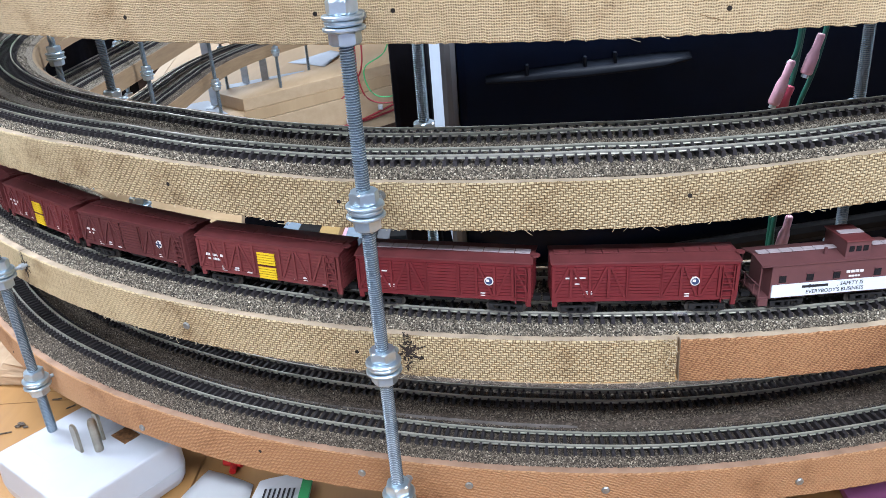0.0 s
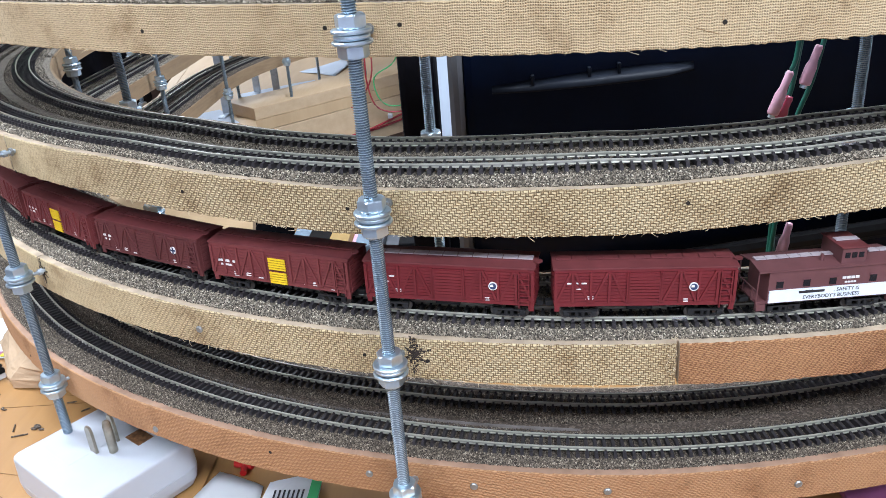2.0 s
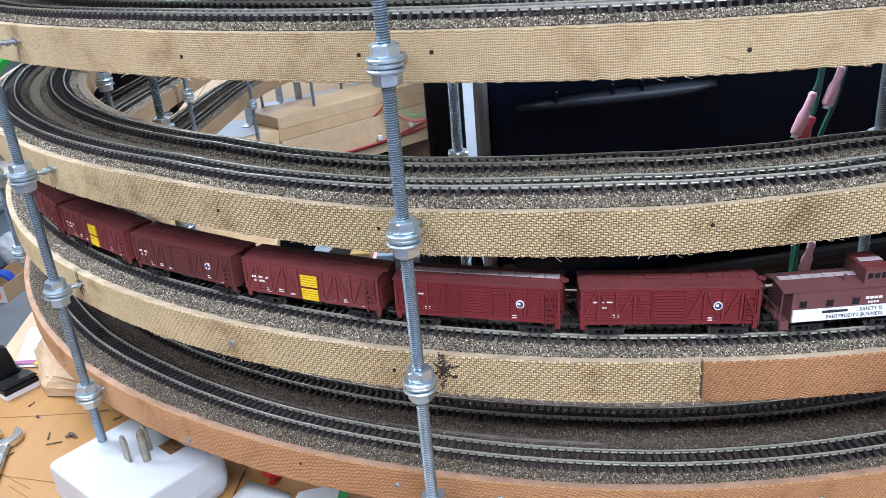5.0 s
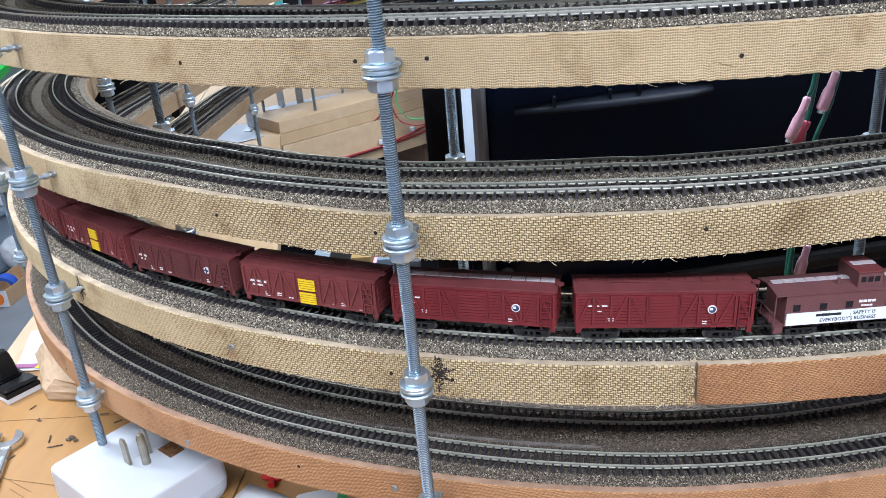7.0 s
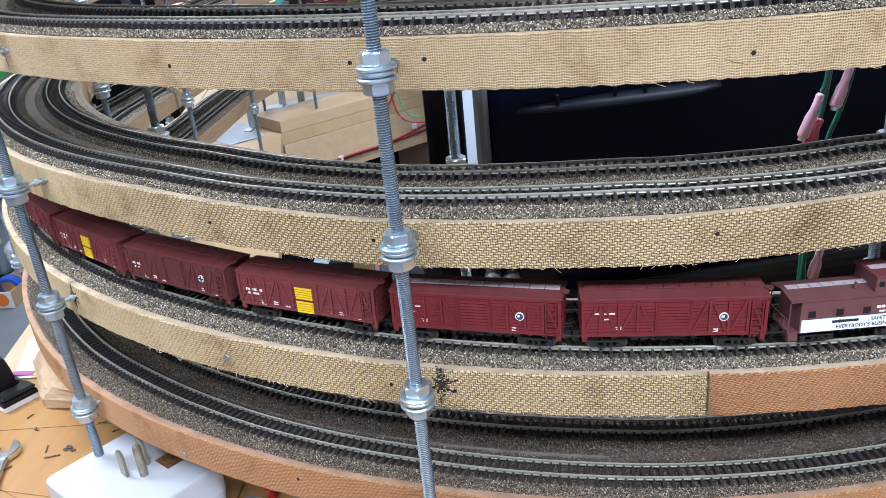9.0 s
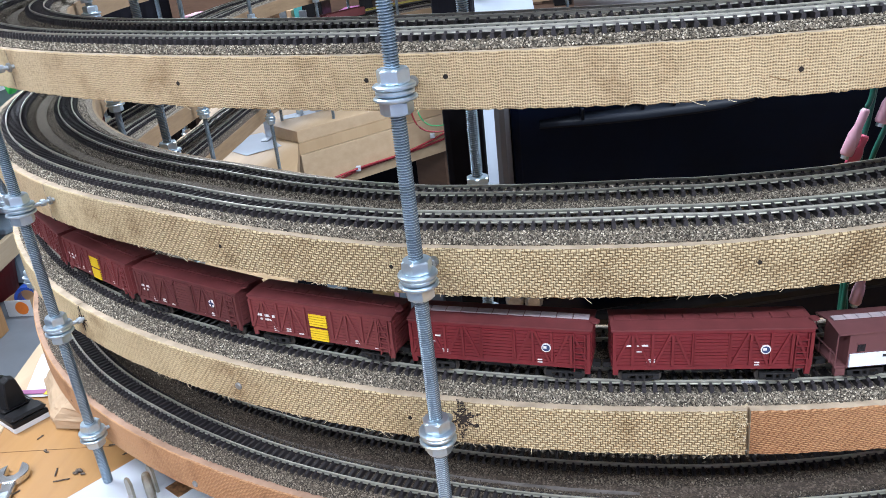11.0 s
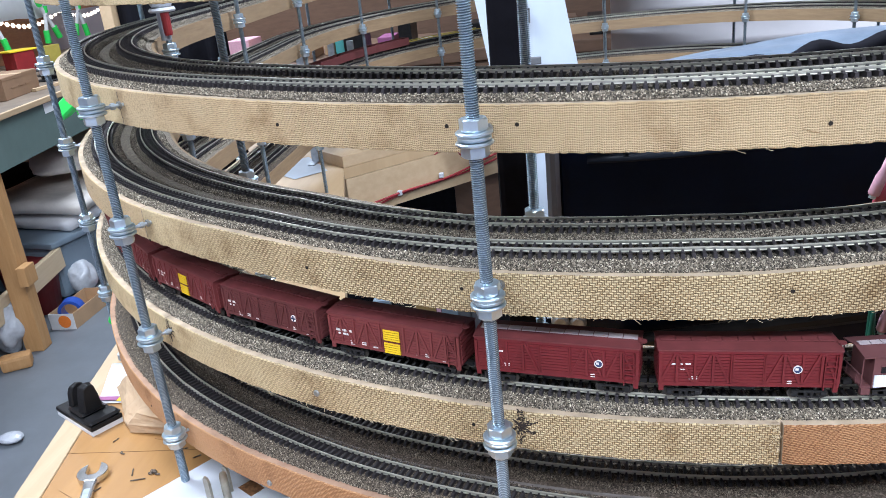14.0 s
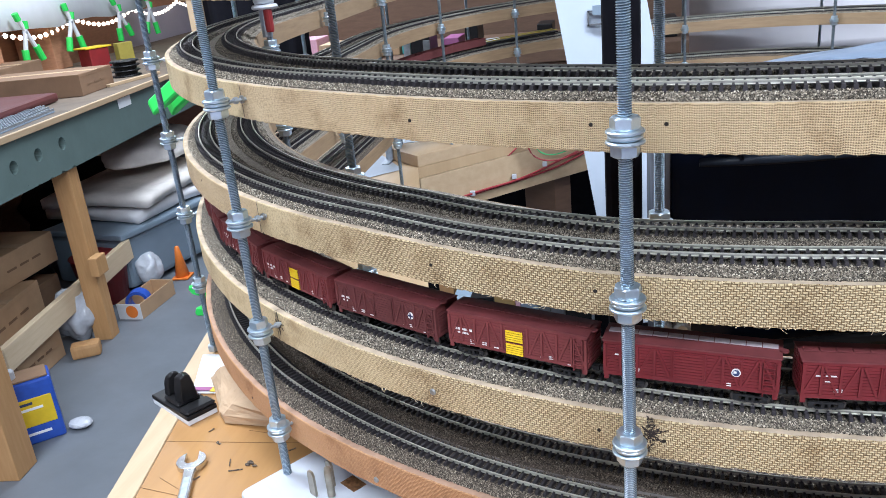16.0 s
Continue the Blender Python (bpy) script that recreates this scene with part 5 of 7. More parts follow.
def block_holder():
    """A black plastic grip on a pale abrasive block."""
    ob = thing("sanding_block", "black plastic hand sander with pale base lying at the table edge", "sanding block", Matrix.Translation((-0.3735, 0.494, TABLE)) @ Matrix.Rotation(radians(-33), 4, "Z") @ Matrix.Scale(0.93, 4))
    part("pad", box(-0.031, 0.031, -0.0135, 0.0135, 0.0, 0.0042, 0.0006), M_PAPER, ob, "pale abrasive pad")
    part("base", box(-0.0315, 0.0315, -0.0138, 0.0138, 0.0044, 0.0085, 0.001), M_BLACK_PLASTIC, ob)
    part("clip_bar", prism([(0.017, -0.0138), (0.032, -0.0138), (0.032, 0.0138), (0.017, 0.0138)], 0.0087, 0.0125, 0.002), M_BLACK_PLASTIC, ob)
    part("saddle", prism([(-0.014, -0.011), (0.012, -0.011), (0.012, 0.011), (-0.014, 0.011)], 0.0087, 0.0120, 0.0015), M_BLACK_PLASTIC, ob)
    for x, h in ((-0.010, 0.031), (0.008, 0.036)):
        bm = bmesh.new()
        prof = [(-0.0095, 0.0121), (-0.0080, 0.024), (-0.0055, h - 0.002), (0, h), (0.0055, h - 0.002), (0.0080, 0.024), (0.0095, 0.0121)]
        a = [bm.verts.new((x - 0.0035, y, z)) for y, z in prof]
        b = [bm.verts.new((x + 0.0035 + (0.002 if x > 0 else -0.002), y * 0.8, z)) for y, z in prof]
        bm.faces.new(a)
        bm.faces.new(b[::-1])
        for i in range(len(prof)):
            j = (i + 1) % len(prof)
            bm.faces.new((a[i], b[i], b[j], a[j]))
        bmesh.ops.recalc_face_normals(bm, faces=bm.faces)
        bmesh.ops.bevel(bm, geom=bm.edges[:], offset=0.0008, segments=1, affect="EDGES")
        part("grip_fin", bm, M_BLACK_PLASTIC, ob)
    return ob


block_holder()


def sheet(points, rows, cols, lift, seed, thick=0.0003, curl=0.0):
    """A creased sheet between four corners, with thickness."""
    rnd = random.Random(seed)
    a, b, c, d = (Vector(p) for p in points)
    verts, faces = [], []
    for layer in (0, 1):
        for i in range(rows + 1):
            for j in range(cols + 1):
                u, v = i / rows, j / cols
                p = (1 - u) * ((1 - v) * a + v * b) + u * ((1 - v) * d + v * c)
                n = noise.noise(Vector((u * 3 + seed, v * 3, seed * 0.7)))
                p.z += lift * (0.5 + n) * (u * (1 - u) + v * (1 - v)) + curl * u * u + thick * layer
                verts.append(p)
    w = cols + 1
    base = (rows + 1) * w
    for i in range(rows):
        for j in range(cols):
            q = (i * w + j, i * w + j + 1, (i + 1) * w + j + 1, (i + 1) * w + j)
            faces += [q[::-1], tuple(base + k for k in q)]
    rim = [i for i in range(w)] + [i * w + cols for i in range(1, rows + 1)] + [rows * w + j for j in range(cols - 1, -1, -1)] + [i * w for i in range(rows - 1, 0, -1)]
    for k in range(len(rim)):
        i, j = rim[k], rim[(k + 1) % len(rim)]
        faces.append((i, j, base + j, base + i))
    return verts, faces


T = TABLE + 0.0006
# printed leaflet under the bag
leaf = thing("leaflet", "white printed leaflet with dark pictures lying on the table", "leaflet", Matrix.Translation((0, 0, 0)))
part("page", sheet([(-0.378, 0.5135, T), (-0.350, 0.5145, T), (-0.372, 0.580, T), (-0.402, 0.580, T)], 8, 6, 0.004, 3), M_PAPER, leaf, smooth=True)
part("yellow_print", box(-0.3625, -0.3515, 0.515, 0.5225, T + 0.0016, T + 0.0020), M_LABEL_YELLOW, leaf, "yellow printed patch")
part("dark_print", box(-0.385, -0.363, 0.5165, 0.522, T + 0.0016, T + 0.0019), M_PURPLE, leaf, "dark printed picture")


def kraft_bag():
    """A collapsed bag: a folded front panel under a sloping flank."""
    base = [(-0.3385, 0.4860), (-0.3285, 0.4725), (-0.2840, 0.4690), (-0.2700, 0.5200), (-0.3250, 0.5500), (-0.3600, 0.5330)]
    mid = [(-0.3395, 0.4870, 0.0060), (-0.3290, 0.4720, 0.0080), (-0.2820, 0.4660, 0.0080), (-0.2690, 0.5180, 0.014), (-0.3270, 0.5480, 0.012), (-0.3625, 0.5290, 0.0060)]
    fold = [(-0.3372, 0.4888, 0.0112), (-0.3200, 0.4745, 0.0165), (-0.2806, 0.4600, 0.0170), (-0.2720, 0.5120, 0.026), (-0.3330, 0.5330, 0.024), (-0.3600, 0.5180, 0.0135)]
    top = [(-0.3300, 0.4960, 0.0190), (-0.3120, 0.4850, 0.0250), (-0.2830, 0.4750, 0.0270), (-0.2760, 0.5050, 0.031), (-0.3280, 0.5220, 0.0300), (-0.3476, 0.5150, 0.0250)]
    bm = bmesh.new()
    rings = [[bm.verts.new((x, y, TABLE + 0.0008)) for x, y in base]] + [[bm.verts.new((x, y, TABLE + z)) for x, y, z in r] for r in (mid, fold, top)]
    for a, b in zip(rings, rings[1:]):
        for i in range(6):
            j = (i + 1) % 6
            bm.faces.new((a[i], a[j], b[j], b[i]))
    bm.faces.new(rings[0][::-1])
    bm.faces.new(rings[-1])
    bmesh.ops.triangulate(bm, faces=bm.faces[:])
    bmesh.ops.subdivide_edges(bm, edges=bm.edges[:], cuts=5, use_grid_fill=True)
    for v in bm.verts:
        n = noise.noise(v.co * 90) * 0.0016 + abs(noise.noise(v.co * 210 + Vector((3, 1, 0)))) * 0.0013
        v.co += Vector((-0.5, -0.8, 0.6)) * n
        v.co.z = max(v.co.z, TABLE + 0.0006)
    return bm


single("paper_bag", kraft_bag(), M_KRAFT, "collapsed brown kraft paper bag pushed under the spiral", "paper bag")

# papers and scraps near the front
page = thing("paper_slip", "curled white paper slip with a green edge and dark print", "paper slip", Matrix.Translation((0, 0, 0)))
part("slip", sheet([(-0.122, 0.335, T), (-0.088, 0.332, T), (-0.087, 0.366, T), (-0.116, 0.358, T)], 6, 6, 0.003, 7, curl=0.004), M_PAPER, page)
part("green_edge", box(-0.0925, -0.0868, 0.334, 0.3655, T + 0.0042, T + 0.0046), M_GREEN_PRINT, page, "green printed edge")
bm = bmesh.new()
for k in range(7):
    box(-0.112 + 0.0026 * k, -0.1110 + 0.0026 * k, 0.336, 0.352, T + 0.0036, T + 0.0040, 0, bm)
part("print", bm, M_INK, page, "rows of unreadable print as bars")
single("paper_sheet", sheet([(-0.166, 0.325, T), (-0.118, 0.322, T), (-0.121, 0.360, T), (-0.150, 0.374, T)], 6, 6, 0.006, 9), M_PAPER, "folded white paper sheet on the table", "paper", smooth=True)
bm = rod((-0.142, 0.379, TABLE + 0.0022), (-0.131, 0.376, TABLE + 0.0026), 0.0022, 8)
rod((-0.136, 0.3775, TABLE + 0.0022), (-0.135, 0.370, TABLE + 0.0022), 0.0020, 8, bm)
single("red_scrap", bm, M_RED_PLASTIC, "small red plastic scrap lying on the table", "scrap")
single("purple_card", box(0.184, 0.25, 0.30, 0.3445, TABLE + 0.0002, TABLE + 0.004, 0.0005), M_PURPLE, "purple card lying under the spiral", "card")

crumb_rng = random.Random(8)


def crumb(x, y, size, n):
    bm = bmesh.new()
    for _ in range(n):
        tmp = bmesh.new()
        bmesh.ops.create_icosphere(tmp, subdivisions=1, radius=size * crumb_rng.uniform(0.3, 0.6))
        tmp.transform(Matrix.Translation((crumb_rng.uniform(-1, 1) * size, crumb_rng.uniform(-1, 1) * size, size * 0.3)) @ Matrix.Diagonal((1.3, 0.8, 0.6, 1)))
        add_to(bm, tmp)
    return single("debris_clump", bm, M_DIRT, "dark brown clump of dried debris on the table", "debris", "debris on the table", m=Matrix.Translation((x, y, TABLE)))


crumb(-0.2845, 0.4245, 0.0034, 6)
crumb(-0.3215, 0.4465, 0.0022, 4)
for i, (x, y, a, l) in enumerate(((-0.3015, 0.4245, 110, 0.008), (-0.2935, 0.4165, 15, 0.010), (-0.262, 0.4425, 40, 0.006), (-0.318, 0.405, 60, 0.007), (-0.276, 0.452, 10, 0.006), (-0.335, 0.463, 70, 0.005))):
    d = Vector((math.cos(radians(a)), math.sin(radians(a)), 0)) * l / 2
    p = Vector((x, y, TABLE + 0.0006))
    single("splinter", rod(p - d, p + d, 0.0005, 5), M_DIRT, "thin dark wood splinter on the table", "splinter", "debris on the table")
# scribed pencil lines in the varnish
for x0, y0, x1, y1 in ((-0.345, 0.405, -0.285, 0.372), (-0.352, 0.372, -0.315, 0.383), (-0.305, 0.465, -0.262, 0.458), (-0.315, 0.384, -0.300, 0.350), (-0.36, 0.395, -0.27, 0.377), (-0.37, 0.447, -0.245, 0.452), (-0.30, 0.375, -0.262, 0.352)):
    d = Vector((x1 - x0, y1 - y0, 0)).normalized() * 0.00018
    part("pencil_line", prism([(x0 - d.y, y0 + d.x), (x0 + d.y, y0 - d.x), (x1 + d.y, y1 - d.x), (x1 - d.y, y1 + d.x)], TABLE + 0.0001, TABLE + 0.0003), M_LINE, table, "brown scribed line")

# ---- inside the spiral ----
def black_case():
    """A large moulded black case standing in the open middle, its lid domed and glossy."""
    ob = thing("equipment_case", "large black moulded plastic case with a domed pale blue lid", "case", Matrix.Translation((0, 0, 0)))
    part("front", box(0.000, 0.62, 0.502, 0.530, 0.35, 1.135, 0.006), M_BLACK_GLOSS, ob)
    part("body", box(0.004, 0.62, 0.534, 0.98, 0.35, 1.055, 0.004), M_BLACK_GLOSS, ob)
    verts, faces = [], []
    nu, nv = 24, 18
    for i in range(nu + 1):
        for j in range(nv + 1):
            u, v = i / nu, j / nv
            x, y = 0.09 + 0.53 * u, 0.78 + 0.19 * v
            rise = 0.034 * min(1.0, 1.6 * math.sqrt(u)) * math.sin(math.pi * (0.1 + 0.75 * v))
            verts.append((x, y, 1.083 + rise + 0.0035 * noise.noise(Vector((u * 7, v * 5, 2)))))
    for i in range(nu):
        for j in range(nv):
            a = i * (nv + 1) + j
            faces.append((a, a + nv + 1, a + nv + 2, a + 1))
    base = len(verts)
    verts += [(v[0], v[1], 1.06) for v in verts]
    faces += [tuple(base + k for k in f)[::-1] for f in faces]
    w = nv + 1
    rim = [j for j in range(w)] + [i * w + nv for i in range(1, nu + 1)] + [nu * w + j for j in range(nv - 1, -1, -1)] + [i * w for i in range(nu - 1, 0, -1)]
    faces += [(rim[k], rim[(k + 1) % len(rim)], base + rim[(k + 1) % len(rim)], base + rim[k]) for k in range(len(rim))]
    part("lid", (verts, faces), M_LID, ob, "domed pale blue lid", smooth=True)
    rows = [(0.018, 0.4990, 1.1010), (0.045, 0.4930, 1.1022), (0.075, 0.4890, 1.1040), (0.105, 0.4885, 1.1056), (0.122, 0.4900, 1.1066), (0.140, 0.4980, 1.1080)]
    verts, faces = [], []
    for x, y, z in rows:
        verts += [(x, y, z), (x, 0.5016, z + 0.0030 + 0.2 * (0.5016 - y)), (x, 0.5016, z - 0.0012), (x, y + 0.0004, z - 0.0012)]
    for i in range(len(rows) - 1):
        faces += [(4 * i + k, 4 * i + (k + 1) % 4, 4 * i + 4 + (k + 1) % 4, 4 * i + 4 + k) for k in range(4)]
    faces += [(0, 1, 2, 3), tuple(4 * len(rows) - 4 + k for k in (3, 2, 1, 0))]
    part("ledge", (verts, faces), M_LEDGE, ob, "swept moulded ledge", smooth=True)
    for x, z in ((0.043, 1.1040), (0.0773, 1.1065), (0.095, 1.1080)):
        part("rib", box(x - 0.0010, x + 0.0010, 0.496, 0.5012, z, z + 0.0065, 0.0006), M_LEDGE, ob, "short moulded rib")
    part("side_panel", prism([(-0.0083, 0.494), (0.0005, 0.497), (0.0005, 0.52), (-0.0083, 0.52)], 0.6, 1.132, 0.003), M_GREY_BROWN, ob, "grey-brown side moulding")
    part("cross_bar", rod((0.04, 0.49, 0.975), (0.36, 0.49, 1.012), 0.006, 10), M_BLACK_PLASTIC, ob, "dark diagonal bar")
    for x, z in ((-0.004, 0.990), (0.008, 0.989)):
        part("knob", lathe([(0.006, 0), (0.006, 0.006), (0.004, 0.008)], 14, Matrix.Translation((x, 0.50, z)) @ Matrix.Rotation(radians(90), 4, "X")), M_SCREW, ob, "grey metal knob")
    return ob


black_case()
verts, faces = [], []
for i in range(45):
    u = i / 44
    x, z = 0.162 + 0.30 * u, 1.110 + 0.011 * min(1, u * 2.2)
    r = (0.0016 + 0.0050 * min(1, u * 5)) * (1 + 0.35 * noise.noise(Vector((u * 11, 2, 5))))
    verts += [(x, 0.772 + r * 0.8 * math.cos(2 * math.pi * k / 10), z + 0.0035 * math.sin(u * 31) + r * math.sin(2 * math.pi * k / 10)) for k in range(10)]
for i in range(44):
    faces += [(i * 10 + k, i * 10 + (k + 1) % 10, i * 10 + 10 + (k + 1) % 10, i * 10 + 10 + k) for k in range(10)]
faces += [tuple(range(10))[::-1], tuple(440 + k for k in range(10))]
single("rolled_cloth", (verts, faces), M_BLACK_MATT, "rolled black cloth lying along the edge of the pale lid", "cloth", smooth=True)
# dark curtain and pine post at the table's outer edge
single("pine_post", box(-0.640, -0.622, 1.112, 1.130, 0.0, 1.70, 0.002), M_PINE, "slim pine post standing beside the table", "post")
verts, faces = sheet([(-0.621, 1.121, TABLE + 0.03), (-0.47, 1.135, TABLE + 0.03), (-0.47, 1.135, 1.70), (-0.621, 1.121, 1.70)], 4, 30, 0.0, 3, 0.0006)
verts = [Vector((v.x, v.y + 0.006 * math.sin(v.x * 170) + (0.001 if i >= len(verts) // 2 else 0), v.z)) for i, v in enumerate(verts)]
single("black_curtain", (verts, faces), M_BLACK_MATT, "black cloth hanging from a pine post beside the spiral", "cloth", smooth=True)
# pale sheeting hung in swags behind the far side of the spiral
verts, faces = [], []
nx, nz = 20, 60
for layer in (0, 1):
    for i in range(nx + 1):
        for j in range(nz + 1):
            x, z = 0.112 + 0.95 * i / nx, 0.90 + 0.62 * j / nz
            f = ((z - 0.93 + 0.020 * (x - 0.2)) / RISE) % 1.0
            verts.append((x, 1.685 - 0.10 * max(0, x - 0.3) ** 2 - 0.024 * (1 - f) ** 1.5 * min(1, f * 8) + 0.001 * layer, z))
w = (nx + 1) * (nz + 1)
for i in range(nx):
    for j in range(nz):
        a = i * (nz + 1) + j
        q = (a, a + nz + 1, a + nz + 2, a + 1)
        faces += [q, tuple(w + k for k in q)[::-1]]
edge = [j for j in range(nz + 1)] + [i * (nz + 1) + nz for i in range(1, nx + 1)] + [nx * (nz + 1) + j for j in range(nz - 1, -1, -1)] + [i * (nz + 1) for i in range(nx - 1, 0, -1)]
faces += [(edge[k], edge[(k + 1) % len(edge)], w + edge[(k + 1) % len(edge)], w + edge[k]) for k in range(len(edge))]
single("plastic_sheeting", (verts, faces), M_SHEETING, "pale grey plastic sheeting hung in swags behind the spiral", "sheeting", smooth=True)
single("black_post", box(-0.040, -0.0165, 0.505, 0.535, 0.0, 1.62, 0.004), M_BLACK_MATT, "upright matt black post beside the case", "post")
panel = thing("sign_board", "white card board with printed notice leaning inside the spiral", "board", Matrix.Translation((0, 0, 0)))
part("card", loft([([(-0.036, 1.29), (0.110, 1.31), (0.110, 1.316), (-0.036, 1.296)], 0.60), ([(-0.176, 1.29), (-0.046, 1.31), (-0.046, 1.316), (-0.176, 1.296)], 1.52)]), M_SIGN, panel)
bm = bmesh.new()
for x0, x1, z0, z1 in ((-0.072, -0.036, 1.112, 1.1145), (-0.072, -0.036, 1.132, 1.1345), (-0.072, -0.0695, 1.112, 1.1345), (-0.0385, -0.036, 1.112, 1.1345)):
    box(x0, x1, 1.290, 1.296, z0, z1, 0, bm)
part("printed_frame", bm, M_GREY_BROWN, panel, "grey printed frame", )
part("printed_mark", prism([(-0.064, 1.286), (-0.044, 1.286), (-0.050, 1.2915), (-0.058, 1.2915)], 1.128, 1.142, 0), M_BIN, panel, "grey printed pictogram")
part("torn_hole", box(-0.040, -0.022, 1.286, 1.292, 1.048, 1.060, 0.002), M_GREY_BROWN, panel, "dark torn spot near the lower edge")

# wires and crimp connectors behind the inner track
wire_y = 0.378


def wire(points, material, label, r=0.00115):
    return single("wire", tube(points, r), material, label, "wire", "track feed wires", smooth=True)


wire([(0.156, wire_y, 1.30), (0.1545, wire_y, 1.20), (0.1545, wire_y, 1.14), (0.1505, wire_y, 1.128)], M_GREEN_WIRE, "green feed wire into a pink crimp connector")
wire([(0.163, wire_y + 0.003, 1.30), (0.160, wire_y + 0.003, 1.19), (0.1555, wire_y + 0.003, 1.13), (0.1525, wire_y + 0.003, 1.10), (0.150, wire_y + 0.003, 0.98)], M_GREEN_WIRE, "green feed wire hanging inside the spiral")
wire([(0.176, wire_y + 0.004, 1.30), (0.171, wire_y + 0.004, 1.18), (0.165, wire_y + 0.004, 1.13), (0.158, wire_y + 0.004, 1.105), (0.152, wire_y + 0.004, 1.07), (0.156, wire_y, 0.98)], M_GREEN_WIRE, "green feed wire hanging inside the spiral")
wire([(0.150, wire_y, 1.108), (0.1535, wire_y, 1.085), (0.151, wire_y, 1.04), (0.149, wire_y, 0.98)], M_GREEN_WIRE, "green feed wire below a crimp connector")


def crimp(p, q, material, label):
    p, q = Vector(p), Vector(q)
    d = (q - p).length
    ob = thing("crimp_connector", label, "connector", Matrix.Translation(p) @ (q - p).to_track_quat("Z", "Y").to_matrix().to_4x4(), "wire connectors")
    part("sleeve", lathe([(0.0014, 0), (0.0018, d * 0.05), (0.0018, d * 0.38), (0.0026, d * 0.55), (0.0027, d * 0.95), (0.0023, d)], 12), material, ob, smooth=True)
    part("terminal", rod((0, 0, d), (0, 0, d + 0.0016), 0.0017, 8), M_ZINC, ob, "bare metal end")
    return ob


crimp((0.1515, wire_y - 0.002, 1.1300), (0.1450, wire_y - 0.002, 1.1105), M_PINK, "translucent pink crimp connector on a green wire")
crimp((0.1645, wire_y + 0.002, 1.1400), (0.1595, wire_y + 0.002, 1.1225), M_PINK, "translucent pink crimp connector hanging behind the wires")
crimp((0.1530, wire_y, 1.1180), (0.1480, wire_y, 1.1050), M_ROSE, "rose red crimp connector under the pink one")
crimp((0.1535, wire_y, 1.1930), (0.1550, wire_y, 1.1780), M_RED_PLASTIC, "dull red crimp connector above the inner track")
crimp((0.1590, wire_y, 1.055), (0.1560, wire_y, 1.038), M_PINK, "translucent pink crimp connector at the lower track")

# loose feed wires at the end of the apron
wire([(-0.187, 1.36, 1.03), (-0.185, 1.34, 0.979), (-0.185, 1.34, 0.937), (-0.172, 1.34, 0.898), (-0.134, 1.34, 0.888), (-0.08, 1.36, 0.90)], M_RED_WIRE, "loose red feed wire hanging at the end of the apron", 0.0015)
wire([(-0.120, 1.36, 1.02), (-0.136, 1.34, 0.973), (-0.172, 1.34, 0.948), (-0.165, 1.34, 0.909), (-0.136, 1.34, 0.898), (-0.09, 1.36, 0.91)], M_GREEN_PRINT, "loose pale green feed wire hanging at the end of the apron", 0.0012)
wire([(-0.178, 1.37, 1.03), (-0.176, 1.35, 0.96), (-0.190, 1.35, 0.925), (-0.215, 1.34, 0.90), (-0.245, 1.32, 0.885)], M_RED_WIRE, "loose red feed wire running along the apron", 0.0015)
# papers and metal straps on the table behind
single("paper_sheet", sheet([(-0.50, 1.244, T), (-0.412, 1.161, T), (-0.369, 1.203, T), (-0.429, 1.30, T)], 4, 4, 0.002, 2), M_SIGN, "bluish white paper on the table inside the spiral", "paper")
single("paper_sheet", sheet([(-0.417, 1.385, T), (-0.297, 1.45, T), (-0.306, 1.497, T), (-0.425, 1.415, T)], 4, 4, 0.004, 5), M_SIGN, "long white paper strip on the table inside the spiral", "paper")
single("paper_sheet", sheet([(-0.355, 1.586, T), (-0.272, 1.522, T), (-0.255, 1.63, T), (-0.283, 1.667, T)], 6, 6, 0.006, 6, curl=0.004), M_SIGN, "curled white paper at the back of the table", "paper", smooth=True)
strap = thing("metal_strap", "bent grey metal strap standing on the table", "strap", Matrix.Translation((0, 0, 0)), "metal straps")
part("upright", box(-0.412, -0.400, 1.262, 1.266, TABLE, 1.10, 0.0006), M_ZINC_DULL, strap)
part("foot", box(-0.412, -0.400, 1.235, 1.266, TABLE + 0.0003, TABLE + 0.003, 0.0006), M_ZINC_DULL, strap)
copy_thing(strap, Matrix.Translation((0.055, 0.12, 0)))
copy_thing(strap, Matrix.Translation((0.012, 0.15, 0)))
for i, (dx, dz) in enumerate(((0.0, 0.0), (0.006, 0.008))):
    pts = []
    for k in range(7):
        s = k / 6 * 0.6
        pts.append((-0.345 + dx + s * 0.71, 1.204 + s * 0.705, TABLE - 0.085 + dz + 0.06 * (k / 6) + 0.006 * math.sin(k * 1.7 + i)))
    wire(pts, M_RED_WIRE, "red bus wire stapled along the pine apron", 0.002)
for s in (0.10, 0.19, 0.26):
    single("cable_clip", box(-0.004, 0.004, -0.004, 0.004, -0.004, 0.004, 0.001), M_WHITE_PLASTIC, "small white cable clip on the apron", "clip", "cable clips", m=Matrix.Translation((-0.345 + s * 0.71 + 0.003, 1.203 + s * 0.705, TABLE - 0.075 + 0.1 * s)))

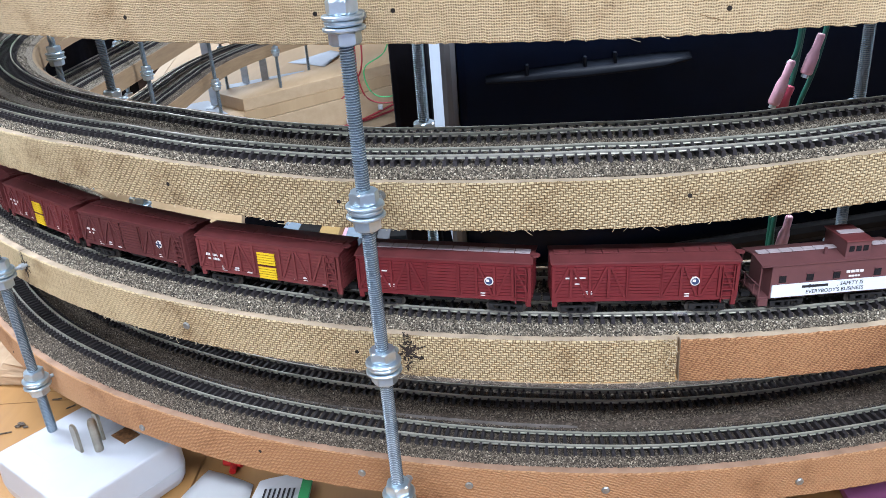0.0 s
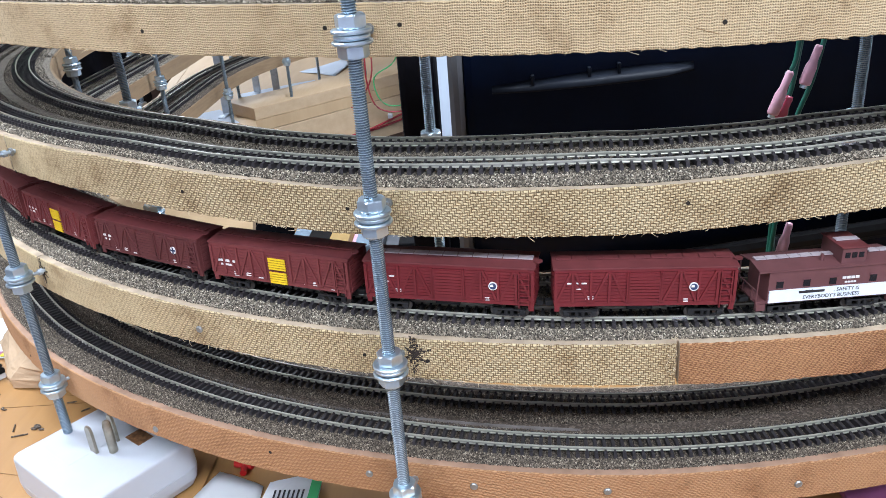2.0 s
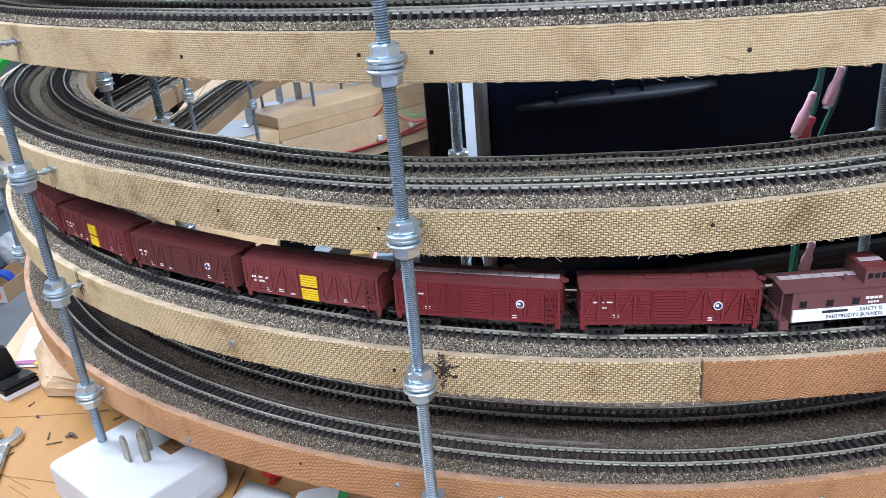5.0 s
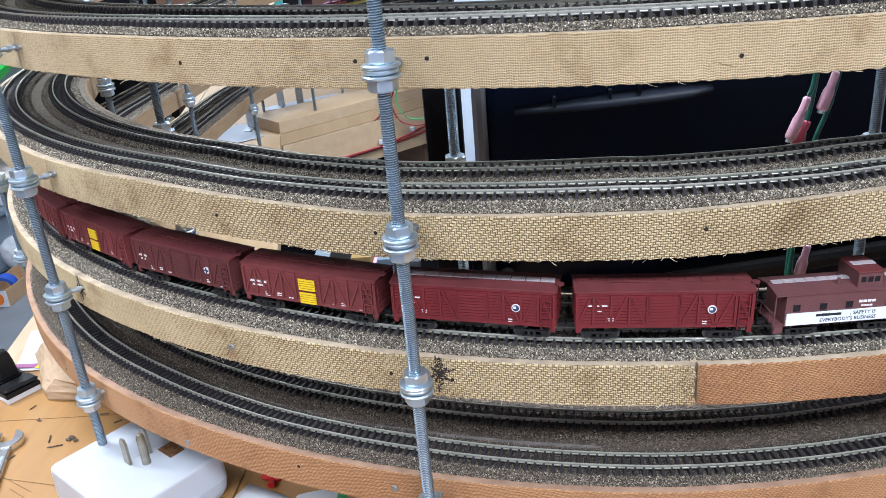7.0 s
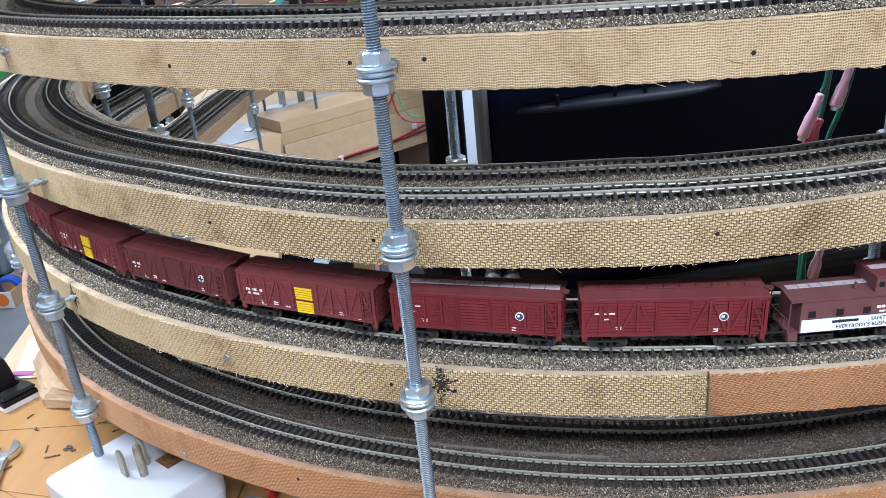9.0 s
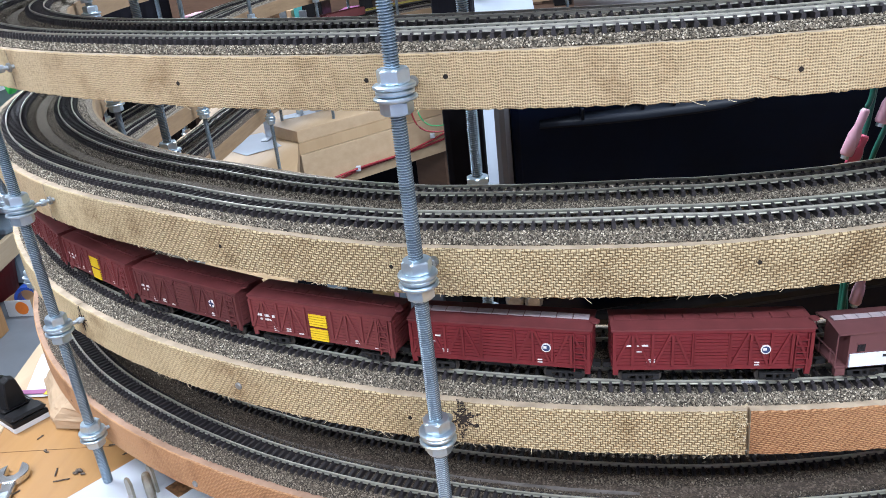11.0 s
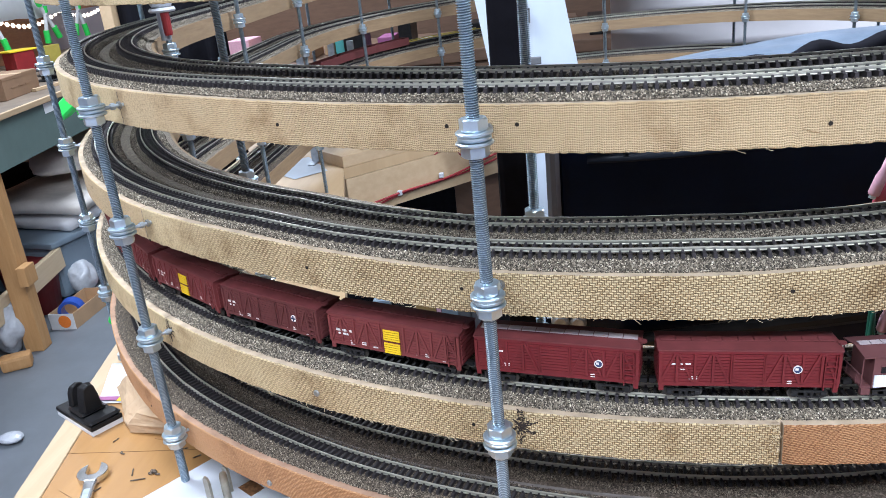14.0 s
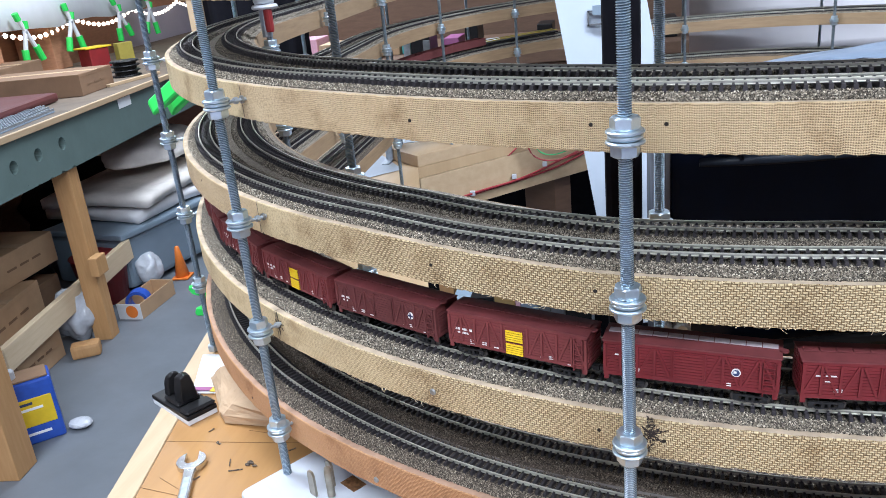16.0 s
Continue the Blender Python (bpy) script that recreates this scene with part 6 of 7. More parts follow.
# upright boxes on a shelf under the table
shelf = single("under_shelf", box(-0.24, -0.02, 0.80, 0.94, 0.585, 0.60, 0.002), M_BROWN_WOOD, "brown wooden shelf under the table", "shelf")
x = -0.222
for k, (w, mat, colour) in enumerate(((0.022, M_BIN, "grey"), (0.028, M_BLACK_PLASTIC, "black"), (0.024, M_OCHRE, "ochre"), (0.006, M_PINK, "pink"), (0.020, M_BIN, "grey-blue"), (0.014, M_GREY_BROWN, "grey-brown"), (0.016, M_GREY_BROWN, "brown-grey"), (0.03, M_BLACK_PLASTIC, "black"))):
    single("storage_box", box(x, x + w - 0.001, 0.82, 0.92, 0.6005, 0.862 + 0.004 * (k % 3), 0.001), mat, "slim %s box standing on the shelf under the table" % colour, "box", "boxes under the table")
    x += w

# sleeve and red lead on an inner rod, high up
a_in, back_in = heading(math.radians(-68.5))
sx, sy = CX + (RF - 0.081) * math.sin(a_in), CY + back_in - (RF - 0.081) * math.cos(a_in)
sleeve = thing("rod_sleeve", "white plastic sleeve with flange on a threaded rod", "sleeve", Matrix.Translation((sx, sy, 1.2105)))
part("tube", lathe([(0.0075, 0.004), (0.0085, 0.006), (0.0085, 0.05), (0.0070, 0.06)], 16), M_WHITE_PLASTIC, sleeve, smooth=True)
part("flange", lathe([(0.0098, 0.0), (0.0108, 0.0015), (0.0098, 0.0035)], 20), M_WHITE_PLASTIC, sleeve)
part("red_liner", lathe([(0.0030, -0.018), (0.0034, -0.016), (0.0036, 0.0)], 12, Matrix.Translation((0.0035, -0.004, 0))), M_DEEP_RED, sleeve, "red plastic liner below the flange")
part("steel_tube", lathe([(0.0042, -0.022), (0.0042, 0.0)], 12, Matrix.Translation((-0.0012, 0, 0))), M_ZINC_DULL, sleeve, "grey steel tube")

# added black sheet that stands in for the deep shade under the table
verts, faces = sheet([(-0.75, 1.98, 0.02), (1.2, 1.98, 0.02), (1.2, 2.0, 0.90), (-0.75, 2.0, 0.90)], 4, 60, 0.0, 3, 0.0006)
verts = [Vector((v.x, v.y + 0.02 * math.sin(v.x * 23) + (0.001 if i >= len(verts) // 2 else 0), v.z)) for i, v in enumerate(verts)]
single("under_table_shade", (verts, faces), M_BLACK_MATT, "black sheet added for the shade under the back of the table", "cloth", smooth=True)
# red bus wires hanging at the far side
for k in range(6):
    x0 = -0.115 + 0.011 * k
    wire([(x0 + 0.01, 1.44, 1.32), (x0, 1.435, 1.20), (x0 + 0.02 * math.sin(k * 2.1), 1.43, 1.12), (x0 + 0.012 * math.cos(k), 1.43, 1.02), (x0, 1.43, 0.94)], M_RED_WIRE, "red bus wire hanging at the far side of the spiral", 0.0018)


def far_wagon(phi, striped):
    """A small open wagon far off on the spiral's inner track."""
    ob = thing("wagon", "black flat wagon with yellow stripes on the far track" if striped else "dark maroon open wagon on the far track", "wagon", on_track(phi, TRACKS[1]), "wagons on the far track")
    if striped:
        part("deck", box(-0.040, 0.040, -0.009, 0.009, 0.004, 0.0065, 0.0004), M_BLACK_PLASTIC, ob)
        for y in (-0.0085, 0.0085):
            part("side_stripe", box(-0.038, 0.038, y - 0.0008, y + 0.0008, 0.0086, 0.0102, 0.0003), M_OLIVE_CARD, ob, "dull yellow side stripe")
    else:
        for y in (-0.009, 0.009):
            part("side", box(-0.040, 0.040, y - 0.0006, y + 0.0006, 0.0045, 0.0165, 0.0003), M_CAR_DARK, ob)
        for x in (-0.0405, 0.0405):
            part("end", box(x - 0.0005, x + 0.0005, -0.0083, 0.0083, 0.0045, 0.0165, 0.0002), M_CAR_DARK, ob)
        part("deck", box(-0.0398, 0.0398, -0.0083, 0.0083, 0.0042, 0.0052), M_CAR_DARK, ob)
    for s in (-1, 1):
        truck(ob, s * 0.028)
    return ob


for k in range(5):
    far_wagon(deg(2, -145 - 10 * k), k > 2)

# ---- beside and behind the table ----
BENCH_TOP = 0.845
BM = Matrix.Translation((-1.83, 1.97, 0)) @ Matrix.Rotation(radians(7), 4, "Z")   # y runs along the bench's front edge, x towards the aisle
bench = thing("workbench", "long workbench with grey-green front board and pine legs", "workbench", BM)
HOLES = [(0.103, 0.745), (0.243, 0.750), (0.393, 0.753)]


def holed_board(y0, y1, z0, z1, holes, r):
    """A board in the plane x = 0 with round holes cut right through."""
    bm = bmesh.new()
    ys = sorted({y0, y1, *(h[0] - 2 * r for h in holes), *(h[0] + 2 * r for h in holes)})
    n = 20
    for x, flip in ((0.0, False), (-0.035, True)):
        for a, b in zip(ys, ys[1:]):
            hole = [h for h in holes if a < h[0] < b]
            if not hole:
                f = bm.faces.new([bm.verts.new((x, y, z)) for y, z in ((a, z0), (b, z0), (b, z1), (a, z1))])
                continue
            hy, hz = hole[0]
            ring, out = [], []
            for k in range(n):
                t = 2 * math.pi * k / n + math.pi / n
                c, s = math.cos(t), math.sin(t)
                ring.append(bm.verts.new((x, hy + r * c, hz + r * s)))
                f = min((b - hy) / max(abs(c), 1e-6) if c > 0 else (hy - a) / max(abs(c), 1e-6), (z1 - hz) / max(abs(s), 1e-6) if s > 0 else (hz - z0) / max(abs(s), 1e-6))
                out.append(bm.verts.new((x, hy + f * c, hz + f * s)))
            for k in range(n):
                j = (k + 1) % n
                bm.faces.new((ring[k], out[k], out[j], ring[j]))
            if x == 0.0:
                for k in range(n):
                    j = (k + 1) % n
                    p, q = ring[k].co, ring[j].co
                    bm.faces.new([bm.verts.new(v) for v in ((0.0, p.y, p.z), (0.0, q.y, q.z), (-0.035, q.y, q.z), (-0.035, p.y, p.z))])
    for z in (z0, z1):
        bm.faces.new([bm.verts.new(v) for v in ((0, y0, z), (0, y1, z), (-0.035, y1, z), (-0.035, y0, z))])
    return bm


part("front_board", holed_board(-1.3, 4.2, 0.66, BENCH_TOP - 0.02, HOLES, 0.022), M_GREEN_PAINT, bench, "grey-green painted board with round holes")
part("top", box(-0.95, -0.004, -1.3, 4.2, BENCH_TOP - 0.019, BENCH_TOP, 0.002), M_BENCH_TOP, bench, "worn grey-brown plywood top")
part("edge_strip", box(-0.0035, 0.012, -1.3, 4.2, BENCH_TOP - 0.0195, BENCH_TOP + 0.001, 0.002), M_PINE, bench, "raw pale plywood edge")
for y in (0.425, 1.9):
    part("leg", box(-0.080, -0.012, y - 0.022, y + 0.040, 0.0, 0.659, 0.004), M_LEG, bench, "orange pine leg")
    part("leg", box(-0.90, -0.81, y - 0.045, y + 0.045, 0.0, 0.82, 0.004), M_LEG, bench, "orange pine leg")
part("leg", box(0.045, 0.135, -0.455, -0.365, 0.0, 0.82, 0.004), M_LEG, bench, "orange pine leg")
part("brace_block", box(-0.004, 0.03, 0.36, 0.43, 0.27, 0.34, 0.004), M_LEG, bench, "pine block screwed to the leg")
part("tape_patch", box(0.0005, 0.0015, 0.84, 0.95, 0.785, 0.822, 0), M_WHITE_CARD, bench, "white tape patch")


def B(x, y, z=0.0, turn=0.0):
    """A pose in the bench's own plan."""
    return BM @ pose(x, y, z, 0, 0, turn)


def carton(x, y, z, w, d, h, turn, mat, label, flaps=False):
    ob = thing("carton", label, "carton", B(x, y, z, turn), "cardboard cartons")
    part("body", box(-w / 2, w / 2, -d / 2, d / 2, 0, h, 0.003), mat, ob)
    part("tape", box(-w / 2 - 0.0006, w / 2 + 0.0006, -0.02, 0.02, h - 0.002, h + 0.0006), M_KRAFT, ob, "paper packing tape")
    part("lid_seam", box(-w / 2 - 0.0008, w / 2 + 0.0008, -d / 2 - 0.0008, d / 2 + 0.0008, h * 0.86, h * 0.86 + 0.002), mat, ob)
    for k in range(3):
        part("print_bar", box(w / 2 + 0.0005, w / 2 + 0.0015, -d * 0.3 + d * 0.2 * k, -d * 0.16 + d * 0.2 * k, h * 0.45, h * 0.52), M_CARDBOARD_DARK, ob, "unreadable print as a bar")
    return ob


# on the bench
carton(-0.37, 0.985, BENCH_TOP, 0.46, 0.29, 0.085, 2, M_CARDBOARD_DARK, "small brown carton standing on the workbench")
carton(-0.78, 1.35, BENCH_TOP, 0.20, 0.4, 0.10, 4, M_CARDBOARD_DARK, "dull brown carton at the back of the workbench")
single("vinyl_pad", box(-0.18, 0.16, -0.42, 0.14, 0, 0.035, 0.014, m=pose(0, 0, 0)), M_MAROON, "maroon vinyl pad lying on the workbench", "pad", m=B(-0.34, 0.62, BENCH_TOP + 0.001, 3))
for k in range(4):
    ob = thing("track_section", "loose grey metal track section on the workbench", "track section", B(-0.05 - 0.035 * k, 0.22 + 0.05 * k, BENCH_TOP, 4 + 2 * k), "track sections")
    for s in (-0.007, 0.007):
        part("rail", box(s - 0.002, s + 0.002, -0.22, 0.28, 0.004, 0.014, 0.0006), M_ZINC_DULL, ob)
    part("sleepers", box(-0.011, 0.011, -0.22, 0.28, 0, 0.004, 0.001), M_BIN, ob, "grey plastic sleepers")
single("wood_strip", box(-0.01, 0.01, -0.15, 0.2, 0, 0.012, 0.001), M_PINE, "loose pine strip on the workbench", "strip", m=B(-0.10, 1.20, BENCH_TOP + 0.0005, -12))
single("red_box", box(-0.05, 0.05, -0.055, 0.055, 0, 0.105, 0.004), M_DEEP_RED, "deep red box standing at the back of the workbench", "box", m=B(-0.585, 1.86, BENCH_TOP, -30))
single("yellow_tray", box(-0.055, 0.055, -0.075, 0.075, 0, 0.008, 0.003), M_LABEL_YELLOW, "yellow tray resting on a red box", "tray", m=B(-0.585, 1.86, BENCH_TOP + 0.1055, -30))
single("olive_box", box(-0.02, 0.02, -0.045, 0.045, 0, 0.11, 0.003), M_OLIVE_CARD, "olive yellow box standing on the workbench", "box", m=B(-0.50, 2.02, BENCH_TOP, -30))
spool = thing("cable_spool", "dark cable spool on the workbench", "spool", B(-0.22, 1.42, BENCH_TOP))
part("core", lathe([(0.05, 0), (0.05, 0.07)], 18), M_BLACK_PLASTIC, spool)
for z in (0.0, 0.022, 0.044, 0.064):
    part("rim", lathe([(0.062, z), (0.066, z + 0.004), (0.062, z + 0.008)], 18), M_BLACK_PLASTIC, spool)
# behind the bench: wooden wall, hanging sheet, lights
single("wall_panel", box(-1.15, -1.10, -1.5, 5.2, 0.0, 2.2), M_RUST_WOOD, "rust brown wooden wall panelling behind the workbench", "panelling", m=BM, kind="structure")
for y, w, mat, colour in ((-0.2, 0.30, M_CARDBOARD_DARK, "brown"), (0.2, 0.22, M_CARDBOARD, "brown"), (0.75, 0.2, M_RUST_WOOD, "rust brown"), (1.45, 0.16, M_RUST_WOOD, "rust brown"), (2.05, 0.16, M_RUST_WOOD, "rust brown")):
    single("shelf_box", box(-0.1, 0.1, -w / 2, w / 2, 0, 0.22 + 0.1 * (y % 0.3), 0.004), mat, "%s box stored at the back of the workbench" % colour, "box", "boxes at the back", m=B(-0.96, y, BENCH_TOP))
single("lilac_board", box(-1.095, -1.08, 3.25, 5.1, 0.6, 1.06, 0.002), M_WALL, "lilac painted board against the wooden wall", "board", m=BM)
verts, faces = sheet([(-0.80, -0.5, 1.07), (-0.80, 3.05, 1.08), (-0.84, 3.05, 2.1), (-0.84, -0.5, 2.1)], 6, 16, 0.0, 4, 0.0006)
verts = [Vector((v.x + 0.02 * math.sin(v.y * 7) + 0.001 * (i >= len(verts) // 2), v.y, v.z + 0.012 * math.sin(v.y * 9))) for i, v in enumerate(verts)]
single("backdrop_sheet", (verts, faces), M_WHITE_CARD, "white backdrop sheet hanging with green spring clips along its edge", "sheet", m=BM, smooth=True)
CLIP = thing("spring_clip", "large spring clip with bright green ends on a hanging sheet", "clip", B(-0.76, 2.03, 1.05), "green spring clips")
for s, top in ((-1, 0.07), (1, 0.115)):
    part("arm", rod((0.010 * s, 0.030 * s, -0.05), (-0.004 * s, -0.010 * s, top - 0.02), 0.011, 8), M_PAPER, CLIP, "white plastic arm")
    part("tip", rod((0.016 * s, 0.046 * s, -0.115), (0.011 * s, 0.031 * s, -0.045), 0.017, 10), M_GREEN_CLIP, CLIP, "bright green plastic tip")
    part("grip", rod((-0.004 * s, -0.011 * s, top - 0.025), (-0.006 * s, -0.018 * s, top + 0.01), 0.015, 10), M_GREEN_CLIP, CLIP, "bright green plastic grip")
part("pivot", rod((-0.012, 0, 0.03), (0.012, 0, 0.03), 0.007, 8), M_ZINC_DULL, CLIP)
for y, z, tilt in ((1.60, 1.04, 10), (2.60, 1.05, 14), (3.02, 1.04, -6), (1.15, 1.04, -8)):
    copy_thing(CLIP, B(-0.76, y, z) @ Matrix.Rotation(radians(tilt), 4, "X"))
LIGHTS = []
for k in range(60):
    y = 0.9 + 0.058 * k
    LIGHTS.append((-0.862, y, 1.085 - 0.055 * abs(math.sin(y * 4.2))))
string = thing("string_light", "warm white string of small lights draped above the workbench", "string lights", BM)
part("cable", tube(LIGHTS[::3], 0.002), M_WHITE_PLASTIC, string)
BULB = mesh_data("bulb", *lathe([(0.005, -0.011), (0.011, -0.003), (0.011, 0.005), (0.004, 0.012)], 10), M_GLOW)
for p in LIGHTS:
    ob = part("bulb", BULB, M_GLOW, string)
    ob.location = p
# under the bench
single("plank", box(-0.012, 0.012, -0.46, 0.46, -0.043, 0.043, 0.003), M_PALE_PINE, "long pale plank leaning behind the bench legs", "plank", m=B(-0.112, 0.405, 0.181, 0) @ Matrix.Rotation(radians(2.2), 4, "X"))
carton(-0.26, 0.165, 0.0, 0.24, 0.27, 0.125, 0, M_CARDBOARD, "brown carton on the floor under the workbench")
carton(-0.40, 0.20, 0.1265, 0.34, 0.40, 0.13, 4, M_CARDBOARD, "brown carton stacked on another carton")
carton(-0.44, 0.50, 0.0, 0.24, 0.30, 0.19, -3, M_CARDBOARD_DARK, "dull brown carton on the floor behind a pine leg")
carton(-0.42, 0.46, 0.258, 0.26, 0.34, 0.12, -6, M_CARDBOARD, "top brown carton of a stack under the workbench")


def jug():
    ob = thing("solvent_can", "rectangular yellow and blue printed can with white cap on the floor", "can", Matrix.Translation((-1.738, 1.745, 0)) @ Matrix.Rotation(radians(42), 4, "Z"))
    part("can_body", box(-0.075, 0.075, -0.045, 0.045, 0, 0.20, 0.008), M_BLUE, ob)
    part("label_band", box(-0.0755, 0.066, -0.0458, 0.0458, 0.055, 0.150, 0.006), M_LABEL_YELLOW, ob, "yellow printed band")
    part("can_top", box(-0.068, 0.068, -0.040, 0.040, 0.2002, 0.206, 0.003), M_CARDBOARD_DARK, ob, "brown top")
    part("cap", lathe([(0.018, 0.206), (0.018, 0.228), (0.015, 0.232)], 14, Matrix.Translation((-0.03, 0, 0))), M_WHITE_PLASTIC, ob, "white screw cap")
    for k, (x, z, w) in enumerate(((-0.05, 0.128, 0.06), (-0.05, 0.110, 0.085), (-0.03, 0.030, 0.07), (-0.055, 0.166, 0.03))):
        part("print_bar", box(x, x + w, -0.0466, -0.0452, z, z + 0.008), M_WHITE_CARD if k else M_NAVY, ob, "unreadable print as a bar")
    return ob


jug()
cap = bmesh.new()
bmesh.ops.create_icosphere(cap, subdivisions=2, radius=0.03)
cap.transform(Matrix.Translation((0, 0, 0.014)) @ Matrix.Diagonal((1.3, 1.0, 0.45, 1)))
single("plastic_dish", cap, M_CLEAR, "crushed clear plastic dish on the floor", "dish", m=Matrix.Translation((-1.632, 1.802, 0)))


def lump(sx, sy, sz, seed, rough=0.25):
    bm = bmesh.new()
    bmesh.ops.create_icosphere(bm, subdivisions=4, radius=1)
    for v in bm.verts:
        c = v.co.copy()
        n = noise.noise(c * 1.7 + Vector((seed, 0, 0))) * rough + abs(noise.noise(c * 4 + Vector((0, seed, 0)))) * rough * 0.6
        v.co = Vector((c.x * sx, c.y * sy, c.z * sz)) * (1 + n)
    low = min(v.co.z for v in bm.verts)
    for v in bm.verts:
        v.co.z = max(v.co.z - low - 0.01, 0)
    return bm


single("plastic_bag", lump(0.07, 0.07, 0.10, 2), M_CLEAR, "crumpled clear plastic bag beside a pine leg", "plastic bag", m=B(-0.14, 0.42, 0, 0), smooth=True)
single("wood_offcut", box(-0.05, 0.05, -0.03, 0.03, 0, 0.05, 0.012), M_LEG, "brown wood offcut on the floor", "offcut", m=Matrix.Translation((-1.915, 2.25, 0)) @ Matrix.Rotation(radians(30), 4, "Z"))
ob = thing("small_carton", "open white carton with an orange round label on the floor", "carton", B(0.0, 0.70, 0, -8))
part("front_panel", box(-0.052, 0.052, -0.125, -0.122, 0, 0.066, 0.001), M_PAPER, ob)
part("back_panel", box(-0.052, 0.052, 0.122, 0.125, 0, 0.066, 0.001), M_CARDBOARD, ob)
for s in (-1, 1):
    part("side_panel", box(s * 0.0505 - 0.0015, s * 0.0505 + 0.0015, -0.1215, 0.1215, 0, 0.066, 0.001), M_CARDBOARD, ob)
part("bottom", box(-0.048, 0.048, -0.1215, 0.1215, 0, 0.003), M_CARDBOARD, ob)
part("round_label", lathe([(0.026, 0), (0.026, 0.0012)], 24, Matrix.Translation((0.012, -0.1252, 0.034)) @ Matrix.Rotation(radians(90), 4, "X")), M_ORANGE, ob, "orange round label")
ob = thing("tape_roll", "roll of blue masking tape standing in a carton", "tape roll", B(-0.008, 0.65, 0.0035, 8))
ring = bmesh.new()
for k in range(24):
    a, b = 2 * math.pi * k / 24, 2 * math.pi * (k + 1) / 24
    q = [[ring.verts.new((r * math.cos(t), y, r * math.sin(t) + 0.046)) for r in (0.034, 0.046) for y in (-0.024, 0.024)] for t in (a, b)]
    for i, j in ((0, 1), (1, 3), (3, 2), (2, 0)):
        ring.faces.new((q[0][i], q[0][j], q[1][j], q[1][i]))
bmesh.ops.remove_doubles(ring, verts=ring.verts[:], dist=0.0001)
part("tape", ring, M_BLUE, ob)
single("tub", lathe([(0.085, 0), (0.11, 0.20), (0.115, 0.205), (0.105, 0.205)], 24), M_DEEP_RED, "dull red plastic tub under the workbench", "tub", m=B(-0.22, 0.80, 0.0), smooth=True)
single("plastic_bag", lump(0.055, 0.06, 0.075, 5), M_CLEAR, "crumpled clear plastic bag behind a carton", "plastic bag", m=B(-0.085, 0.93, 0, 0), smooth=True)
ob = thing("traffic_cone", "small orange plastic cone leaning on the floor", "cone", B(0.03, 1.0, 0.002) @ Matrix.Diagonal((0.62, 0.62, 0.75, 1)))
part("cone_body", lathe([(0.05, 0.01), (0.015, 0.19), (0.010, 0.195)], 16), M_ORANGE, ob, smooth=True)
part("cone_foot", box(-0.06, 0.06, -0.06, 0.06, 0, 0.01, 0.003), M_ORANGE, ob)
ob = thing("storage_bin", "grey-blue lidded plastic bin under the workbench", "bin", B(-0.24, 1.16, 0.0, -20))
part("bin_body", box(-0.22, 0.22, -0.26, 0.26, 0.02, 0.24, 0.02), M_BIN, ob)
part("bin_lid", box(-0.235, 0.235, -0.275, 0.275, 0.242, 0.268, 0.008), M_BIN, ob)
for k in range(2):
    single("foam_slab", sheet([(-0.28, -0.33, 0), (0.26, -0.33, 0), (0.26, 0.36, 0.0), (-0.28, 0.36, 0)], 10, 10, 0.05, 11 + k, 0.045), M_FOAM if k == 0 else M_PILLOW, "soft dirty white foam slab stacked under the workbench", "foam slab", "foam slabs", m=B(-0.24, 1.36 - 0.02 * k, 0.272 + 0.066 * k, -18 + 8 * k), smooth=True)
single("cushion", lump(0.20, 0.32, 0.075, 6, 0.12), M_PILLOW, "soft grey-white cushion on top of foam slabs", "cushion", m=B(-0.22, 1.50, 0.430), smooth=True)
single("sack", lump(0.22, 0.26, 0.17, 9), M_SACK, "dark sack under the workbench", "sack", "sacks", m=B(-0.62, 0.62, 0.0), smooth=True)
single("sack", lump(0.2, 0.22, 0.28, 13), M_SACK, "dark bulging sack behind cartons", "sack", "sacks", m=B(-0.80, 0.2, 0.0), smooth=True)
single("sack", lump(0.25, 0.4, 0.2, 17), M_SACK, "dark sack under the workbench", "sack", "sacks", m=B(-0.75, 1.7, 0.0), smooth=True)

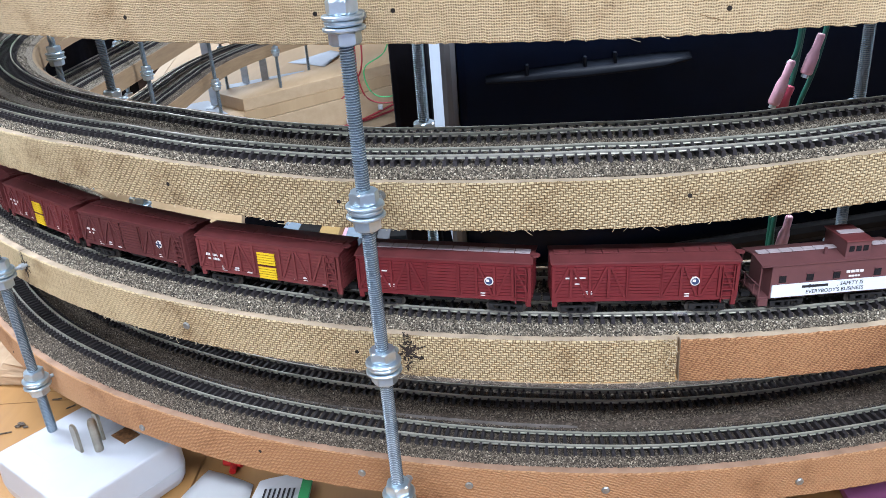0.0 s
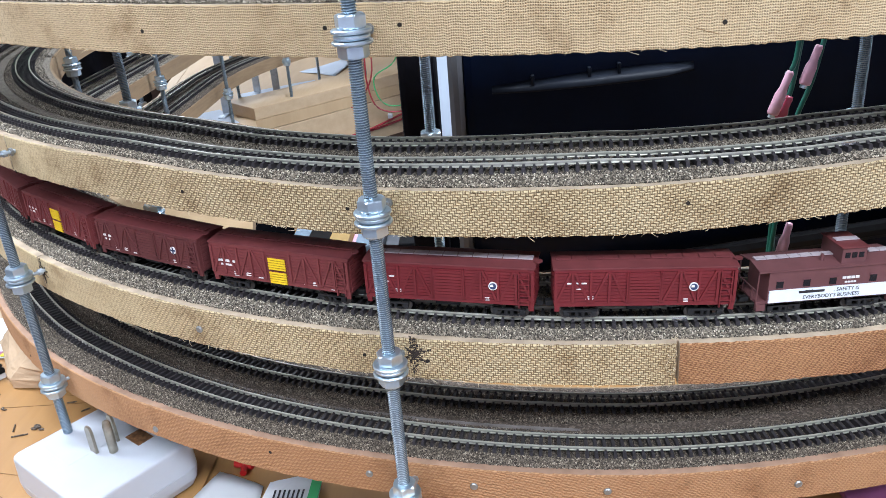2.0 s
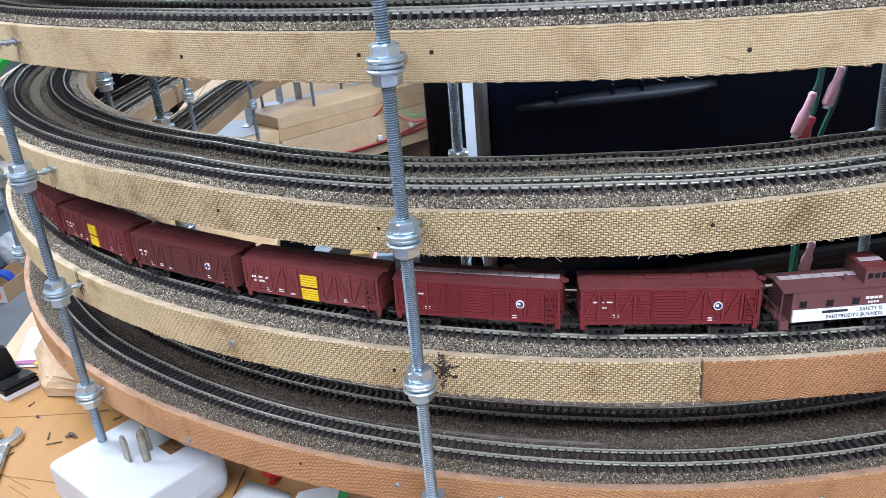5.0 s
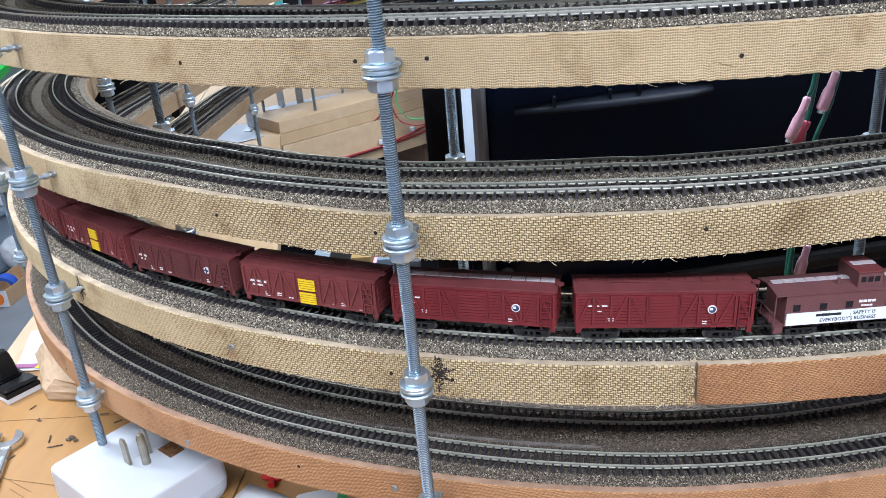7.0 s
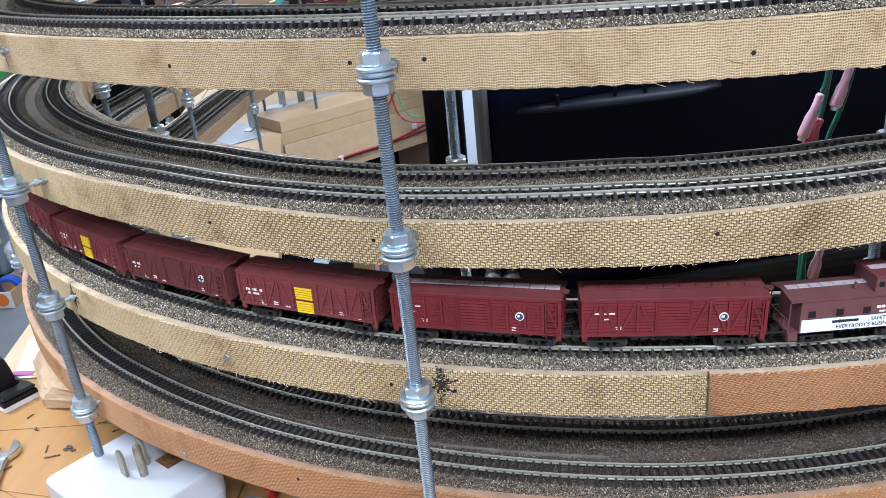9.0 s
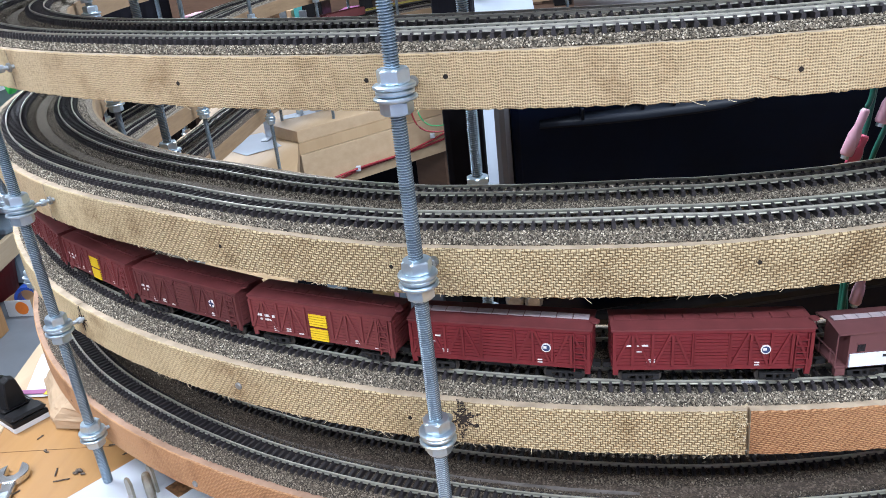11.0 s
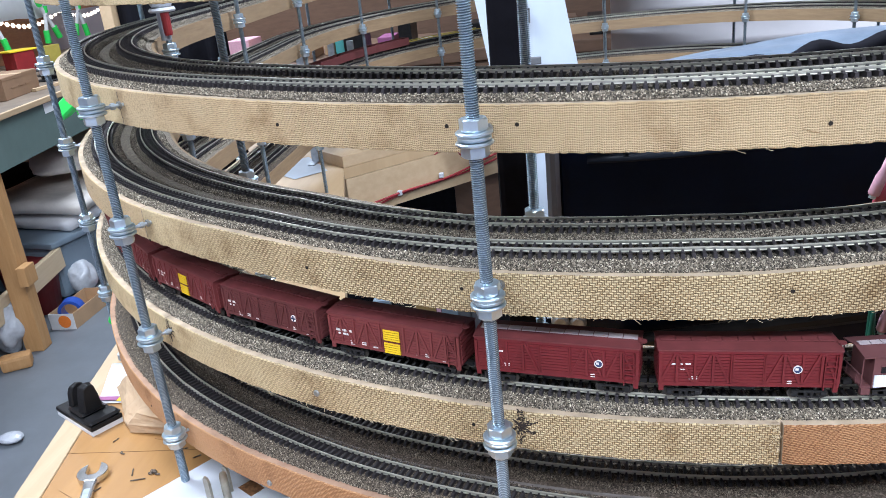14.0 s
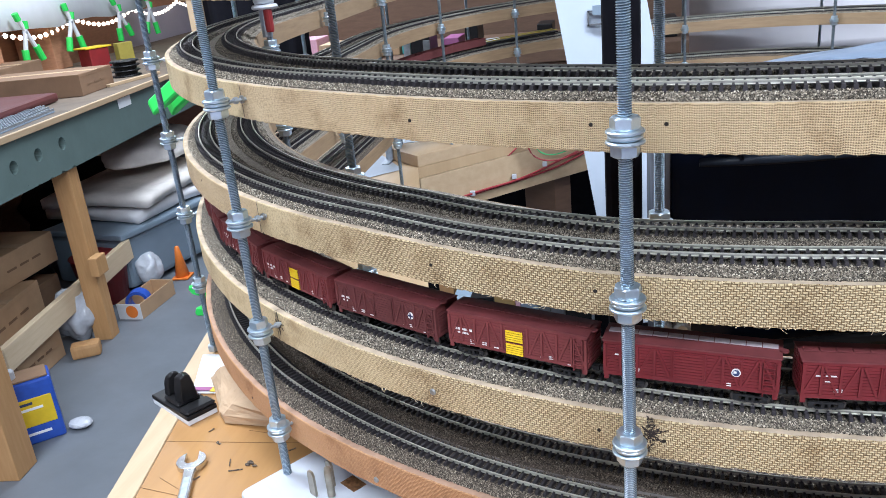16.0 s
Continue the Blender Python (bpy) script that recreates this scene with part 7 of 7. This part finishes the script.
# green spring clamps on the rim
def clamp(p, q, turn=90):
    """A spring clamp whose jaws grip at p and whose handles end about q."""
    p, q = Vector(p), Vector(q)
    x = (q - p).normalized()
    z = Vector((0, 0, 1))
    y = z.cross(x).normalized()
    m = Matrix((x, y, x.cross(y))).transposed().to_4x4()
    n = (q - p).length
    ob = thing("spring_clamp", "bright green plastic spring clamp gripping a board edge", "clamp", Matrix.Translation(p) @ m @ Matrix.Rotation(radians(turn), 4, "X"), "clamps on the rim")
    for s in (-1, 1):
        part("handle", prism([(0.0, s * 0.003), (0.0, s * 0.011), (n * 0.5, s * 0.015), (n * 0.95, s * 0.018), (n, s * 0.013), (n * 0.9, s * 0.007), (n * 0.4, s * 0.005)], -0.009, 0.009, 0.002), M_GREEN_CLIP, ob)
        part("jaw", prism([(-0.001, s * 0.002), (-0.001, s * 0.011), (-0.022, s * 0.010), (-0.028, s * 0.0015)], -0.007, 0.007, 0.0015), M_GREEN_CLIP, ob)
    part("spring", rod((0.002, 0, -0.011), (0.002, 0, 0.011), 0.004, 10), M_ZINC_DULL, ob, "steel pivot spring")
    return ob


clamp((-0.436, 0.815, 1.172), (-0.548, 0.834, 1.100), 15)
clamp((-0.428, 0.685, 0.926), (-0.470, 0.700, 0.922))

# behind the spiral: a second wooden workbench with boxes
back = thing("back_workbench", "brown wooden workbench behind the spiral", "workbench", Matrix.Translation((0, 0, 0)))
part("top", box(-1.5, 1.2, 2.75, 3.4, 0.86, 0.90, 0.003), M_BROWN_WOOD, back)
part("front_board", box(-1.5, 1.2, 2.765, 2.785, 0.72, 0.859, 0.002), M_BROWN_WOOD, back)
for x in (-1.4, -0.2, 1.0):
    part("leg", box(x, x + 0.09, 2.79, 2.88, 0, 0.86, 0.003), M_LEG, back)
single("back_panel", box(-1.5, 0.25, 3.42, 3.45, 0, 1.25, 0.003), M_BROWN_WOOD, "brown wooden panel behind the back workbench", "panel", kind="structure")
rnd = random.Random(21)
x = -1.45
while x < 0.15:
    w = rnd.uniform(0.02, 0.085)
    mat, colour = rnd.choice(((M_CARDBOARD, "brown"), (M_CARDBOARD_DARK, "dull brown"), (M_CARDBOARD_DARK, "dark brown"), (M_BROWN_WOOD, "wooden"), (M_WHITE_CARD, "white"), (M_BLACK_PLASTIC, "black"), (M_PURPLE, "purple"), (M_CARDBOARD, "brown"), (M_KRAFT, "tan"), (M_BLACK_PLASTIC, "dark"), (M_TEAL, "teal"), (M_PINK, "pink"), (M_BIN, "grey-blue"), (M_FOAM, "off-white")))
    single("parts_box", box(0, w, 0, 0.14, 0, rnd.uniform(0.03, 0.10), 0.003), mat, "%s parts box on the back workbench" % colour, "box", "boxes on the back workbench", m=Matrix.Translation((x, rnd.uniform(2.80, 2.95), 0.9005)))
    x += w + rnd.uniform(0.005, 0.04)

# single ties, last
TIE_DATA = mesh_data("tie", *tie_box(), M_TIE)
for phi, centre in single_ties:
    ob = new("tie", TIE_DATA)
    ob.parent = helix
    ob.matrix_world = tie_pose(phi, centre)
